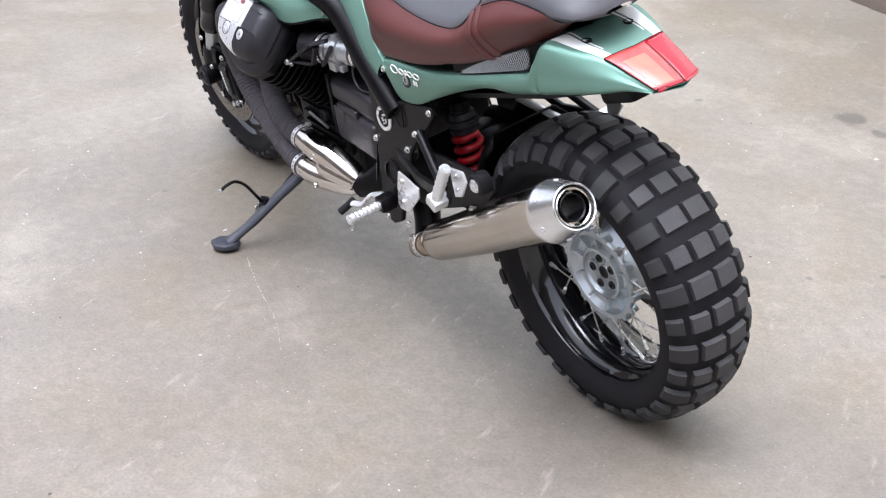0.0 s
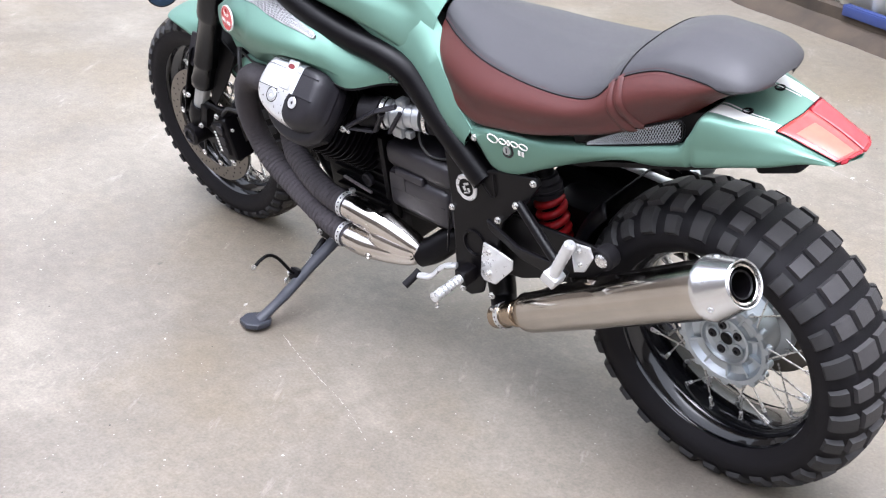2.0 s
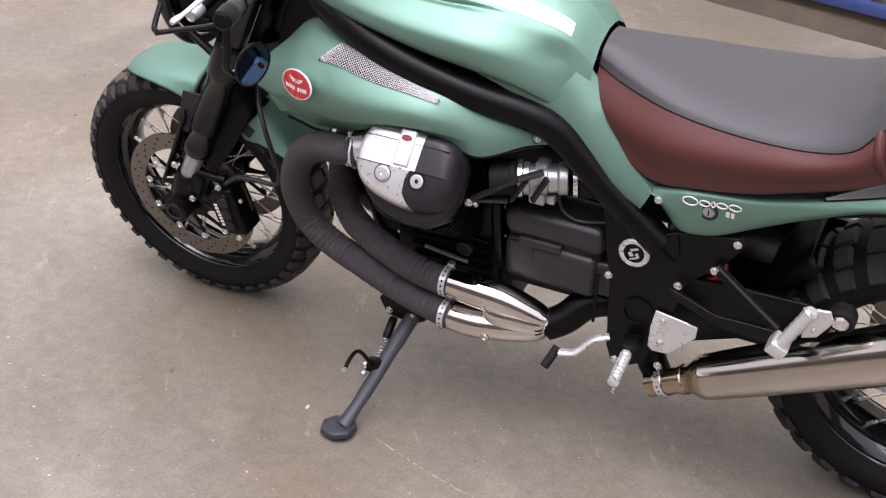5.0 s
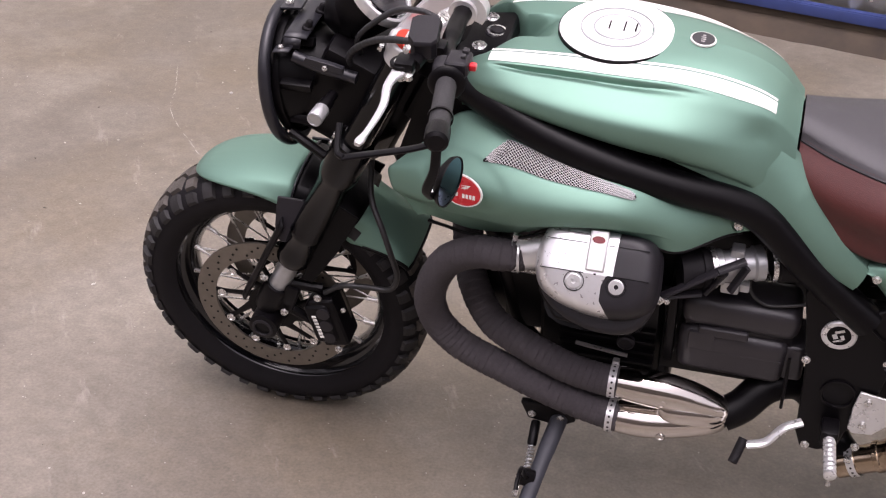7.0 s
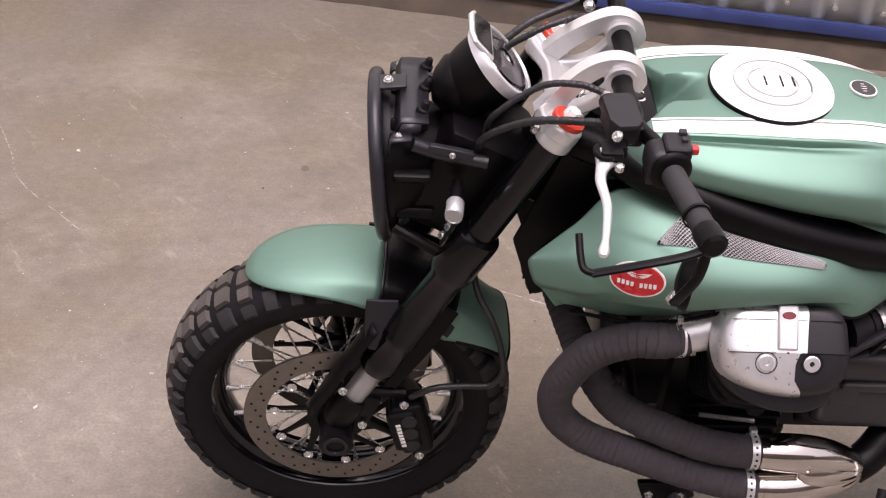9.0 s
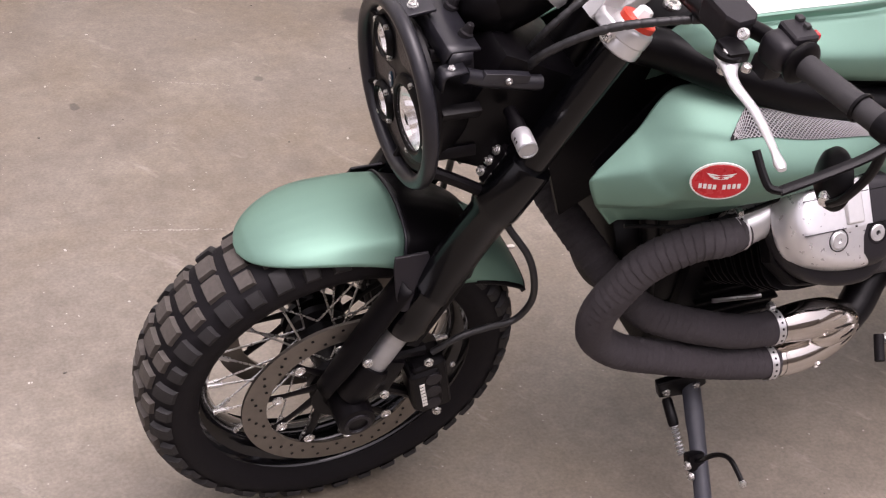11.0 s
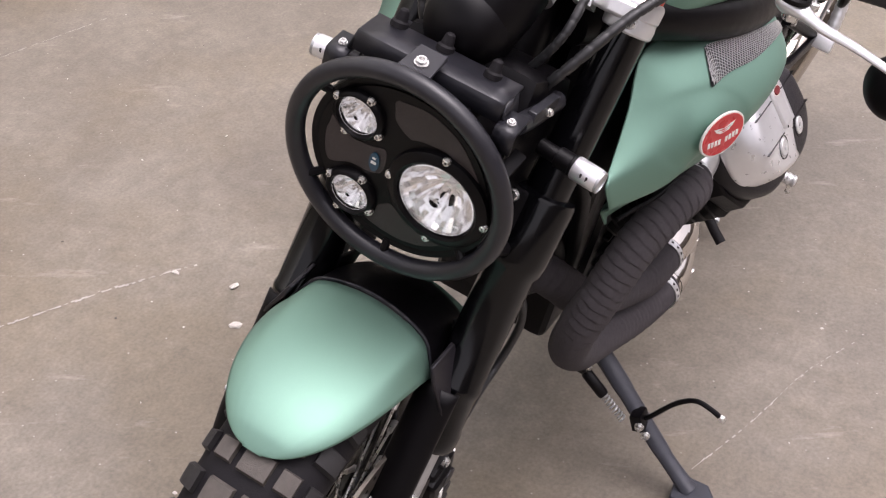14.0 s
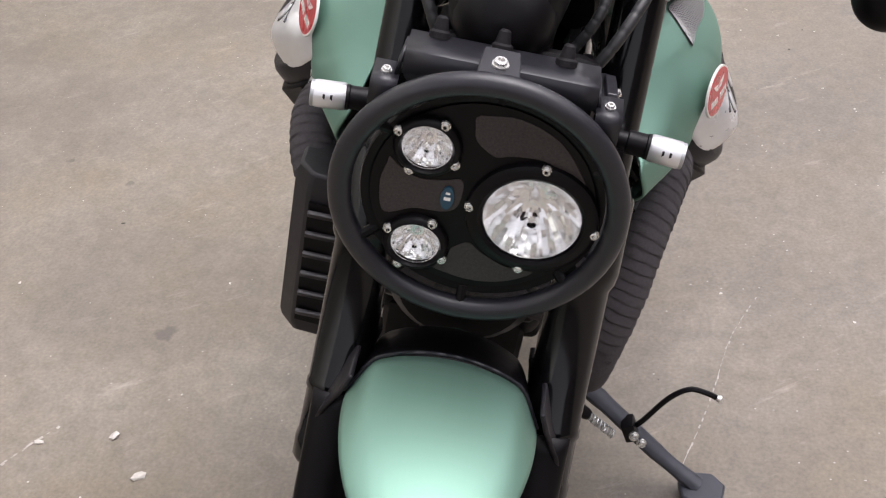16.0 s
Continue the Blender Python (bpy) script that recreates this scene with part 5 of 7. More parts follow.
        for k in range(44):
            for sl in (1, -1):
                line = []
                for w in np.linspace(0, 1, 5):
                    a = (k + sl * (w - .5) * 5) / 44
                    if 0 < a < 1:
                        line.append(pocket(a, w))
                if len(line) > 1:
                    tube(bm, line, .0006, 4, caps=False)
        tagged(part("wire_mesh", bm, M["cast"], tail, "silver wire mesh insert", angle=80), kind="stuff")
        # black strap holes on the deck
        for x, y, z in ((-.082, .048, .8395),):
            bm = bmesh.new()
            lathe(bm, (x, y * s, z - .004), (0, 0, 1), [(0, .0095), (.005, .0095), (.0055, .0075), (.003, .0065), (.003, .0005)], 18)
            part("strap_hole", bm, M["black"], tail, "black strap hole")
    # lock, screw and the plain shapes of the model lettering
    for s in (1, -1):
        bolt(tail, (.468, .158 * s, .660), (.2, s, .1))
    bm = bmesh.new()
    lathe(bm, (.379, .158, .662), (0, 1, .05), [(0, .0165), (.003, .0165), (.0035, .012), (.001, .011), (.002, .0105), (.0025, .001)], 24)
    lock = part("seat_lock", bm, M["plastic"], tail, "seat lock with a steel barrel")
    bm = bmesh.new()
    lathe(bm, (.379, .161, .662), (0, 1, .05), [(0, .009), (.0015, .009), (.0016, .0005)], 20)
    part("lock_barrel", bm, M["cast"], lock)
    bm = bmesh.new()
    block(bm, (.379, .1632, .662), (.002, .001, .011), None, 0)
    part("key_slot", bm, M["black"], lock)
    bm = bmesh.new()
    x0 = .424
    for k, w in enumerate((.026, .018, .006, .018, .021)):
        h = (.0165, .0110, .0110, .0105, .0115)[k]
        mid = np.array((x0 - w / 2, .1652 - .0042 * k / 4, .6800 + .0008 * k))
        tube(bm, [mid + np.array((w / 2 * math.cos(t), 0, h / 2 * math.sin(t))) for t in np.linspace(0, 2 * math.pi, 25)], .0013, 6, caps=False)
        x0 -= w + .0025
    for k in range(2):
        block(bm, (.347 - .0085 * k, .1606, .6660), (.0060, .0012, .0105), None, .0003)
    part("lettering_bar", bm, M["pearl"], tail, "plain pale oval shapes of the model lettering")
    # plate carrier below
    bm = bmesh.new()
    block(bm, (-.13, 0, .745), (.09, .075, .04), Matrix.Rotation(radians(20), 4, "Y"), .01)
    plate(bm, [(.30, .09, .62), (.0, .09, .715), (-.15, .05, .760), (-.15, -.05, .760), (.0, -.09, .715), (.30, -.09, .62)], .01, (0, 0, 1))
    part("plate_carrier", bm, M["black"], tail, "black plastic undertray and plate carrier")


build_tail()

# ---- engine ----
def cyl_point(x, a, b, s):
    """A place by the cylinder: a outward along its axis, b across it towards the ground."""
    k = math.sqrt(0.5)
    return np.array((x, s * k * (a + b), 0.40 + k * (a - b)))


def build_cylinder(s):
    cyl = new("cylinder")
    cyl.parent = bike
    cyl["label"] = "air-cooled cylinder with silver and black valve cover"
    ax = cyl_point(0, 1, 0, s) - cyl_point(0, 0, 0, s)
    # barrel with cooling fins
    bm = bmesh.new()
    lathe(bm, cyl_point(.90, .08, 0, s), ax, [(0, .062), (.24, .062)], 24)
    part("barrel", bm, M["black"], cyl)
    for k in range(11):
        a = .125 + .0165 * k
        w = .082 if k < 6 else .088
        out = []
        for t in np.linspace(0, 2 * math.pi, 32, endpoint=False):
            c, d = math.cos(t), math.sin(t)
            f = (abs(c) ** 4 + abs(d) ** 4) ** -0.25
            out.append(cyl_point(.90 + w * c * f, a, w * d * f * .92, s))
        bm = bmesh.new()
        plate(bm, out, .004, ax)
        part("cooling_fin", bm, M["powder"], cyl)
    # head base
    bm = bmesh.new()
    hexa = [(.800, -.050), (.830, -.080), (.965, -.080), (.992, -.050), (.992, .030), (.960, .070), (.860, .082), (.815, .055)]
    plate(bm, [cyl_point(x, .300, b * 1.0, s) for x, b in hexa], .030, ax)
    part("head", bm, M["powder"], cyl, bevel=.004)

    # valve cover: one rounded casting, silver in front and black behind
    ring0 = [(.800, -.052), (.812, -.071), (.836, -.080), (.900, -.082), (.966, -.082), (.989, -.068), (.999, -.030), (.996, .005), (.982, .036), (.956, .060), (.916, .077), (.876, .083), (.840, .078), (.812, .056), (.797, .012)]
    closed = along(ring0 + ring0[:2], 16 * 7 + 1)[:15 * 7]
    cx, cb = .898, -.006

    def face_a(a, b):
        """The lower facet of the cover falls back from the upper panel."""
        return a - max(0.0, b + .006) * .20 * min(1.0, max(0.0, (a - .338) / .066))
    def cover_ring(outline, a, k):
        return [cyl_point(cx + (q[0] - cx) * k, face_a(a, cb + (q[1] - cb) * k), cb + (q[1] - cb) * k, s) for q in outline]
    # black base casting that shows as a band below the silver cover
    base = bmesh.new()
    vs = grid_mesh(base, [cover_ring(closed, a, k) for a, k in ((.322, .95), (.328, .985), (.338, .995), (.352, .99), (.360, .95), (.362, .90))], close_v=True)
    base.faces.new(vs[-1])
    part("cover_base", base, M["plastic"], cyl, "black base casting under the valve cover", angle=40)
    lid0 = [(x, b if b < .015 else .015 + (b - .015) * .66) for x, b in ring0]
    lid = along(lid0 + lid0[:2], 16 * 7 + 1)[:15 * 7]
    rings = [cover_ring(lid, a, k) for a, k in ((.350, 1.0), (.353, 1.012), (.358, 1.012), (.361, .998), (.372, .985), (.384, .955), (.394, .91), (.4010, .86), (.4045, .80), (.4060, .72), (.4062, .5), (.4062, .2), (.4062, .02))]
    inner = bmesh.new()
    shrink = [[p - (p - cyl_point(cx, .34, cb, s)) * .006 for p in ring] for ring in rings]
    grid_mesh(inner, shrink, close_v=True)
    part("cover_front", inner, M["silver"], cyl, "silver painted valve cover with a stepped lower lip", angle=40)
    down = cyl_point(0, 0, 1, s) - cyl_point(0, 0, 0, s)

    def rear_half(keep, lines):
        half = bmesh.new()
        grid_mesh(half, rings, close_v=True)
        cuts = [(cyl_point(.9, .40, -.0055, s), down * keep)]
        for (xa, ba), (xb, bb) in lines:
            p, q = cyl_point(xa, .40, ba, s), cyl_point(xb, .40, bb, s)
            no = np.cross(q - p, ax)
            cuts.append((p, no if no[0] > 0 else -no))
        for p, no in cuts:
            bmesh.ops.bisect_plane(half, geom=half.verts[:] + half.edges[:] + half.faces[:], plane_co=tuple(p), plane_no=tuple(no), clear_outer=True)
        part("cover_rear", half, M["plastic"], cyl, "black rear of the valve cover", angle=40)
    rear_half(1, [((.867, -.080), (.870, .0))])
    rear_half(-1, [((.880, -.006), (.886, .010)), ((.886, .006), (.886, .034)), ((.886, .034), (.864, .066))])

    def strip(x0, x1, b0, b1, a0, h, name, mat, label="", bevel=.0):
        bm2 = bmesh.new()
        pts = [cyl_point(x, face_a(a0, b), b, s) for x, b in ((x0, b0), (x1, b0), (x1, b1), (x0, b1))]
        plate(bm2, pts, h, ax)
        return part(name, bm2, mat, cyl, label, bevel=bevel)
    strip(.884, .914, -.076, -.010, .398, .0125, "cover_rib", M["alu"], "raised silver rib", .003)
    strip(.916, .985, -.0065, -.0050, .4040, .0027, "cover_groove", M["gear"], "thin dark parting line")
    strip(.916, .980, -.054, -.0528, .4040, .0027, "cover_groove", M["gear"], "thin dark parting line")
    strip(.916, .972, -.068, -.0670, .4030, .0037, "cover_groove", M["gear"], "thin dark parting line")
    strip(.870, .883, -.054, -.0528, .4040, .0027, "cover_groove", M["gear"], "thin dark parting line")
    strip(.818, .866, -.054, -.0526, .3990, .0076, "cover_groove", M["black"], "thin dark parting line")
    strip(.812, .878, -.0065, -.0050, .3990, .0076, "cover_groove", M["black"], "thin dark parting line")
    bm = bmesh.new()
    pts = [cyl_point(.899 + .0115 * math.cos(t), .4105, -.060 + .0068 * math.sin(t), s) for t in np.linspace(0, 2 * math.pi, 24, endpoint=False)]
    plate(bm, pts, .0008, ax)
    plug = part("cover_badge", bm, M["pearl"], cyl, "small oval badge with a pale rim")
    bm = bmesh.new()
    pts = [cyl_point(.899 + .0102 * math.cos(t), .4112, -.060 + .0056 * math.sin(t), s) for t in np.linspace(0, 2 * math.pi, 24, endpoint=False)]
    plate(bm, pts, .0006, ax)
    part("badge_face", bm, M["darkred"], plug, "dark red enamel face")
    for x, b in ((.929, .009), (.862, .009)):
        p = cyl_point(x, face_a(.4062, b), b, s)
        bm = bmesh.new()
        lathe(bm, p, ax + .20 * (cyl_point(0, 0, 1, s) - cyl_point(0, 0, 0, s)), [(-.014, .0150), (-.0045, .0150), (-.0045, .0125), (.0012, .0122), (.0022, .0108), (.0022, .0040), (-.0005, .0036), (-.0005, .0004)], 26)
        part("cover_screw", bm, M["alu"], cyl, "large silver cover screw")
        bm = bmesh.new()
        lathe(bm, p, ax + .20 * (cyl_point(0, 0, 1, s) - cyl_point(0, 0, 0, s)), [(-.014, .0163), (.0004, .0163), (.0004, .0150), (-.004, .0146)], 26, cap=False)
        part("screw_gasket", bm, M["black"], cyl, "thin black ring round the screw")
    # exhaust flange
    bm = bmesh.new()
    h = np.array((1.035, .204 * s, .640))
    tube(bm, [np.array((.985, .196 * s, .655)), np.array((1.012, .202 * s, .648)), h], [.034, .030, .028], 20)
    part("exhaust_flange", bm, M["alu"], cyl, "cast exhaust flange")
    for db in (-.035, .035):
        bm = bmesh.new()
        q = h + (-.010, .0, db)
        lathe(bm, q, (1, 0, 0), [(-.02, .0045), (.012, .0045), (.012, .0075), (.020, .0075), (.021, .004)], 6)
        part("flange_nut", bm, M["bolt"], cyl)


build_cylinder(1)
build_cylinder(-1)


def build_engine():
    eng = new("engine")
    eng.parent = bike
    eng["label"] = "black V-twin engine block with gearbox covers"
    bm = bmesh.new()
    block(bm, (.905, 0, .41), (.22, .24, .22), None, .02, 3)
    part("crankcase", bm, M["powder"], eng, bevel=0)
    bm = bmesh.new()
    block(bm, (.90, 0, .285), (.25, .20, .10), None, .02, 3)
    part("sump", bm, M["powder"], eng, bevel=0)
    bm = bmesh.new()
    block(bm, (.70, 0, .42), (.24, .20, .20), None, .02, 3)
    part("gearbox_core", bm, M["powder"], eng, bevel=0)
    bm = bmesh.new()
    lathe(bm, (1.01, 0, .45), (1, 0, 0), [(0, .105), (.05, .105), (.095, .100), (.112, .085), (.116, .06), (.116, .01)], 32)
    part("front_cover", bm, M["powder"], eng, "round black generator cover", bevel=0)
    bm = bmesh.new()
    block(bm, (1.035, 0, .52), (.10, .22, .30), None, .03, 3)
    part("timing_cover", bm, M["powder"], eng, "black timing cover at the front of the engine")
    for s in (1, -1):
        bm = bmesh.new()
        rows = []
        for x, y, zt, zb in ((.765, .118, .520, .405), (.755, .134, .538, .395), (.70, .140, .537, .388), (.62, .140, .530, .378), (.575, .136, .522, .370)):
            rows.append([(x, .06 * s, zt + .01), (x, (y - .02) * s, zt), (x, y * s, zt - .028), (x, (y + .003) * s, (zt + zb) / 2 + .008), (x, (y + .004) * s, zb + .035), (x, (y - .014) * s, zb + .006), (x, .07 * s, zb)])
        grid_mesh(bm, rows)
        part("gearbox_cover", bm, M["plastic"], eng, "dark grey ribbed gearbox cover", angle=25, solid=.004 * s)
        bm = bmesh.new()
        block(bm, (.665, .104 * s, .517), (.20, .096, .062), Matrix.Rotation(radians(-1.5), 4, "Y"), .027, 6)
        part("upper_casting", bm, M["gear"], eng, "dark grey gearbox casting", angle=50)
        bm = bmesh.new()
        block(bm, (.672, .106 * s, .432), (.185, .098, .098), Matrix.Rotation(radians(-2), 4, "Y"), .024, 5)
        lower = part("lower_casting", bm, M["gear"], eng, "dark grey gearbox casting", angle=50)
        bm = bmesh.new()
        block(bm, (.568, .100 * s, .428), (.040, .086, .080), None, .012, 4)
        part("casting_end", bm, M["gear"], eng, "dark grey end of the gearbox casting", angle=50)
        bm = bmesh.new()
        block(bm, (.690, .149 * s, .484), (.085, .014, .020), None, .006, 3)
        block(bm, (.725, .153 * s, .462), (.045, .008, .040), None, .004)
        block(bm, (.650, .1535 * s, .440), (.125, .004, .003), None, .001)
        part("cover_relief", bm, M["gear"], eng, "raised panel on the gearbox cover")
        bm = bmesh.new()
        block(bm, (.780, .100 * s, .468), (.016, .090, .160), None, .005)
        part("bell_flange", bm, M["powder"], eng, "black bell housing flange")
        bolt(eng, (.725, .139 * s, .515), (0, s, .4))
        for z in (.53, .46, .40):
            bolt(eng, (.775, .125 * s, z), (0, s, 0), True)
        # finned sump side and plugs
        for k in range(5):
            bm = bmesh.new()
            block(bm, (.89, .124 * s, .33 + .026 * k), (.17, .012, .006), None, .002)
            part("sump_rib", bm, M["powder"], eng)
        bm = bmesh.new()
        lathe(bm, (.855, .128 * s, .409), (0, s, 0), [(0, .016), (.010, .016), (.013, .012), (.013, .003)], 18)
        part("filler_plug", bm, M["plastic"], eng)
        bm = bmesh.new()
        tube(bm, [(.945, .13 * s, .384), (.850, .134 * s, .376)], .0038, 8)
        part("oil_line", bm, M["bolt"], eng, "thin steel oil line")
    # throttle body on each side with its rubber and bracket
    for s in (1, -1):
        tb = new("throttle_body")
        tb.parent = bike
        tb["label"] = "silver cast throttle body with clamps"
        a, b = np.array((.775, .176 * s, .632)), np.array((.585, .104 * s, .634))
        d = (b - a) / np.linalg.norm(b - a)
        L = np.linalg.norm(b - a)
        bm = bmesh.new()
        lathe(bm, a, d, [(0, .034), (.035, .032), (.036, .035), (.045, .035), (.046, .031), (.060, .030)], 24)
        part("intake_rubber", bm, M["rubber"], tb, "black intake rubber")
        bm = bmesh.new()
        lathe(bm, a + d * (L - .045), d, [(0, .031), (.004, .035), (.05, .040)], 24)
        part("airbox_rubber", bm, M["rubber"], tb, "black airbox rubber")
        bm = bmesh.new()
        lathe(bm, a + d * .058, d, [(0, .026), (.002, .030), (.012, .030), (.014, .026), (.030, .026), (.032, .029), (.044, .029), (.046, .026), (.062, .026), (.066, .030), (.08, .030), (.082, .026)], 28)
        block(bm, a + d * .09 + np.array((0, .012 * s, -.032)), (.030, .022, .024), None, .004)
        block(bm, a + d * .115 + np.array((0, .015 * s, -.036)), (.016, .016, .016), None, .003)
        block(bm, a + d * .095 + np.array((0, .0, .030)), (.022, .024, .018), None, .004)
        part("throttle_casting", bm, M["cast"], tb)
        for k in (.050, .148):
            bm = bmesh.new()
            lathe(bm, a + d * k, d, [(0, .0335), (0, .0345), (.008, .0345), (.008, .0335)], 28, cap=False)
            part("hose_clamp", bm, M["bolt"], tb, "steel hose clamp")
        bm = bmesh.new()
        for p, q in (((.795, .212 * s, .604), (.712, .196 * s, .660)), ((.700, .190 * s, .655), (.728, .190 * s, .606)), ((.735, .190 * s, .603), (.795, .210 * s, .602)), ((.712, .196 * s, .660), (.672, .175 * s, .672)), ((.690, .185 * s, .612), (.668, .170 * s, .655))):
            tube(bm, [p, q], .0085, 8, squash=(1, .6))
        part("linkage_bracket", bm, M["plastic"], tb, "black triangular bracket")
        bolt(tb, (.798, .222 * s, .602), (0, s, 0))
        bolt(tb, (.786, .218 * s, .598), (0, s, 0), True)
    # horn and clutter between the frame tubes
    bm = bmesh.new()
    block(bm, (.72, 0, .68), (.30, .18, .16), None, .03, 3)
    block(bm, (.485, 0, .60), (.15, .17, .12), None, .03, 3)
    block(bm, (.98, 0, .74), (.30, .16, .16), None, .03, 3)
    part("airbox", bm, M["black"], eng, "black airbox under the tank")
    # oil cooler box at the right front
    oc = new("oil_cooler")
    oc.parent = bike
    oc["label"] = "black oil cooler housing with open louvres"
    bm = bmesh.new()
    x0, y0 = 1.16, -.165
    rows = [[(x0 + .05, y0 + .035, z), (x0 + .065, y0 + .02, z), (x0 + .06, y0 - .030, z), (x0 + .035, y0 - .050, z), (x0 - .04, y0 - .052, z), (x0 - .05, y0, z)] for z in (.40, .415, .60, .625)]
    for k, row in ((0, .93), (3, .93)):
        rows[k] = [(x0 + (p[0] - x0) * row, y0 + (p[1] - y0) * row, p[2]) for p in rows[k]]
    vs = grid_mesh(bm, rows, close_v=True)
    bm.faces.new(vs[0])
    bm.faces.new(vs[-1][::-1])
    part("cooler_housing", bm, M["plastic"], oc, bevel=.004)
    bm = bmesh.new()
    plate(bm, [(x0 + .066, y0 + .018, .425), (x0 + .062, y0 - .027, .425), (x0 + .062, y0 - .027, .592), (x0 + .066, y0 + .018, .592)], .004, (1, 0, 0))
    part("cooler_core", bm, M["black"], oc)
    for k in range(6):
        bm = bmesh.new()
        block(bm, (x0 + .070, y0 - .004, .440 + .028 * k), (.006, .045, .008), Matrix.Rotation(radians(25), 4, "Y"), .002)
        part("louvre", bm, M["gear"], oc, "dark metal louvre")


build_engine()


# ---- exhaust ----
def wrapped(pts, r, name, parent, n=420, pitch=.0120, seed=1):
    """A pipe bound in overlapping turns of heat tape."""
    p = along(pts, n)
    bm = bmesh.new()
    L = np.cumsum([0] + [np.linalg.norm(p[i + 1] - p[i]) for i in range(n - 1)])
    x, y, d = frame_of(p[1] - p[0])
    rings = []
    segs = 26
    for i in range(n):
        d2 = p[min(i + 1, n - 1)] - p[max(i - 1, 0)]
        d2 /= np.linalg.norm(d2)
        x = x - d2 * np.dot(x, d2)
        x /= np.linalg.norm(x)
        y = np.cross(d2, x)
        ring = []
        for k in range(segs):
            a = 2 * math.pi * k / segs
            ph = (L[i] / pitch + a / (2 * math.pi)) % 1.0
            turn_n = int(L[i] / pitch + a / (2 * math.pi))
            wob = 0.0009 * noise.noise(Vector((turn_n * 1.7, math.cos(a) * 1.2, math.sin(a) * 1.2 + seed)))
            h = r + 0.0019 * (ph ** 0.7) + wob
            ring.append(p[i] + h * (math.cos(a) * x + math.sin(a) * y))
        rings.append(ring)
    vs = grid_mesh(bm, rings, close_v=True, flip=True)
    bm.faces.new(vs[0])
    bm.faces.new(vs[-1][::-1])
    return part(name, bm, M["wrap"], parent, "header pipe bound in charcoal heat wrap", angle=40)


PIPE_A = [(1.028, .205, .641), (1.063, .216, .643), (1.108, .208, .633), (1.16, .195, .593), (1.191, .186, .532), (1.202, .176, .472), (1.187, .171, .413), (1.137, .177, .371), (1.065, .187, .347), (.975, .202, .324), (.898, .212, .309), (.848, .215, .302)]
PIPE_B = [(1.03, -.205, .638), (1.094, -.215, .627), (1.159, -.193, .591), (1.195, -.13, .549), (1.188, -.046, .519), (1.165, .04, .491), (1.138, .107, .463), (1.095, .147, .422), (1.03, .174, .402), (.951, .194, .384), (.895, .197, .373), (.85, .197, .37)]


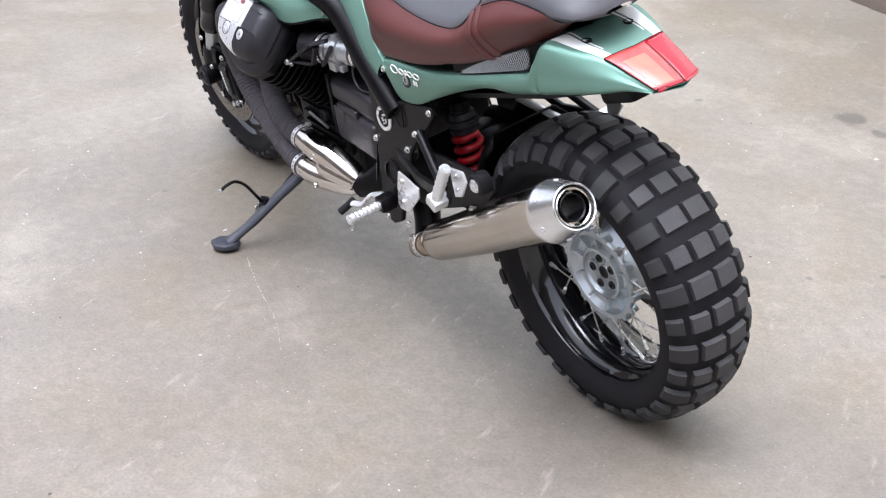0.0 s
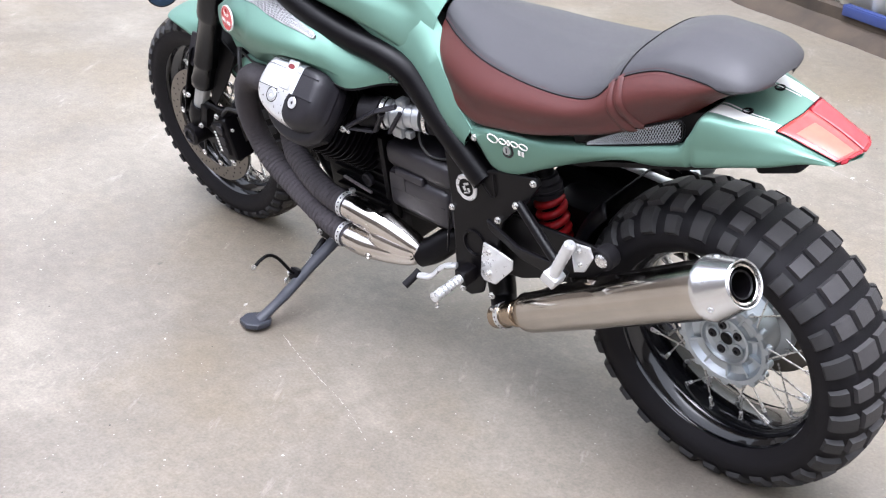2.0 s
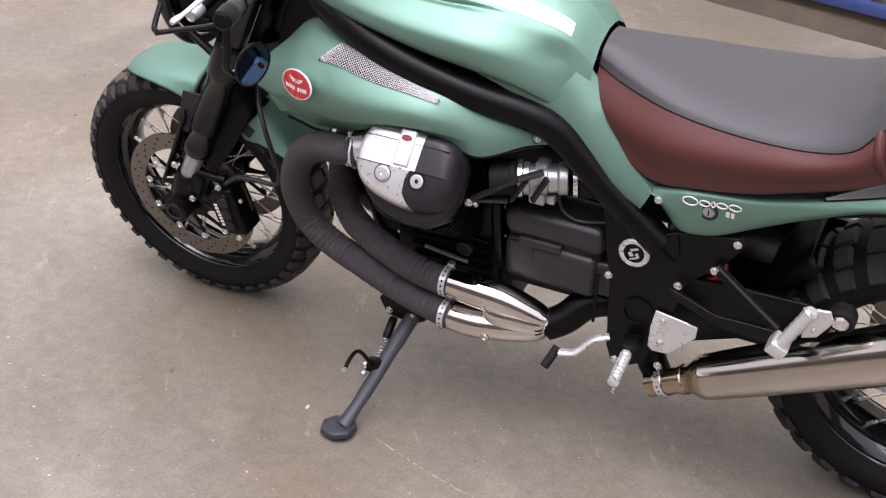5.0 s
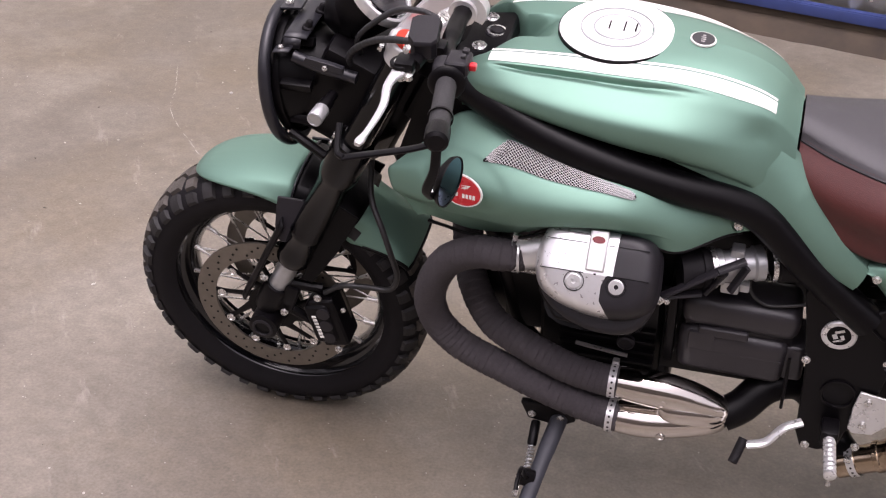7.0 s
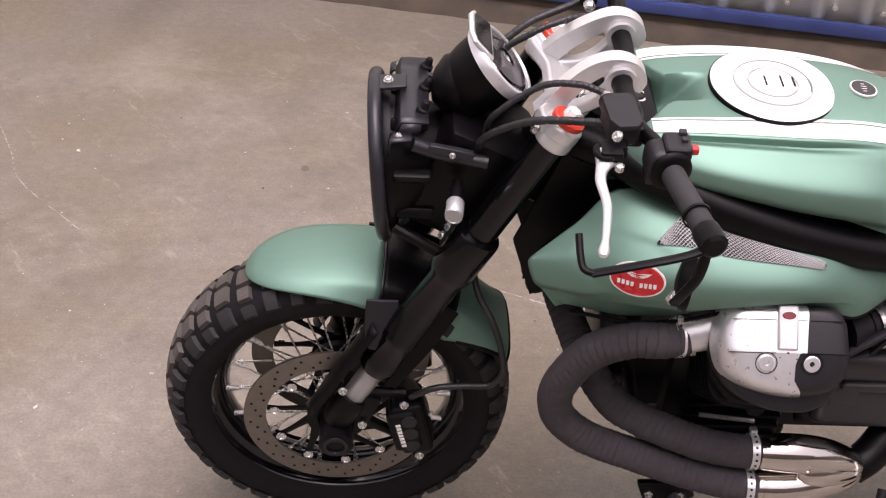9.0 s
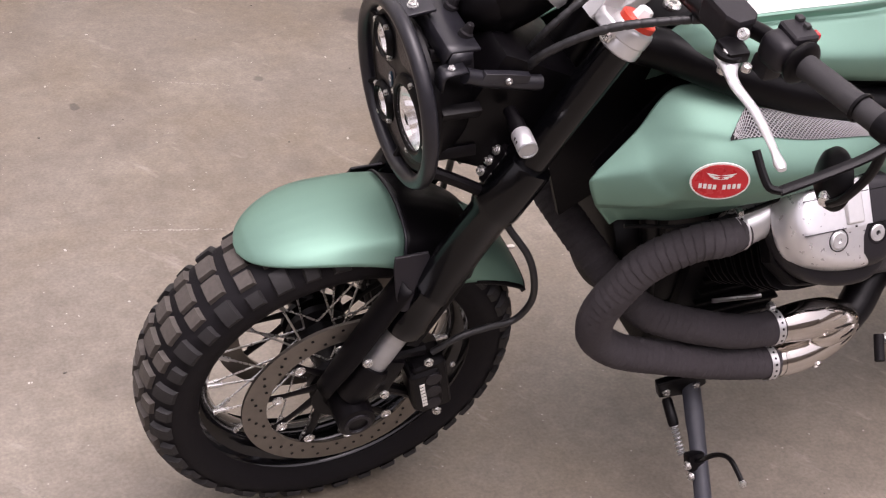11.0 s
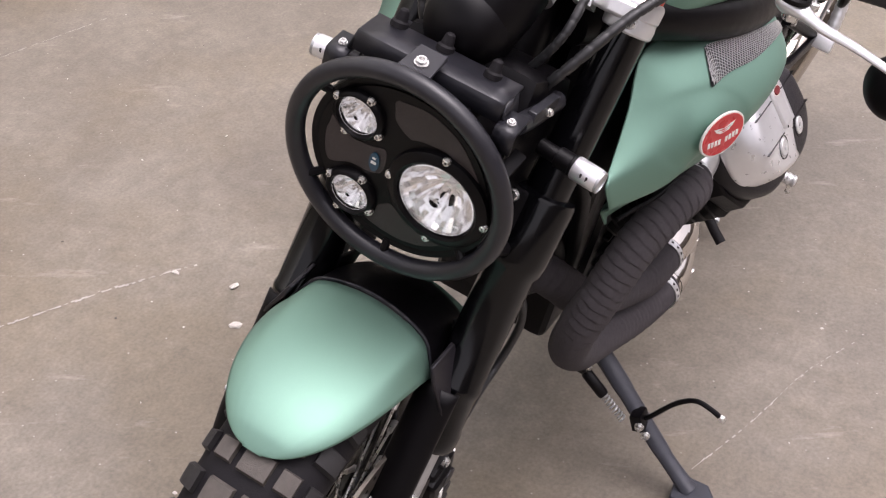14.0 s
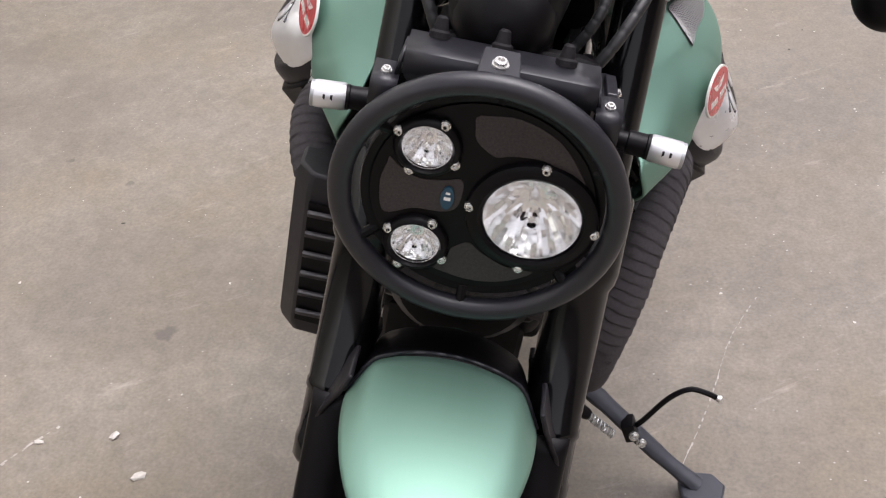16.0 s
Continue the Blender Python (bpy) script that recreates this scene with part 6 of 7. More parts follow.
def build_exhaust():
    ex = new("exhaust_system")
    ex.parent = bike
    ex["label"] = "heat-wrapped headers into a polished collector and steel silencer"
    wrapped(PIPE_A, .0268, "header_pipe", ex, 420)
    wrapped(PIPE_B, .0268, "header_pipe", ex, 480, seed=5)

    def band(p, d, r=.0305, w=.013):
        bm = bmesh.new()
        lathe(bm, np.array(p) - np.array(d) / np.linalg.norm(d) * w / 2, d, [(0, r - .001), (0, r), (w, r), (w, r - .001)], 36, cap=False)
        b = part("band_clamp", bm, M["alu"], ex, "perforated steel band clamp")
        x, y, dd = frame_of(d)
        bm = bmesh.new()
        for k in range(18):
            t = 2 * math.pi * k / 18
            q = np.array(p) + (r + .0002) * (math.cos(t) * x + math.sin(t) * y)
            nn = math.cos(t) * x + math.sin(t) * y
            lathe(bm, q, nn, [(0, .0022), (.0005, .0022), (.0005, .0002)], 7, cap=False)
        part("clamp_hole", bm, M["black"], b, "holes of the clamp")
        bm = bmesh.new()
        q = np.array(p) + (r + .004) * (y * .8 - x * .6)
        block(bm, q, (.012, .012, .010), None, .002)
        part("clamp_screw", bm, M["bolt"], b)

    band((.862, .2145, .3025), (1, -.04, .02))
    band((.865, .1968, .3712), (1, 0, .02))
    band((1.040, .2075, .6410), (1, .15, -.02))
    band((1.040, -.2065, .6360), (1, .0, -.2))
    # collector: two polished cones into one
    bm = bmesh.new()
    up = along([(.856, .197, .371), (.80, .195, .367), (.75, .186, .352), (.70, .174, .325), (.665, .166, .303)], 22)
    tube(bm, up, [.0285, .0300, .0312, .0320, .0326, .0330, .0332, .0333, .0333, .0332, .0331, .0330, .0328, .0325, .0321, .0316, .0310, .0302, .0292, .0278, .0255, .0200], 32)
    lo = along([(.852, .214, .302), (.80, .211, .300), (.75, .201, .300), (.70, .186, .301), (.668, .172, .302)], 22)
    tube(bm, lo, [.0285, .0298, .0305, .0310, .0312, .0312, .0310, .0308, .0306, .0304, .0302, .0300, .0297, .0293, .0289, .0284, .0278, .0271, .0262, .0250, .0232, .0190], 32)
    tube(bm, along([(.785, .206, .334), (.74, .196, .326), (.70, .183, .314), (.668, .169, .302)], 14), [.012, .022, .026, .028, .029, .029, .029, .029, .0288, .0285, .028, .027, .025, .020], 28)
    col = part("collector", bm, M["chrome"], ex, "polished two-into-one collector", angle=60)
    bm = bmesh.new()
    tube(bm, [(.845, .197, .370), (.832, .197, .369)], .0300, 28, caps=False)
    tube(bm, [(.842, .214, .302), (.829, .2135, .301)], .0300, 28, caps=False)
    part("collector_ring", bm, M["chrome"], col)
    for p, nn in (((.775, .2225, .362), (0, 1, .1)), ((.672, .1935, .312), (0, 1, .3)), ((.770, .2365, .292), (0, 1, -.3))):
        bm = bmesh.new()
        lathe(bm, p, nn, [(-.004, .0085), (.002, .0085), (.003, .006), (.0, .005), (.0, .001)], 16)
        part("weld_stud", bm, M["chrome"], col)
    # link pipe under the engine
    bm = bmesh.new()
    tube(bm, along([(.672, .166, .300), (.640, .150, .315), (.600, .120, .345), (.545, .100, .345), (.495, .105, .295), (.468, .125, .245), (.436, .158, .234)], 40), [.031] * 28 + [.031 - .0004 * i for i in range(12)], 20)
    part("link_pipe", bm, M["black"], ex, "black link pipe")
    # silencer
    A, Bp = np.array((.432, .160, .236)), np.array((-.172, .178, .597))
    d = (Bp - A) / np.linalg.norm(Bp - A)
    L = np.linalg.norm(Bp - A)
    band(A + d * .000, d, .0290, .014)
    bm = bmesh.new()
    lathe(bm, A, d, [(-.03, .027), (.006, .027), (.008, .0255), (.040, .0265), (.042, .0295), (.050, .0295), (.052, .0275), (.064, .0290), (.075, .036), (.088, .0425), (.10, .0443)], 40)
    part("silencer_neck", bm, M["bronze"], ex, "stepped bronze-tinted silencer neck", angle=30)
    bm = bmesh.new()
    end = L - .080
    lathe(bm, A, d, [(.098, .0430), (.100, .0445), (end * .5, .0500), (end, .0555), (end + .002, .054)], 48)
    body = part("silencer_body", bm, M["steel"], ex, "brushed bronze-tinted steel silencer", angle=30)
    bm = bmesh.new()
    lathe(bm, A + d * end, d, [(0, .0560), (.0015, .0590), (.011, .0597), (.013, .0590), (.070, .0445), (.0755, .0435), (.077, .0420), (.076, .0395), (.062, .0385)], 56, cap=False)
    tip = part("silencer_cone", bm, M["machined"], ex, "machined aluminium end cone", angle=30)
    bm = bmesh.new()
    lathe(bm, A + d * (end + .060), d, [(-.06, .0290), (.000, .0300), (.012, .0315), (.0135, .0335), (.012, .0355), (.004, .0375)], 40, cap=False)
    part("outlet_ring", bm, M["chrome"], ex, "bright outlet ring")
    bm = bmesh.new()
    lathe(bm, A + d * (end + .074), d, [(-.10, .0225), (-.006, .0225), (-.004, .0250), (-.005, .0262), (-.03, .0262)], 36, cap=False)
    lathe(bm, A + d * (end - .01), d, [(0, .030), (.001, .001)], 24)
    part("outlet_pipe", bm, M["powder"], ex, "dark outlet pipe")
    x, y, dd = frame_of(d)
    for k in range(6):
        t = 2 * math.pi * k / 6 + .3
        q = A + d * (end + .030) + (.0537) * (math.cos(t) * x + math.sin(t) * y)
        nn = math.cos(t) * x + math.sin(t) * y + d * .25
        bm = bmesh.new()
        lathe(bm, q, nn, [(-.003, .0055), (.0022, .005), (.0025, .003), (.0005, .0025), (.0005, .0003)], 12)
        part("cone_rivet", bm, M["alu"], tip)
    # hanger with rubber
    bm = bmesh.new()
    tube(bm, [A + d * .27 + np.array((0, 0, .046)), A + d * .30 + np.array((0, 0.01, .060)), A + d * .33 + np.array((0, 0, .046))], .007, 8)
    part("hanger_loop", bm, M["chrome"], ex)
    bm = bmesh.new()
    h = np.array((.133, .160, .522))
    lathe(bm, h, (0, 1, 0), [(0, .022), (.004, .024), (.026, .024), (.030, .020)], 24)
    part("hanger_rubber", bm, M["rubber"], ex, "black hanger rubber")
    bm = bmesh.new()
    lathe(bm, h + (0, .026, 0), (0, 1, 0), [(0, .0145), (.006, .0145), (.009, .011), (.009, .001)], 18)
    part("hanger_bolt", bm, M["bolt"], ex, "domed steel hanger bolt")


build_exhaust()


# ---- frame plates, pegs and levers ----
def foot_controls(s):
    fc = new("footrest_plate")
    fc.parent = bike
    fc["label"] = "black frame plate with footrests and heel guard"

    def at(x, z, lift=0.0):
        return (x, s * (.150 + max(0, (.604 - z)) * .115 + lift), z)
    bm = bmesh.new()
    outl = [(.563, .618), (.535, .600), (.515, .572), (.480, .566), (.440, .590), (.350, .606), (.322, .612), (.312, .596), (.345, .548), (.392, .505), (.412, .478), (.418, .440), (.425, .395), (.440, .352), (.462, .325), (.470, .292), (.500, .275), (.532, .278), (.543, .310), (.548, .450), (.560, .540), (.570, .600)]
    plate(bm, [at(x, z, -.012) for x, z in outl], .012, (0, s, .1))
    part("side_plate", bm, M["powder"], fc, bevel=.003)
    bm = bmesh.new()
    tube(bm, along([at(.50, .58, .003), at(.455, .552, .004), at(.435, .535, .004), at(.425, .545, .004), at(.43, .585, .003)], 24), .0018, 6)
    part("plate_crease", bm, M["powder"], fc)
    for x, z in ((.547, .604), (.326, .600), (.420, .486), (.523, .286), (.440, .300), (.549, .47)):
        bolt(fc, at(x, z, .001), (0, s, .1))
    # round emblem
    bm = bmesh.new()
    p = np.array(at(.505, .531, 0))
    lathe(bm, p, (0, s, .1), [(-.002, .029), (.003, .029), (.005, .0265), (.0035, .0215), (.0035, .0195)], 32, cap=False)
    em = part("emblem", bm, M["alu"], fc, "round silver emblem with dark centre")
    bm = bmesh.new()
    lathe(bm, p, (0, s, .1), [(-.002, .0205), (.0015, .0205), (.002, .0005)], 28)
    part("emblem_centre", bm, M["black"], em)
    bm = bmesh.new()
    for k, (dx, dz, w, h) in enumerate(((0, .008, .016, .005), (.006, -.004, .008, .010), (-.006, -.004, .006, .009), (0, -.012, .018, .004))):
        block(bm, p + (dx, .0022 * s, dz), (w, .002, h), Matrix.Rotation(radians(25), 4, "Y"), .0008)
    part("emblem_relief", bm, M["alu"], em)
    # swingarm pivot cap
    bm = bmesh.new()
    lathe(bm, at(.487, .408, -.004), (0, s, .1), [(0, .030), (.008, .030), (.009, .026), (.004, .025), (.004, .001)], 28)
    part("pivot_cap", bm, M["powder"], fc)
    # heel guard
    bm = bmesh.new()
    g = [(.452, .428), (.400, .420), (.373, .414), (.374, .392), (.420, .340), (.452, .338), (.461, .347), (.459, .392)]
    plate(bm, [at(x, z, .006) for x, z in g], .005, (0, s, .1))
    hg = part("heel_guard", bm, M["alu"], fc, "bright aluminium heel guard", bevel=.0015)
    for x, z in ((.436, .410), (.438, .360)):
        bolt(hg, at(x, z, .011), (0, s, .1))
    # rider's peg
    a, b = np.array((.490, .195 * s, .345)), np.array((.484, .308 * s, .349))
    bm = bmesh.new()
    n = 34
    pts = [a + (b - a) * (.22 + .78 * i / n) for i in range(n + 1)]
    tube(bm, pts, [.0095 + (.0016 if i % 4 < 2 else 0) for i in range(n)] + [.006], 12)
    peg = part("foot_peg", bm, M["alu"], fc, "ribbed aluminium foot peg")
    bm = bmesh.new()
    block(bm, a + (b - a) * .08, (.030, .040, .034), None, .005)
    part("peg_hinge", bm, M["powder"], peg)
    bm = bmesh.new()
    lathe(bm, b + np.array((0, -.010 * s, -.008)), (0, .2 * s, -1), [(0, .0035), (.014, .0035), (.017, .005), (.021, .004)], 8)
    part("peg_feeler", bm, M["bolt"], peg)
    # gear / brake lever
    bm = bmesh.new()
    tube(bm, along([(.535, .186 * s, .338), (.565, .200 * s, .330), (.590, .214 * s, .303), (.622, .222 * s, .296)], 14), [.0075] * 14, 10, squash=(1.2, .7))
    lv = part("gear_lever", bm, M["alu"], fc, "bright forged foot lever")
    bm = bmesh.new()
    tube(bm, [(.628, .213 * s, .300), (.634, .230 * s, .288), (.641, .250 * s, .276)], .0088, 12)
    part("lever_rubber", bm, M["rubber"], lv, "black lever rubber")
    bm = bmesh.new()
    tube(bm, [(.574, .172 * s, .35), (.574, .150 * s, .45)], .0030, 8)
    part("link_rod", bm, M["powder"], lv)
    # passenger hanger: round upper arm and flat lower arm
    bm = bmesh.new()
    tube(bm, along([(.355, .166 * s, .552), (.300, .182 * s, .520), (.232, .202 * s, .482)], 10), .0105, 12)
    part("upper_arm", bm, M["powder"], fc)
    bm = bmesh.new()
    plate(bm, [(.428, .180 * s, .498), (.420, .182 * s, .478), (.33, .190 * s, .448), (.21, .203 * s, .452), (.20, .203 * s, .476), (.235, .203 * s, .486), (.34, .190 * s, .472)], .010, (0, s, 0))
    part("lower_arm", bm, M["powder"], fc, bevel=.002)
    bolt(fc, (.355, .176 * s, .552), (0, s, .1))
    bm = bmesh.new()
    plate(bm, [(.41, .125 * s, .485), (.20, .125 * s, .492), (.155, .125 * s, .470), (.20, .125 * s, .420), (.30, .125 * s, .375), (.40, .125 * s, .330), (.47, .125 * s, .320), (.48, .125 * s, .40)], .008, (0, s, 0))
    part("inner_bracket", bm, M["powder"], fc, bevel=.002)
    # folded passenger peg
    bm = bmesh.new()
    a, b = np.array((.222, .232 * s, .470)), np.array((.176, .222 * s, .563))
    pts = [a + (b - a) * i / 20 for i in range(21)]
    tube(bm, pts, [.011 + (.0012 if i % 3 else 0) for i in range(20)] + [.009], 12)
    pp = part("passenger_peg", bm, M["alu"], fc, "folded aluminium passenger peg")
    bm = bmesh.new()
    block(bm, (.222, .225 * s, .470), (.034, .040, .026), Matrix.Rotation(radians(-28), 4, "Y"), .005)
    part("peg_hinge", bm, M["alu"], pp)
    bm = bmesh.new()
    plate(bm, [(.195, .198 * s, .545), (.150, .198 * s, .552), (.142, .198 * s, .530), (.165, .198 * s, .490), (.190, .198 * s, .480)], .006, (0, s, 0))
    part("peg_guard", bm, M["alu"], fc, "bright aluminium guard plate", bevel=.0015)
    for p in ((.172, .205 * s, .537), (.172, .205 * s, .505)):
        bolt(fc, p, (0, s, 0), True)


foot_controls(1)
foot_controls(-1)


def rear_end():
    sw = new("swingarm")
    sw.parent = bike
    sw["label"] = "black single-sided swingarm with shaft drive"
    bm = bmesh.new()
    tube(bm, along([(.49, -.10, .41), (.36, -.125, .40), (.18, -.145, .36), (.0, -.150, .32)], 20), .048, 18, squash=(.8, 1.0))
    block(bm, (.47, 0, .41), (.07, .20, .07), None, .02)
    block(bm, (.36, -.05, .41), (.16, .09, .07), None, .02)
    part("arm", bm, M["powder"], sw)
    bm = bmesh.new()
    tube(bm, along([(.46, .08, .40), (.38, .07, .38), (.33, .03, .37)], 10), .022, 14)
    part("cross_brace", bm, M["powder"], sw)
    bm = bmesh.new()
    block(bm, (.345, -.02, .345), (.17, .20, .07), None, .02, 3)
    part("arm_casting", bm, M["powder"], sw, "black swingarm casting ahead of the wheel")
    sh = new("rear_shock")
    sh.parent = bike
    sh["label"] = "rear shock absorber with a red coil spring"
    base, top = np.array((.388, .022, .345)), np.array((.425, .018, .540))
    d = (top - base) / np.linalg.norm(top - base)
    x, y, _ = frame_of(d)
    bm = bmesh.new()
    L = np.linalg.norm(top - base)
    pts = []
    for i in range(180):
        t = 2 * math.pi * 4.6 * i / 180
        pts.append(base + d * (.012 + (L - .085) * i / 180) + .027 * (math.cos(t) * x + math.sin(t) * y))
    tube(bm, pts, .0088, 10)
    part("spring", bm, M["spring"], sh, "red coil spring", angle=80)
    bm = bmesh.new()
    lathe(bm, base, d, [(0, .022), (L, .022)], 20)
    part("damper", bm, M["black"], sh)
    bm = bmesh.new()
    lathe(bm, base + d * (L - .070), d, [(0, .031), (.004, .034), (.012, .034), (.014, .031), (.018, .031), (.020, .034), (.030, .034), (.033, .029), (.046, .029), (.048, .022), (.068, .020)], 28)
    part("spring_collar", bm, M["gear"], sh, "dark grey metal spring collar")
    # added black sheet that stands for the dark space ahead of the tyre
    bm = bmesh.new()
    rows = []
    for a in np.linspace(radians(6), radians(46), 16):
        r = .352
        rows.append([(RW[0] + (r + .0 if abs(y) < .08 else r - .03) * math.cos(a), y, RW[2] + (r if abs(y) < .08 else r - .03) * math.sin(a)) for y in (-.10, -.079, -.04, 0, .04, .079, .10)])
    grid_mesh(bm, rows)
    part("dark_space_sheet", bm, M["black"], sw, "black sheet added for the dark space ahead of the rear tyre", angle=60, solid=0.004)


rear_end()


def side_stand():
    st = new("side_stand")
    st.parent = bike
    st["label"] = "blue-black steel side stand folded out, with wire tang"
    piv, foot = np.array((.958, .165, .232)), np.array((1.012, .400, .101))
    bm = bmesh.new()
    pts = along([piv, piv + (foot - piv) * .35, piv + (foot - piv) * .7 + np.array((0, 0, -.004)), foot], 16)
    tube(bm, pts, [.0165] * 5 + [.0150] * 6 + [.0135, .0135, .0140, .015, .016], 12, squash=(1.0, .8))
    part("leg", bm, M["stand"], st)
    bm = bmesh.new()
    g = lambda x, y, h=0.0: (x, y, y * math.tan(radians(12.5)) + h)
    pad = [g(.985, .392), g(1.00, .375), g(1.040, .380), g(1.055, .405), g(1.045, .435), g(1.012, .442), g(.988, .425)]
    plate(bm, [np.array(p) + (0, 0, .002) for p in pad], .014, (0, -.2164, .9763))
    part("foot_pad", bm, M["stand"], st, bevel=.003)
    bm = bmesh.new()
    plate(bm, [(1.035, .165, .255), (.945, .165, .262), (.930, .165, .225), (.960, .165, .205), (1.020, .165, .215)], .014, (0, 1, 0))
    part("pivot_bracket", bm, M["powder"], st, bevel=.003)
    for p in ((1.012, .180, .230), (.958, .183, .232)):
        bolt(st, p, (0, 1, 0))
    # wire tang to swing it out by foot
    b0 = piv + (foot - piv) * .50
    bm = bmesh.new()
    tube(bm, along([b0 + np.array((.010, .0, .006)), b0 + np.array((.014, .012, .020)), (1.000, .320, .238), (.998, .345, .262), (.998, .370, .262), (.997, .388, .256)], 20), .0042, 8)
    part("tang", bm, M["black"], st, "bent black wire tang")
    bm = bmesh.new()
    lathe(bm, (.997, .386, .2565), (0, 1, -.25), [(0, .0042), (.006, .0058), (.010, .003)], 10)
    part("tang_tip", bm, M["bolt"], st)
    bm = bmesh.new()
    block(bm, b0 + np.array((.012, 0, .004)), (.030, .020, .030), Matrix.Rotation(radians(30), 4, "X"), .004)
    part("tang_clamp", bm, M["powder"], st)
    bolt(st, b0 + np.array((.028, .006, .004)), (1, .2, 0))
    bolt(st, b0 + np.array((.026, .020, -.008)), (1, .2, 0))
    # return spring
    bm = bmesh.new()
    a, b = np.array((1.004, .185, .205)), np.array((1.004, .262, .158))
    pts = []
    x, y, d = frame_of(b - a)
    for i in range(120):
        t = 2 * math.pi * 14 * i / 120
        pts.append(a + (b - a) * i / 120 + .0055 * (math.cos(t) * x + math.sin(t) * y))
    tube(bm, pts, .0016, 6)
    part("return_spring", bm, M["cast"], st, "steel return spring")
    bm = bmesh.new()
    lathe(bm, a - (b - a) * .10, b - a, [(0, .0070), (.004, .0092), (.044, .0092), (.048, .0078), (.0485, .0060)], 16)
    part("spring_sleeve", bm, M["powder"], st, "black sleeve over the return spring")


side_stand()

# ---- headlamp ----
def build_headlamp():
    hl = new("headlamp")
    hl.parent = bike
    hl["label"] = "round black headlamp with three lenses inside a tube guard ring"
    c = np.array((1.487, -.006, .803))
    tilt = radians(-6)
    fwd = np.array((math.cos(tilt), 0, math.sin(tilt)))
    up = np.array((-math.sin(tilt), 0, math.cos(tilt)))
    lat = np.array((0, 1.0, 0))

    def at(y, z, f=0.0):
        return c + lat * y + up * z + fwd * f
    # housing behind
    bm = bmesh.new()
    lathe(bm, at(0, 0, -.092), fwd, [(0, .0005), (.0005, .05), (.004, .070), (.030, .083), (.060, .096), (.080, .102), (.088, .103)], 48, cap=False)
    part("housing", bm, M["black"], hl)
    for k in range(8):
        t = 2 * math.pi * k / 8 + .3
        bm = bmesh.new()
        q = at(.098 * math.cos(t), .098 * math.sin(t), -.042)
        block(bm, q, (.055, .016, .016), Matrix.Rotation(-t, 4, "X"), .003)
        part("housing_rib", bm, M["powder"], hl)
    # face plate with openings for the lamps
    bm = bmesh.new()
    lathe(bm, at(0, 0, -.004), fwd, [(-.010, .1085), (.004, .1095), (.007, .1085), (.007, .1035), (.005, .0995)], 64, cap=False)
    lamps = ((.047, -.008, .050), (-.055, .047, .0265), (-.051, -.060, .0265))
    ring_r, ring_n = list(np.linspace(.0005, .100, 46)), 120
    cells = [[bm.verts.new(at(r * math.cos(t), r * math.sin(t), .003)) for t in np.linspace(0, 2 * math.pi, ring_n, endpoint=False)] for r in ring_r]
    for i in range(45):
        for j in range(ring_n):
            r, t = (ring_r[i] + ring_r[i + 1]) / 2, 2 * math.pi * (j + .5) / ring_n
            if all((r * math.cos(t) - y) ** 2 + (r * math.sin(t) - z) ** 2 > q * q for y, z, q in lamps):
                bm.faces.new((cells[i][j], cells[i + 1][j], cells[i + 1][(j + 1) % ring_n], cells[i][(j + 1) % ring_n]))
    part("face_plate", bm, M["black"], hl)
    # carbon insets between the lamps
    for y0, z0, pts in ((0, 0, [(-.016, .090), (.020, .094), (.058, .078), (.084, .046), (.086, .036), (.070, .046), (.046, .056), (.018, .054), (.004, .050), (-.014, .062), (-.018, .076)]),
                        (0, 0, [(-.090, .020), (-.088, .028), (-.078, .020), (-.060, .011), (-.036, .014), (-.022, .018), (-.018, .006), (-.021, -.014), (-.034, -.022), (-.060, -.024), (-.080, -.034), (-.090, -.030), (-.094, .0)]),
                        (0, 0, [(-.018, -.062), (-.004, -.052), (.012, -.062), (.036, -.072), (.060, -.070), (.056, -.078), (.036, -.090), (.010, -.096), (-.016, -.094), (-.034, -.088), (-.022, -.076)])):
        bm = bmesh.new()
        plate(bm, [at(q[0] * .97, q[1] * .97, .0028) for q in along(pts + pts[:2], (len(pts) + 1) * 4 + 1)[:len(pts) * 4]], .001, fwd)
        part("carbon_inset", bm, M["carbon"], hl, "dark carbon weave inset", bevel=.0003)
    # guard ring on three tabs
    bm = bmesh.new()
    n = 72
    ring = [at(.1235 * math.cos(t) - .003, .1235 * math.sin(t) - .002, .007) for t in np.linspace(0, 2 * math.pi, n, endpoint=False)]
    rows = []
    for i, p in enumerate(ring):
        t = 2 * math.pi * i / n
        o = lat * math.cos(t) + up * math.sin(t)
        rows.append([p + .0107 * (math.cos(a) * o + math.sin(a) * fwd) for a in np.linspace(0, 2 * math.pi, 16, endpoint=False)])
    grid_mesh(bm, rows, close_u=True, close_v=True)
    part("guard_ring", bm, M["satin"], hl, "thick satin black tube guard ring", angle=80)
    for t in (.5, 1.57, 2.6, 3.7, 4.71, 5.6):
        bm = bmesh.new()
        o = lat * math.cos(t) + up * math.sin(t)
        tube(bm, [at(0, 0, .0) + o * .104, at(0, 0, .008) + o * .120], .005, 8)
        part("ring_tab", bm, M["black"], hl)

    def lamp(y, z, r, name):
        lp = new(name)
        lp.parent = bike
        lp["label"] = "clear lens lamp with a chrome reflector in a black bezel"
        p = at(y, z, .003)
        bm = bmesh.new()
        lathe(bm, p, fwd, [(0, r * 1.36), (.005, r * 1.33), (.008, r * 1.22), (.009, r * 1.10), (.007, r * 1.03), (.002, r * 1.0)], 44, cap=False)
        part("bezel", bm, M["black"], lp)
        bm = bmesh.new()
        seg = 44
        rows = []
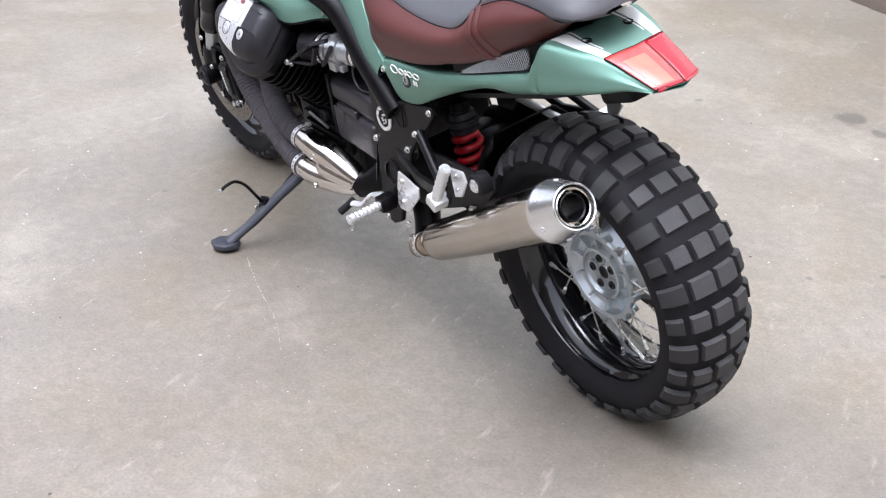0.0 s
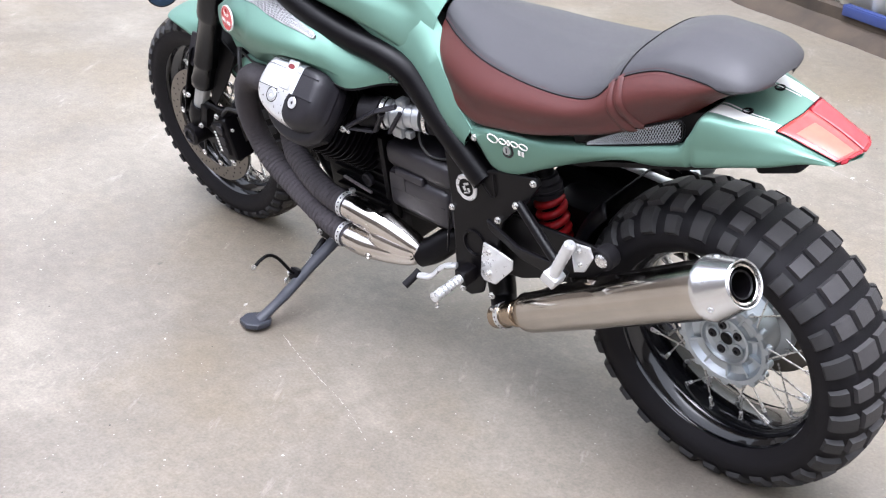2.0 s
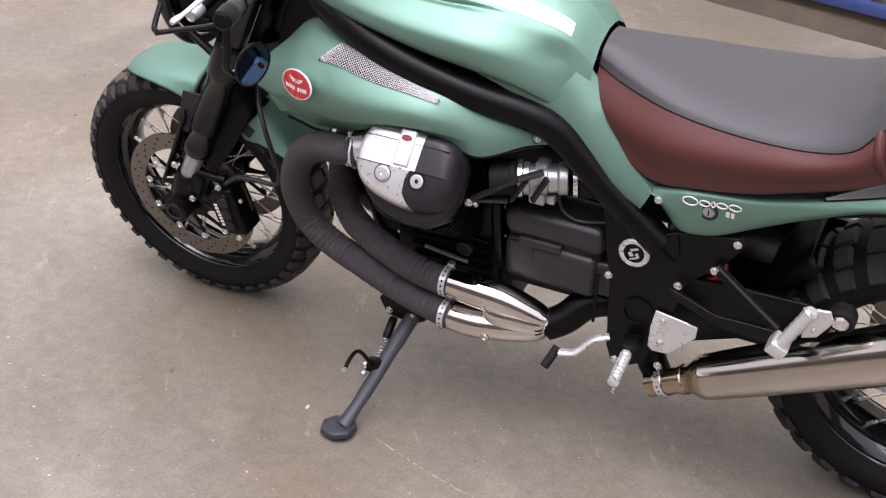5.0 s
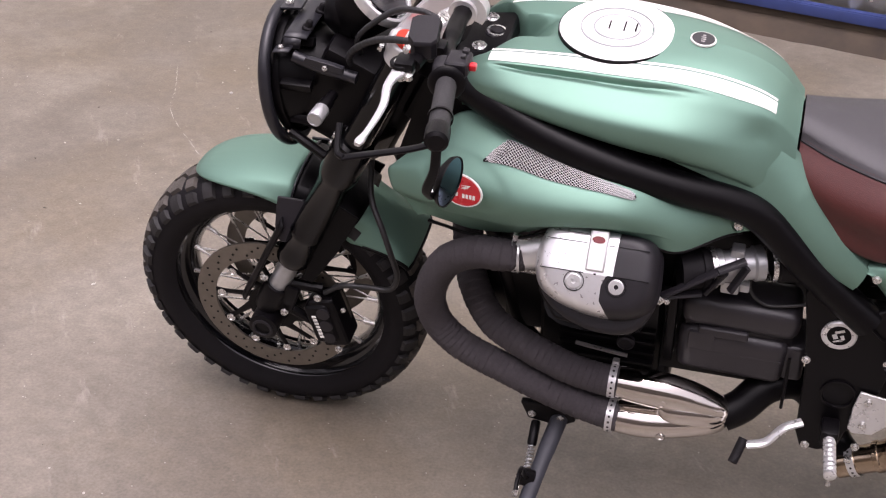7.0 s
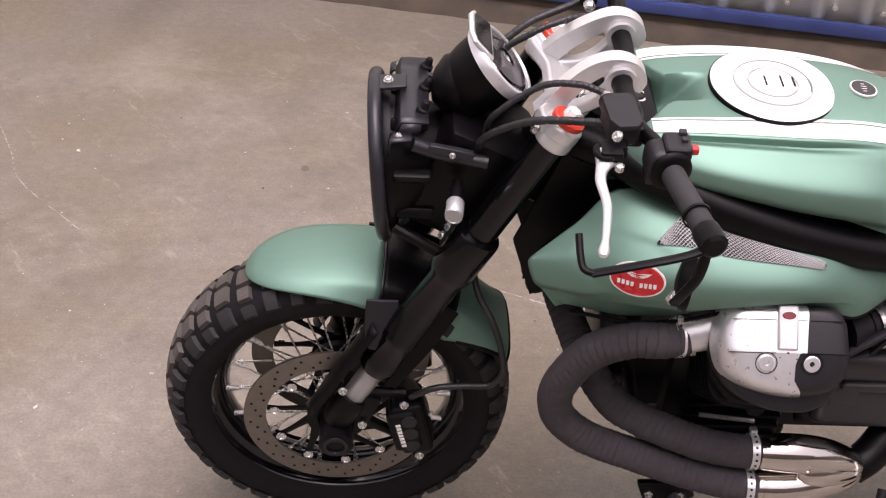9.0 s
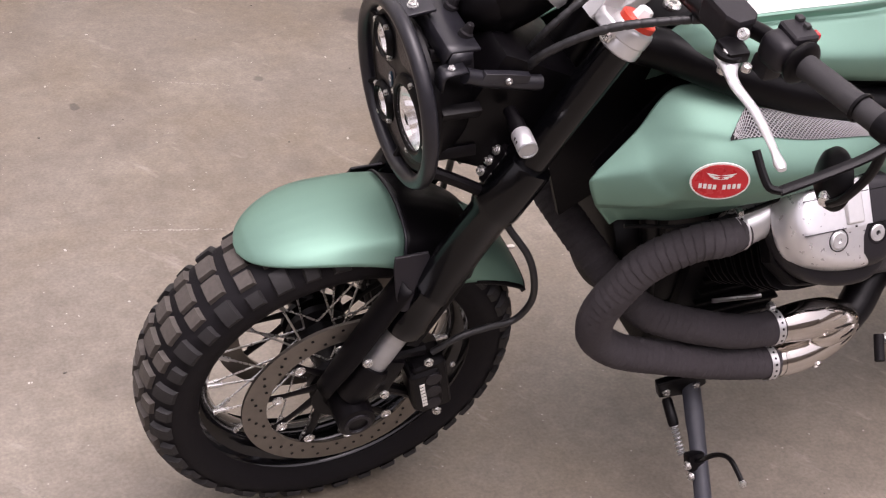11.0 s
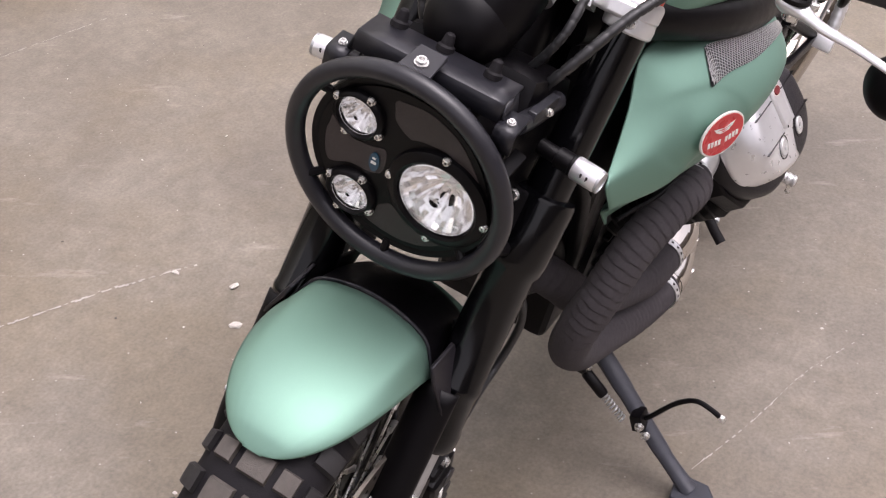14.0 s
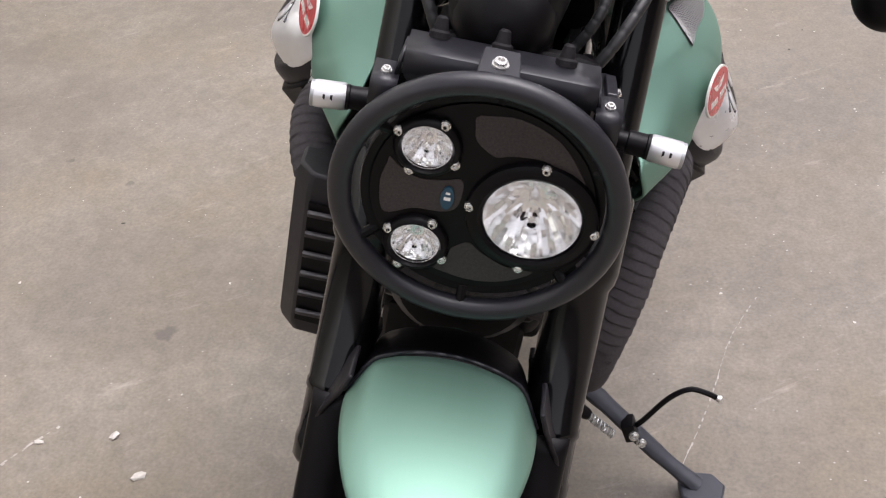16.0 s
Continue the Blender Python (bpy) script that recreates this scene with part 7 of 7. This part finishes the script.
        for i in range(9):
            k = i / 8
            rr = r * (1.0 - .78 * k)
            row = []
            for j in range(seg):
                t = 2 * math.pi * j / seg
                facet = 1 + .085 * (1 if (j // 2) % 2 else -1) * min(1.0, k * 4)
                row.append(p + fwd * (.004 - r * .80 * (1 - (1 - k) ** 2)) + rr * facet * (lat * math.cos(t) + up * math.sin(t)))
            rows.append(row)
        vs = grid_mesh(bm, rows, close_v=True)
        bm.faces.new(vs[-1])
        part("reflector", bm, M["reflector"], lp, "bright chrome reflector", angle=5)
        bm = bmesh.new()
        lathe(bm, p - fwd * r * .74, fwd, [(0, r * .12), (r * .16, r * .12), (r * .24, r * .08), (r * .26, .0005)], 16)
        part("bulb_shield", bm, M["reflector"], lp)
        bm = bmesh.new()
        lathe(bm, p, fwd, [(.0045, r * .999), (.0060, r * .96), (.0080, r * .6), (.0088, r * .2), (.0089, .0004)], 40, cap=False)
        ob = part("lens", bm, M["glass"], lp, "clear glass lens", angle=60, solid=0.0015)
        ob.visible_shadow = False
        for k in range(4):
            t = math.pi / 4 + k * math.pi / 2 + (.75 if r > .03 else .35)
            bolt(lp, p + fwd * .0050 + r * 1.28 * (lat * math.cos(t) + up * math.sin(t)), fwd, True)

    lamp(.047, -.008, .0440, "main_lamp")
    lamp(-.055, .047, .0225, "small_lamp")
    lamp(-.051, -.060, .0225, "small_lamp")
    bm = bmesh.new()
    pts = [at(-.030 + .0060 * math.cos(t), -.004 + .0125 * math.sin(t), .004) for t in np.linspace(0, 2 * math.pi, 24, endpoint=False)]
    plate(bm, pts, .002, fwd)
    bd = part("maker_badge", bm, M["blue"], hl, "tiny oval blue badge")
    bm = bmesh.new()
    block(bm, at(-.030, -.004, .0066), (.001, .006, .003), None, 0)
    block(bm, at(-.030, .002, .0066), (.001, .004, .002), None, 0)
    part("badge_mark", bm, M["pearl"], bd)
    # top bracket: folded plate with slot tab and rubber mounts
    bk = new("lamp_bracket")
    bk.parent = bike
    bk["label"] = "folded black headlamp bracket with rubber mounts"
    bm = bmesh.new()
    fold = [(1.428, .9215), (1.466, .9215), (1.4685, .9205), (1.470, .918), (1.476, .902)]
    grid_mesh(bm, [[(x, y, z) for x, z in fold] for y in (-.095, -.06, -.03, 0, .03, .055, .073)])
    part("bracket_plate", bm, M["satin"], bk, angle=25, solid=.0035)
    for y, d in ((-.097, -1), (.074, 1)):
        bm = bmesh.new()
        grid_mesh(bm, [[(1.438, y, .919), (1.466, y, .919)], [(1.440, y + .004 * d, .902), (1.474, y + .004 * d, .899)]])
        part("bracket_step", bm, M["satin"], bk, solid=.003)
    for y, up_z in ((-.108, 0), (.085, .007)):
        bm = bmesh.new()
        fold = [(1.452, .900), (1.478, .897), (1.482, .895), (1.484, .890), (1.485, .872)]
        grid_mesh(bm, [[(x, y + d, z + up_z) for x, z in fold] for d in (-.0115, 0, .0115)])
        part("bracket_ear", bm, M["satin"], bk, angle=50, solid=.0035)
        bolt(bk, (1.470, y, .899 + up_z), (.15, 0, 1), True)
    bm = bmesh.new()
    tab = [(1.460, -.030, .930), (1.460, .002, .930), (1.500, .004, .926), (1.510, -.003, .922), (1.512, -.014, .921), (1.510, -.025, .922), (1.500, -.032, .926)]
    plate(bm, tab, .005, (.1, 0, 1))
    part("slot_tab", bm, M["satin"], bk, bevel=.0015)
    bm = bmesh.new()
    block(bm, (1.500, -.014, .9282), (.014, .005, .001), Matrix.Rotation(radians(8), 4, "Y"), .0003)
    part("slot", bm, M["black"], bk, "dark slot in the tab")
    bolt(bk, (1.487, -.014, .933), (.15, 0, 1))
    for x, y in ((1.431, -.070), (1.433, -.015), (1.437, .042)):
        bm = bmesh.new()
        lathe(bm, (x, y, .919), (-.35, 0, 1), [(0, .0100), (.006, .0095), (.008, .007), (.018, .0052), (.020, .003)], 16)
        part("rubber_mount", bm, M["rubber"], bk, "conical rubber mount")
    for s in (1, -1):
        bm = bmesh.new()
        tube(bm, along([(1.450, .085 * s, .892), (1.415, .084 * s, .879), (1.378, .084 * s, .870), (1.340, .086 * s, .864)], 14), .0105, 12)
        part("bracket_arm", bm, M["satin"], bk)
        bm = bmesh.new()
        plate(bm, [(1.425, .084 * s, .897), (1.385, .084 * s, .890), (1.36, .084 * s, .884), (1.362, .084 * s, .872), (1.40, .084 * s, .878), (1.430, .084 * s, .886)], .010, (0, s, 0))
        part("bracket_rib", bm, M["satin"], bk, bevel=.001)
        bolt(bk, (1.392, .096 * s, .882), (0, s, .5), True)
        bm = bmesh.new()
        tube(bm, along([(1.470, .085 * s, .735), (1.435, .095 * s, .720), (1.40, .100 * s, .700)], 8), .009, 10)
        part("lower_arm", bm, M["powder"], bk)
    # turn signals
    for s in (1, -1):
        ts = new("turn_signal")
        ts.parent = bike
        ts["label"] = "small clear cylindrical turn signal on a black stalk"
        a = np.array((1.382, .105 * s - (.010 if s < 0 else 0), .832 if s > 0 else .821))
        d = np.array((.10, s * 1.0, -.02))
        d /= np.linalg.norm(d)
        bm = bmesh.new()
        lathe(bm, a, d, [(-.01, .009), (.012, .009), (.013, .0115), (.030, .0115), (.031, .0125), (.034, .0125)], 20)
        part("stalk", bm, M["black"], ts)
        bm = bmesh.new()
        lathe(bm, a + d * .034, d, [(0, .0122), (.002, .0132), (.028, .0132), (.031, .0120), (.0315, .0005)], 24)
        part("signal_lens", bm, M["silver"], ts, "clear silvered signal lens")
        bm = bmesh.new()
        lathe(bm, a + d * .064, d, [(0, .0126), (.003, .0126), (.0035, .0105), (.002, .010), (.002, .0005)], 24)
        part("end_cap", bm, M["cast"], ts)
        bm = bmesh.new()
        for k in range(2):
            block(bm, a + d * (.046 + .007 * k) + np.array((.0126, 0, .003)), (.001, .0022, .006), None, 0)
        part("lens_mark", bm, M["plastic"], ts, "dark marks behind the lens")


build_headlamp()


# ---- instrument ----
def build_dash():
    da = new("instrument")
    da.parent = bike
    da["label"] = "black instrument pod with a silver bezel and glass"
    n = np.array((-.72, 0.02, .69))
    n /= np.linalg.norm(n)
    c = np.array((1.326, -.018, .970))
    bm = bmesh.new()
    lathe(bm, c, n, [(-.105, .018), (-.098, .034), (-.075, .048), (-.040, .056), (-.010, .059), (.0, .059)], 44)
    lathe(bm, c + np.array((.075, 0, -.035)), (.9, 0, .25), [(-.04, .050), (-.01, .046), (.012, .036), (.020, .016), (.022, .001)], 28)
    part("pod", bm, M["black"], da, "rounded black pod", angle=80)
    bm = bmesh.new()
    lathe(bm, c, n, [(-.008, .0590), (-.008, .0640), (.004, .0645), (.009, .062), (.010, .057), (.006, .055)], 48, cap=False)
    part("bezel", bm, M["silver"], da, "satin silver bezel")
    ahead = np.array((n[2], 0, -n[0]))
    bm = bmesh.new()
    pts = [c + ahead * a + np.array((0, b, 0)) + n * .004 for a, b in ((.030, -.050), (.030, .042), (.070, .036), (.078, .020), (.078, -.030), (.070, -.046))]
    plate(bm, pts, .008, n)
    tab = part("warning_panel", bm, M["silver"], da, "silver framed warning light panel", bevel=.003)
    bm = bmesh.new()
    plate(bm, [c + ahead * a + np.array((0, b, 0)) + n * .0125 for a, b in ((.036, -.044), (.036, .036), (.068, .031), (.072, .018), (.072, -.028), (.067, -.041))], .001, n)
    part("warning_glass", bm, M["gloss"], da, "dark warning light glass")
    bm = bmesh.new()
    lathe(bm, c + n * .003, n, [(0, .0560), (.001, .0560), (.001, .0002)], 40)
    part("dial", bm, M["plastic"], da, "dark dial face")
    for q, r in ((c + n * .005 + np.array((.016, .018, .010)), .026), (c + n * .005 + np.array((-.012, -.026, -.008)), .020)):
        bm = bmesh.new()
        lathe(bm, q, n, [(0, r), (.0008, r), (.0010, r - .002), (.0004, r - .003), (.0004, .0003)], 30)
        part("gauge", bm, M["plastic"], da, "dark grey gauge")
    bm = bmesh.new()
    lathe(bm, c, n, [(.0085, .0565), (.0105, .045), (.012, .02), (.0122, .0004)], 40, cap=False)
    ob = part("glass", bm, M["glass"], da, "clear instrument glass", angle=60, solid=0.0015)
    ob.visible_shadow = False


build_dash()


# ---- handlebar ----
def flat_bar(bm, pts, widths, thick):
    """A bar of rectangular section bent in the upright plane along the bike."""
    rows = []
    n = len(pts)
    for i, p in enumerate(pts):
        d = pts[min(i + 1, n - 1)] - pts[max(i - 1, 0)]
        d = np.array((d[0], 0, d[2])) / math.hypot(d[0], d[2])
        o = np.array((-d[2], 0, d[0])) * widths[i] / 2
        t = np.array((0, thick / 2, 0))
        rows.append([p + o + t, p + o - t, p - o - t, p - o + t])
    vs = grid_mesh(bm, rows, close_v=True)
    bm.faces.new(vs[0])
    bm.faces.new(vs[-1][::-1])
    return bm


def build_bar():
    hb = new("handlebar")
    hb.parent = bike
    hb["label"] = "wide black handlebar on arched polished risers"
    BAR = [(1.150, 0, 1.004), (1.150, .075, 1.004), (1.148, .120, 1.008), (1.142, .185, 1.012), (1.132, .250, 1.016), (1.103, .430, 1.028)]
    full = [(x, -y, z) for x, y, z in BAR[:0:-1]] + [(x + (.011 if .05 < y < .2 else 0), y, z - (.004 if .05 < y < .2 else 0)) for x, y, z in BAR]
    bm = bmesh.new()
    tube(bm, along(full, 70), [.0112 if abs(p[1]) > .16 else .0142 for p in along(full, 70)], 16)
    part("bar", bm, M["black"], hb)
    for s in (1, -1):
        y = .055 * s - .008
        ahead = np.array((.012, 0, -.005)) if s > 0 else np.zeros(3)
        bm = bmesh.new()
        arc = along([(1.256, y * 1.25, .942), (1.226, y * 1.15, .980), (1.192, y, 1.012), (1.160, y, 1.026), (1.134, y, 1.020), (1.122, y, 1.002), (1.128, y, .986)], 30)
        arc = [q + ahead for q in arc]
        flat_bar(bm, arc, [.030 - .012 * i / 29 for i in range(30)], .024)
        r = part("riser", bm, M["alu"], hb, "arched polished riser", bevel=.004, angle=30)
        bm = bmesh.new()
        flat_bar(bm, [q + ahead for q in along([(1.238, y * 1.1, .938), (1.205, y, .946), (1.178, y, .962), (1.160, y, .984)], 16)], [.018] * 16, .020)
        part("riser_leg", bm, M["alu"], r, bevel=.003, angle=30)
        bm = bmesh.new()
        lathe(bm, ahead + (1.150, y - .020, 1.004), (0, 1, 0), [(0, .0148), (0, .0225), (.040, .0225), (.040, .0148)], 28, cap=False)
        part("riser_clamp", bm, M["alu"], r)
        for dz in (.016, -.012):
            bolt(r, ahead + (1.132, y, 1.004 + dz), (-1, 0, .2), True)
    for s in (1, -1):
        g0, g1 = np.array((1.129, .282 * s, 1.018)), np.array((1.105, .418 * s, 1.027))
        bm = bmesh.new()
        n = 40
        pts = [g0 + (g1 - g0) * i / n for i in range(n + 1)]
        tube(bm, pts, [.0180 if i < 3 else (.0148 + (.0006 if i % 2 else 0)) for i in range(n)] + [.0145], 20)
        part("grip", bm, M["grip"], hb, "grey-black rubber grip")
        bm = bmesh.new()
        d = (g1 - g0) / np.linalg.norm(g1 - g0)
        lathe(bm, g0 + d * .004, d, [(0, .020), (0, .027), (.004, .028), (.007, .026), (.010, .019)], 24)
        part("grip_flange", bm, M["black"], hb, "black grip flange")
        bm = bmesh.new()
        lathe(bm, g0 + d * .100, d, [(0, .0165), (.001, .0185), (.005, .0185), (.006, .0165)], 24, cap=False)
        part("grip_band", bm, M["black"], hb, "black band on the grip")
        bm = bmesh.new()
        lathe(bm, g1 - d * .004, d, [(0, .0175), (.020, .0178), (.030, .0170), (.034, .012), (.034, .0006)], 22)
        part("bar_end", bm, M["powder"], hb, "black bar end weight")
        # switch block
        bm = bmesh.new()
        block(bm, (1.134, .258 * s, 1.015), (.046, .046, .044), Matrix.Rotation(radians(9 * s), 4, "Z"), .018, 5)
        block(bm, (1.118, .256 * s, 1.032), (.036, .040, .024), None, .007, 3)
        block(bm, (1.140, .250 * s, .987), (.026, .032, .024), None, .006)
        sw = part("switch_block", bm, M["plastic"], hb, "black switch block")
        bm = bmesh.new()
        block(bm, (1.096, .260 * s, 1.032), (.012, .012, .010), None, .003)
        part("red_button", bm, M["red"], sw, "red switch button")
        bm = bmesh.new()
        block(bm, (1.110, .242 * s, 1.046), (.010, .010, .006), None, .002)
        block(bm, (1.110, .258 * s, 1.046), (.008, .008, .006), None, .002)
        part("grey_button", bm, M["grip"], sw)
        # master cylinder with reservoir
        mc = new("master_cylinder")
        mc.parent = bike
        mc["label"] = "black master cylinder with a square reservoir"
        bm = bmesh.new()
        turn = Matrix.Rotation(radians(8 * s), 3, "Z")

        def tank_ring(k, z, lean):
            out = [(-.022, -.026), (-.014, -.034), (.014, -.034), (.022, -.026), (.022, .020), (.012, .034), (-.014, .034), (-.022, .026)]
            return [Vector((1.184, .202 * s, z)) + turn @ Vector((x * k, y * s * k, -lean * max(0, y) / .034)) for x, y in out]
        vs = grid_mesh(bm, [tank_ring(.80, 1.012, 0), tank_ring(.90, 1.018, .002), tank_ring(.94, 1.044, .006), tank_ring(1.0, 1.045, .006), tank_ring(1.0, 1.050, .007), tank_ring(.95, 1.053, .007)], close_v=True)
        bm.faces.new(vs[0])
        bm.faces.new(vs[-1])
        bmesh.ops.recalc_face_normals(bm, faces=bm.faces)
        part("reservoir", bm, M["plastic"], mc, angle=35)
        bm = bmesh.new()
        tube(bm, [(1.190, .130 * s, 1.012), (1.184, .190 * s, 1.014), (1.190, .250 * s, 1.014)], [.013, .014, .012], 14)
        block(bm, (1.166, .200 * s, 1.012), (.030, .028, .030), None, .006)
        block(bm, (1.200, .250 * s, 1.018), (.030, .034, .016), None, .005)
        part("cylinder_body", bm, M["powder"], mc)
        bolt(mc, (1.196, .254 * s, 1.044), (.8, .3 * s, .6))
        bm = bmesh.new()
        lathe(bm, (1.190, .110 * s, 1.010), (0, s, 0), [(0, .006), (.006, .009), (.016, .009), (.018, .007)], 6)
        part("banjo", bm, M["bolt"], mc)
        # lever
        bm = bmesh.new()
        tube(bm, along([(1.196, .238 * s, 1.008), (1.208, .262 * s, 1.007), (1.216, .292 * s, 1.003), (1.211, .332 * s, .996), (1.216, .378 * s, .990), (1.224, .418 * s, .985)], 30),
             [.0110, .0165, .0190, .0196, .0186, .0166, .0142, .0120, .0104, .0094] + [.0086 - .0002 * k for k in range(16)] + [.0062, .0078, .0088, .0060], 14, squash=(.86, .62))
        lv = part("hand_lever", bm, M["silver"], hb, "silver forged hand lever")
        bm = bmesh.new()
        lathe(bm, (1.207, .256 * s, .993), (0, 0, 1), [(0, .009), (.031, .009), (.032, .006), (.030, .004), (.030, .0004)], 14)
        part("lever_pivot", bm, M["bolt"], lv)
        bm = bmesh.new()
        lathe(bm, (1.206, .252 * s, 1.015), (0, 0, 1), [(0, .004), (0, .0175), (.005, .0175), (.0065, .016), (.0065, .009)], 24, cap=False)
        part("pivot_plate", bm, M["powder"], lv, "round black plate over the lever pivot")
        bm = bmesh.new()
        lathe(bm, (1.190, .272 * s, 1.004), (0, 0, 1), [(0, .006), (.008, .006), (.009, .0045), (.006, .003), (.006, .0003)], 14)
        part("lever_adjuster", bm, M["bolt"], lv)
        # lever guard from the bar end
        bm = bmesh.new()
        tube(bm, along([(1.098, .440 * s, 1.026), (1.135, .445 * s, 1.012), (1.185, .445 * s, .996), (1.238, .440 * s, .976)], 16), .0052, 10, squash=(1.3, .7))
        tube(bm, along([(1.236, .441 * s, .977), (1.248, .434 * s, .978), (1.252, .420 * s, .988), (1.254, .400 * s, 1.004)], 10), .0048, 10)
        part("lever_guard", bm, M["powder"], hb, "black bar-end lever guard")
        # bar-end mirror hanging below the grip
        mi = new("bar_end_mirror")
        mi.parent = bike
        mi["label"] = "round black bar-end mirror with blue-tinted glass"
        bm = bmesh.new()
        tube(bm, along([(1.104, .432 * s, 1.010), (1.108, .434 * s, .970), (1.122, .428 * s, .930), (1.122, .412 * s, .906)], 16), .0062, 10, squash=(1.2, .8))
        part("mirror_stem", bm, M["powder"], mi)
        bm = bmesh.new()
        lathe(bm, (1.126, .406 * s, .903), (-.6, -.6 * s, .1), [(0, .007), (.012, .008), (.014, .006)], 12)
        part("mirror_joint", bm, M["bolt"], mi)
        mn = np.array((-.96, .22 * s, -.06))
        mn /= np.linalg.norm(mn)
        cpt = np.array((1.100, .384 * s, .915))
        bm = bmesh.new()
        lathe(bm, cpt, mn, [(-.018, .006), (-.015, .024), (-.007, .036), (.0, .0390), (.002, .0385), (.001, .0368), (-.0005, .0365), (-.0008, .0005)], 40)
        part("mirror_shell", bm, M["black"], mi)
        bm = bmesh.new()
        lathe(bm, cpt, mn, [(.0002, .0363), (.0004, .0004)], 36, cap=False)
        part("mirror_glass", bm, M["mirror"], mi, "blue-tinted mirror glass")


build_bar()


# ---- hoses and cables ----
def hose(pts, r, name, label, mat="hose", n=40, ribs=False):
    p = along(pts, n)
    bm = bmesh.new()
    rs = [r * (1 - (.16 if ribs and i % 8 == 0 else 0)) for i in range(n)]
    tube(bm, p, rs, 10)
    return part(name, bm, M[mat], bike, label, angle=60)


for s in (1, -1):
    hose([(1.190, .100 * s, 1.004), (1.225, .085 * s, 1.006), (1.275, .070 * s, .990), (1.335, .070 * s, .938), (1.345, .045 * s, .88)], .0052, "brake_hose", "black wrapped control hose", n=150, ribs=True)
    hose([(1.165, .170 * s, 1.000), (1.215, .150 * s, .990), (1.290, .120 * s, .965), (1.350, .085 * s, .905), (1.345, .04 * s, .82)], .0060, "wiring_loom", "black taped wiring loom", n=150, ribs=True)
hose([(1.345, .03, .66), (1.335, .075, .605), (1.306, .110, .562), (1.290, .120, .515), (1.282, .116, .460), (1.300, .111, .420), (1.345, .113, .418), (1.392, .117, .415), (1.430, .112, .385)], .0055, "brake_hose", "black front brake hose", n=60)
hose([(1.345, -.03, .66), (1.345, -.085, .60), (1.335, -.115, .52), (1.345, -.120, .43), (1.395, -.105, .37), (1.430, -.10, .350)], .0055, "brake_hose", "black front brake hose", n=60)
hose([(1.30, .02, .80), (1.33, .0, .74), (1.36, -.03, .68), (1.36, -.04, .62)], .004, "cable", "grey sheathed cable", "cast")
hose([(.62, .10, .72), (.66, .13, .60), (.63, .14, .555), (.56, .13, .560)], .003, "cable", "thin black cable")
bm = bmesh.new()
block(bm, (1.365, 0, .80), (.15, .16, .18), Matrix.Rotation(radians(-26), 4, "Y"), .02)
part("wiring_box", bm, M["black"], bike, "black wiring box behind the headlamp")
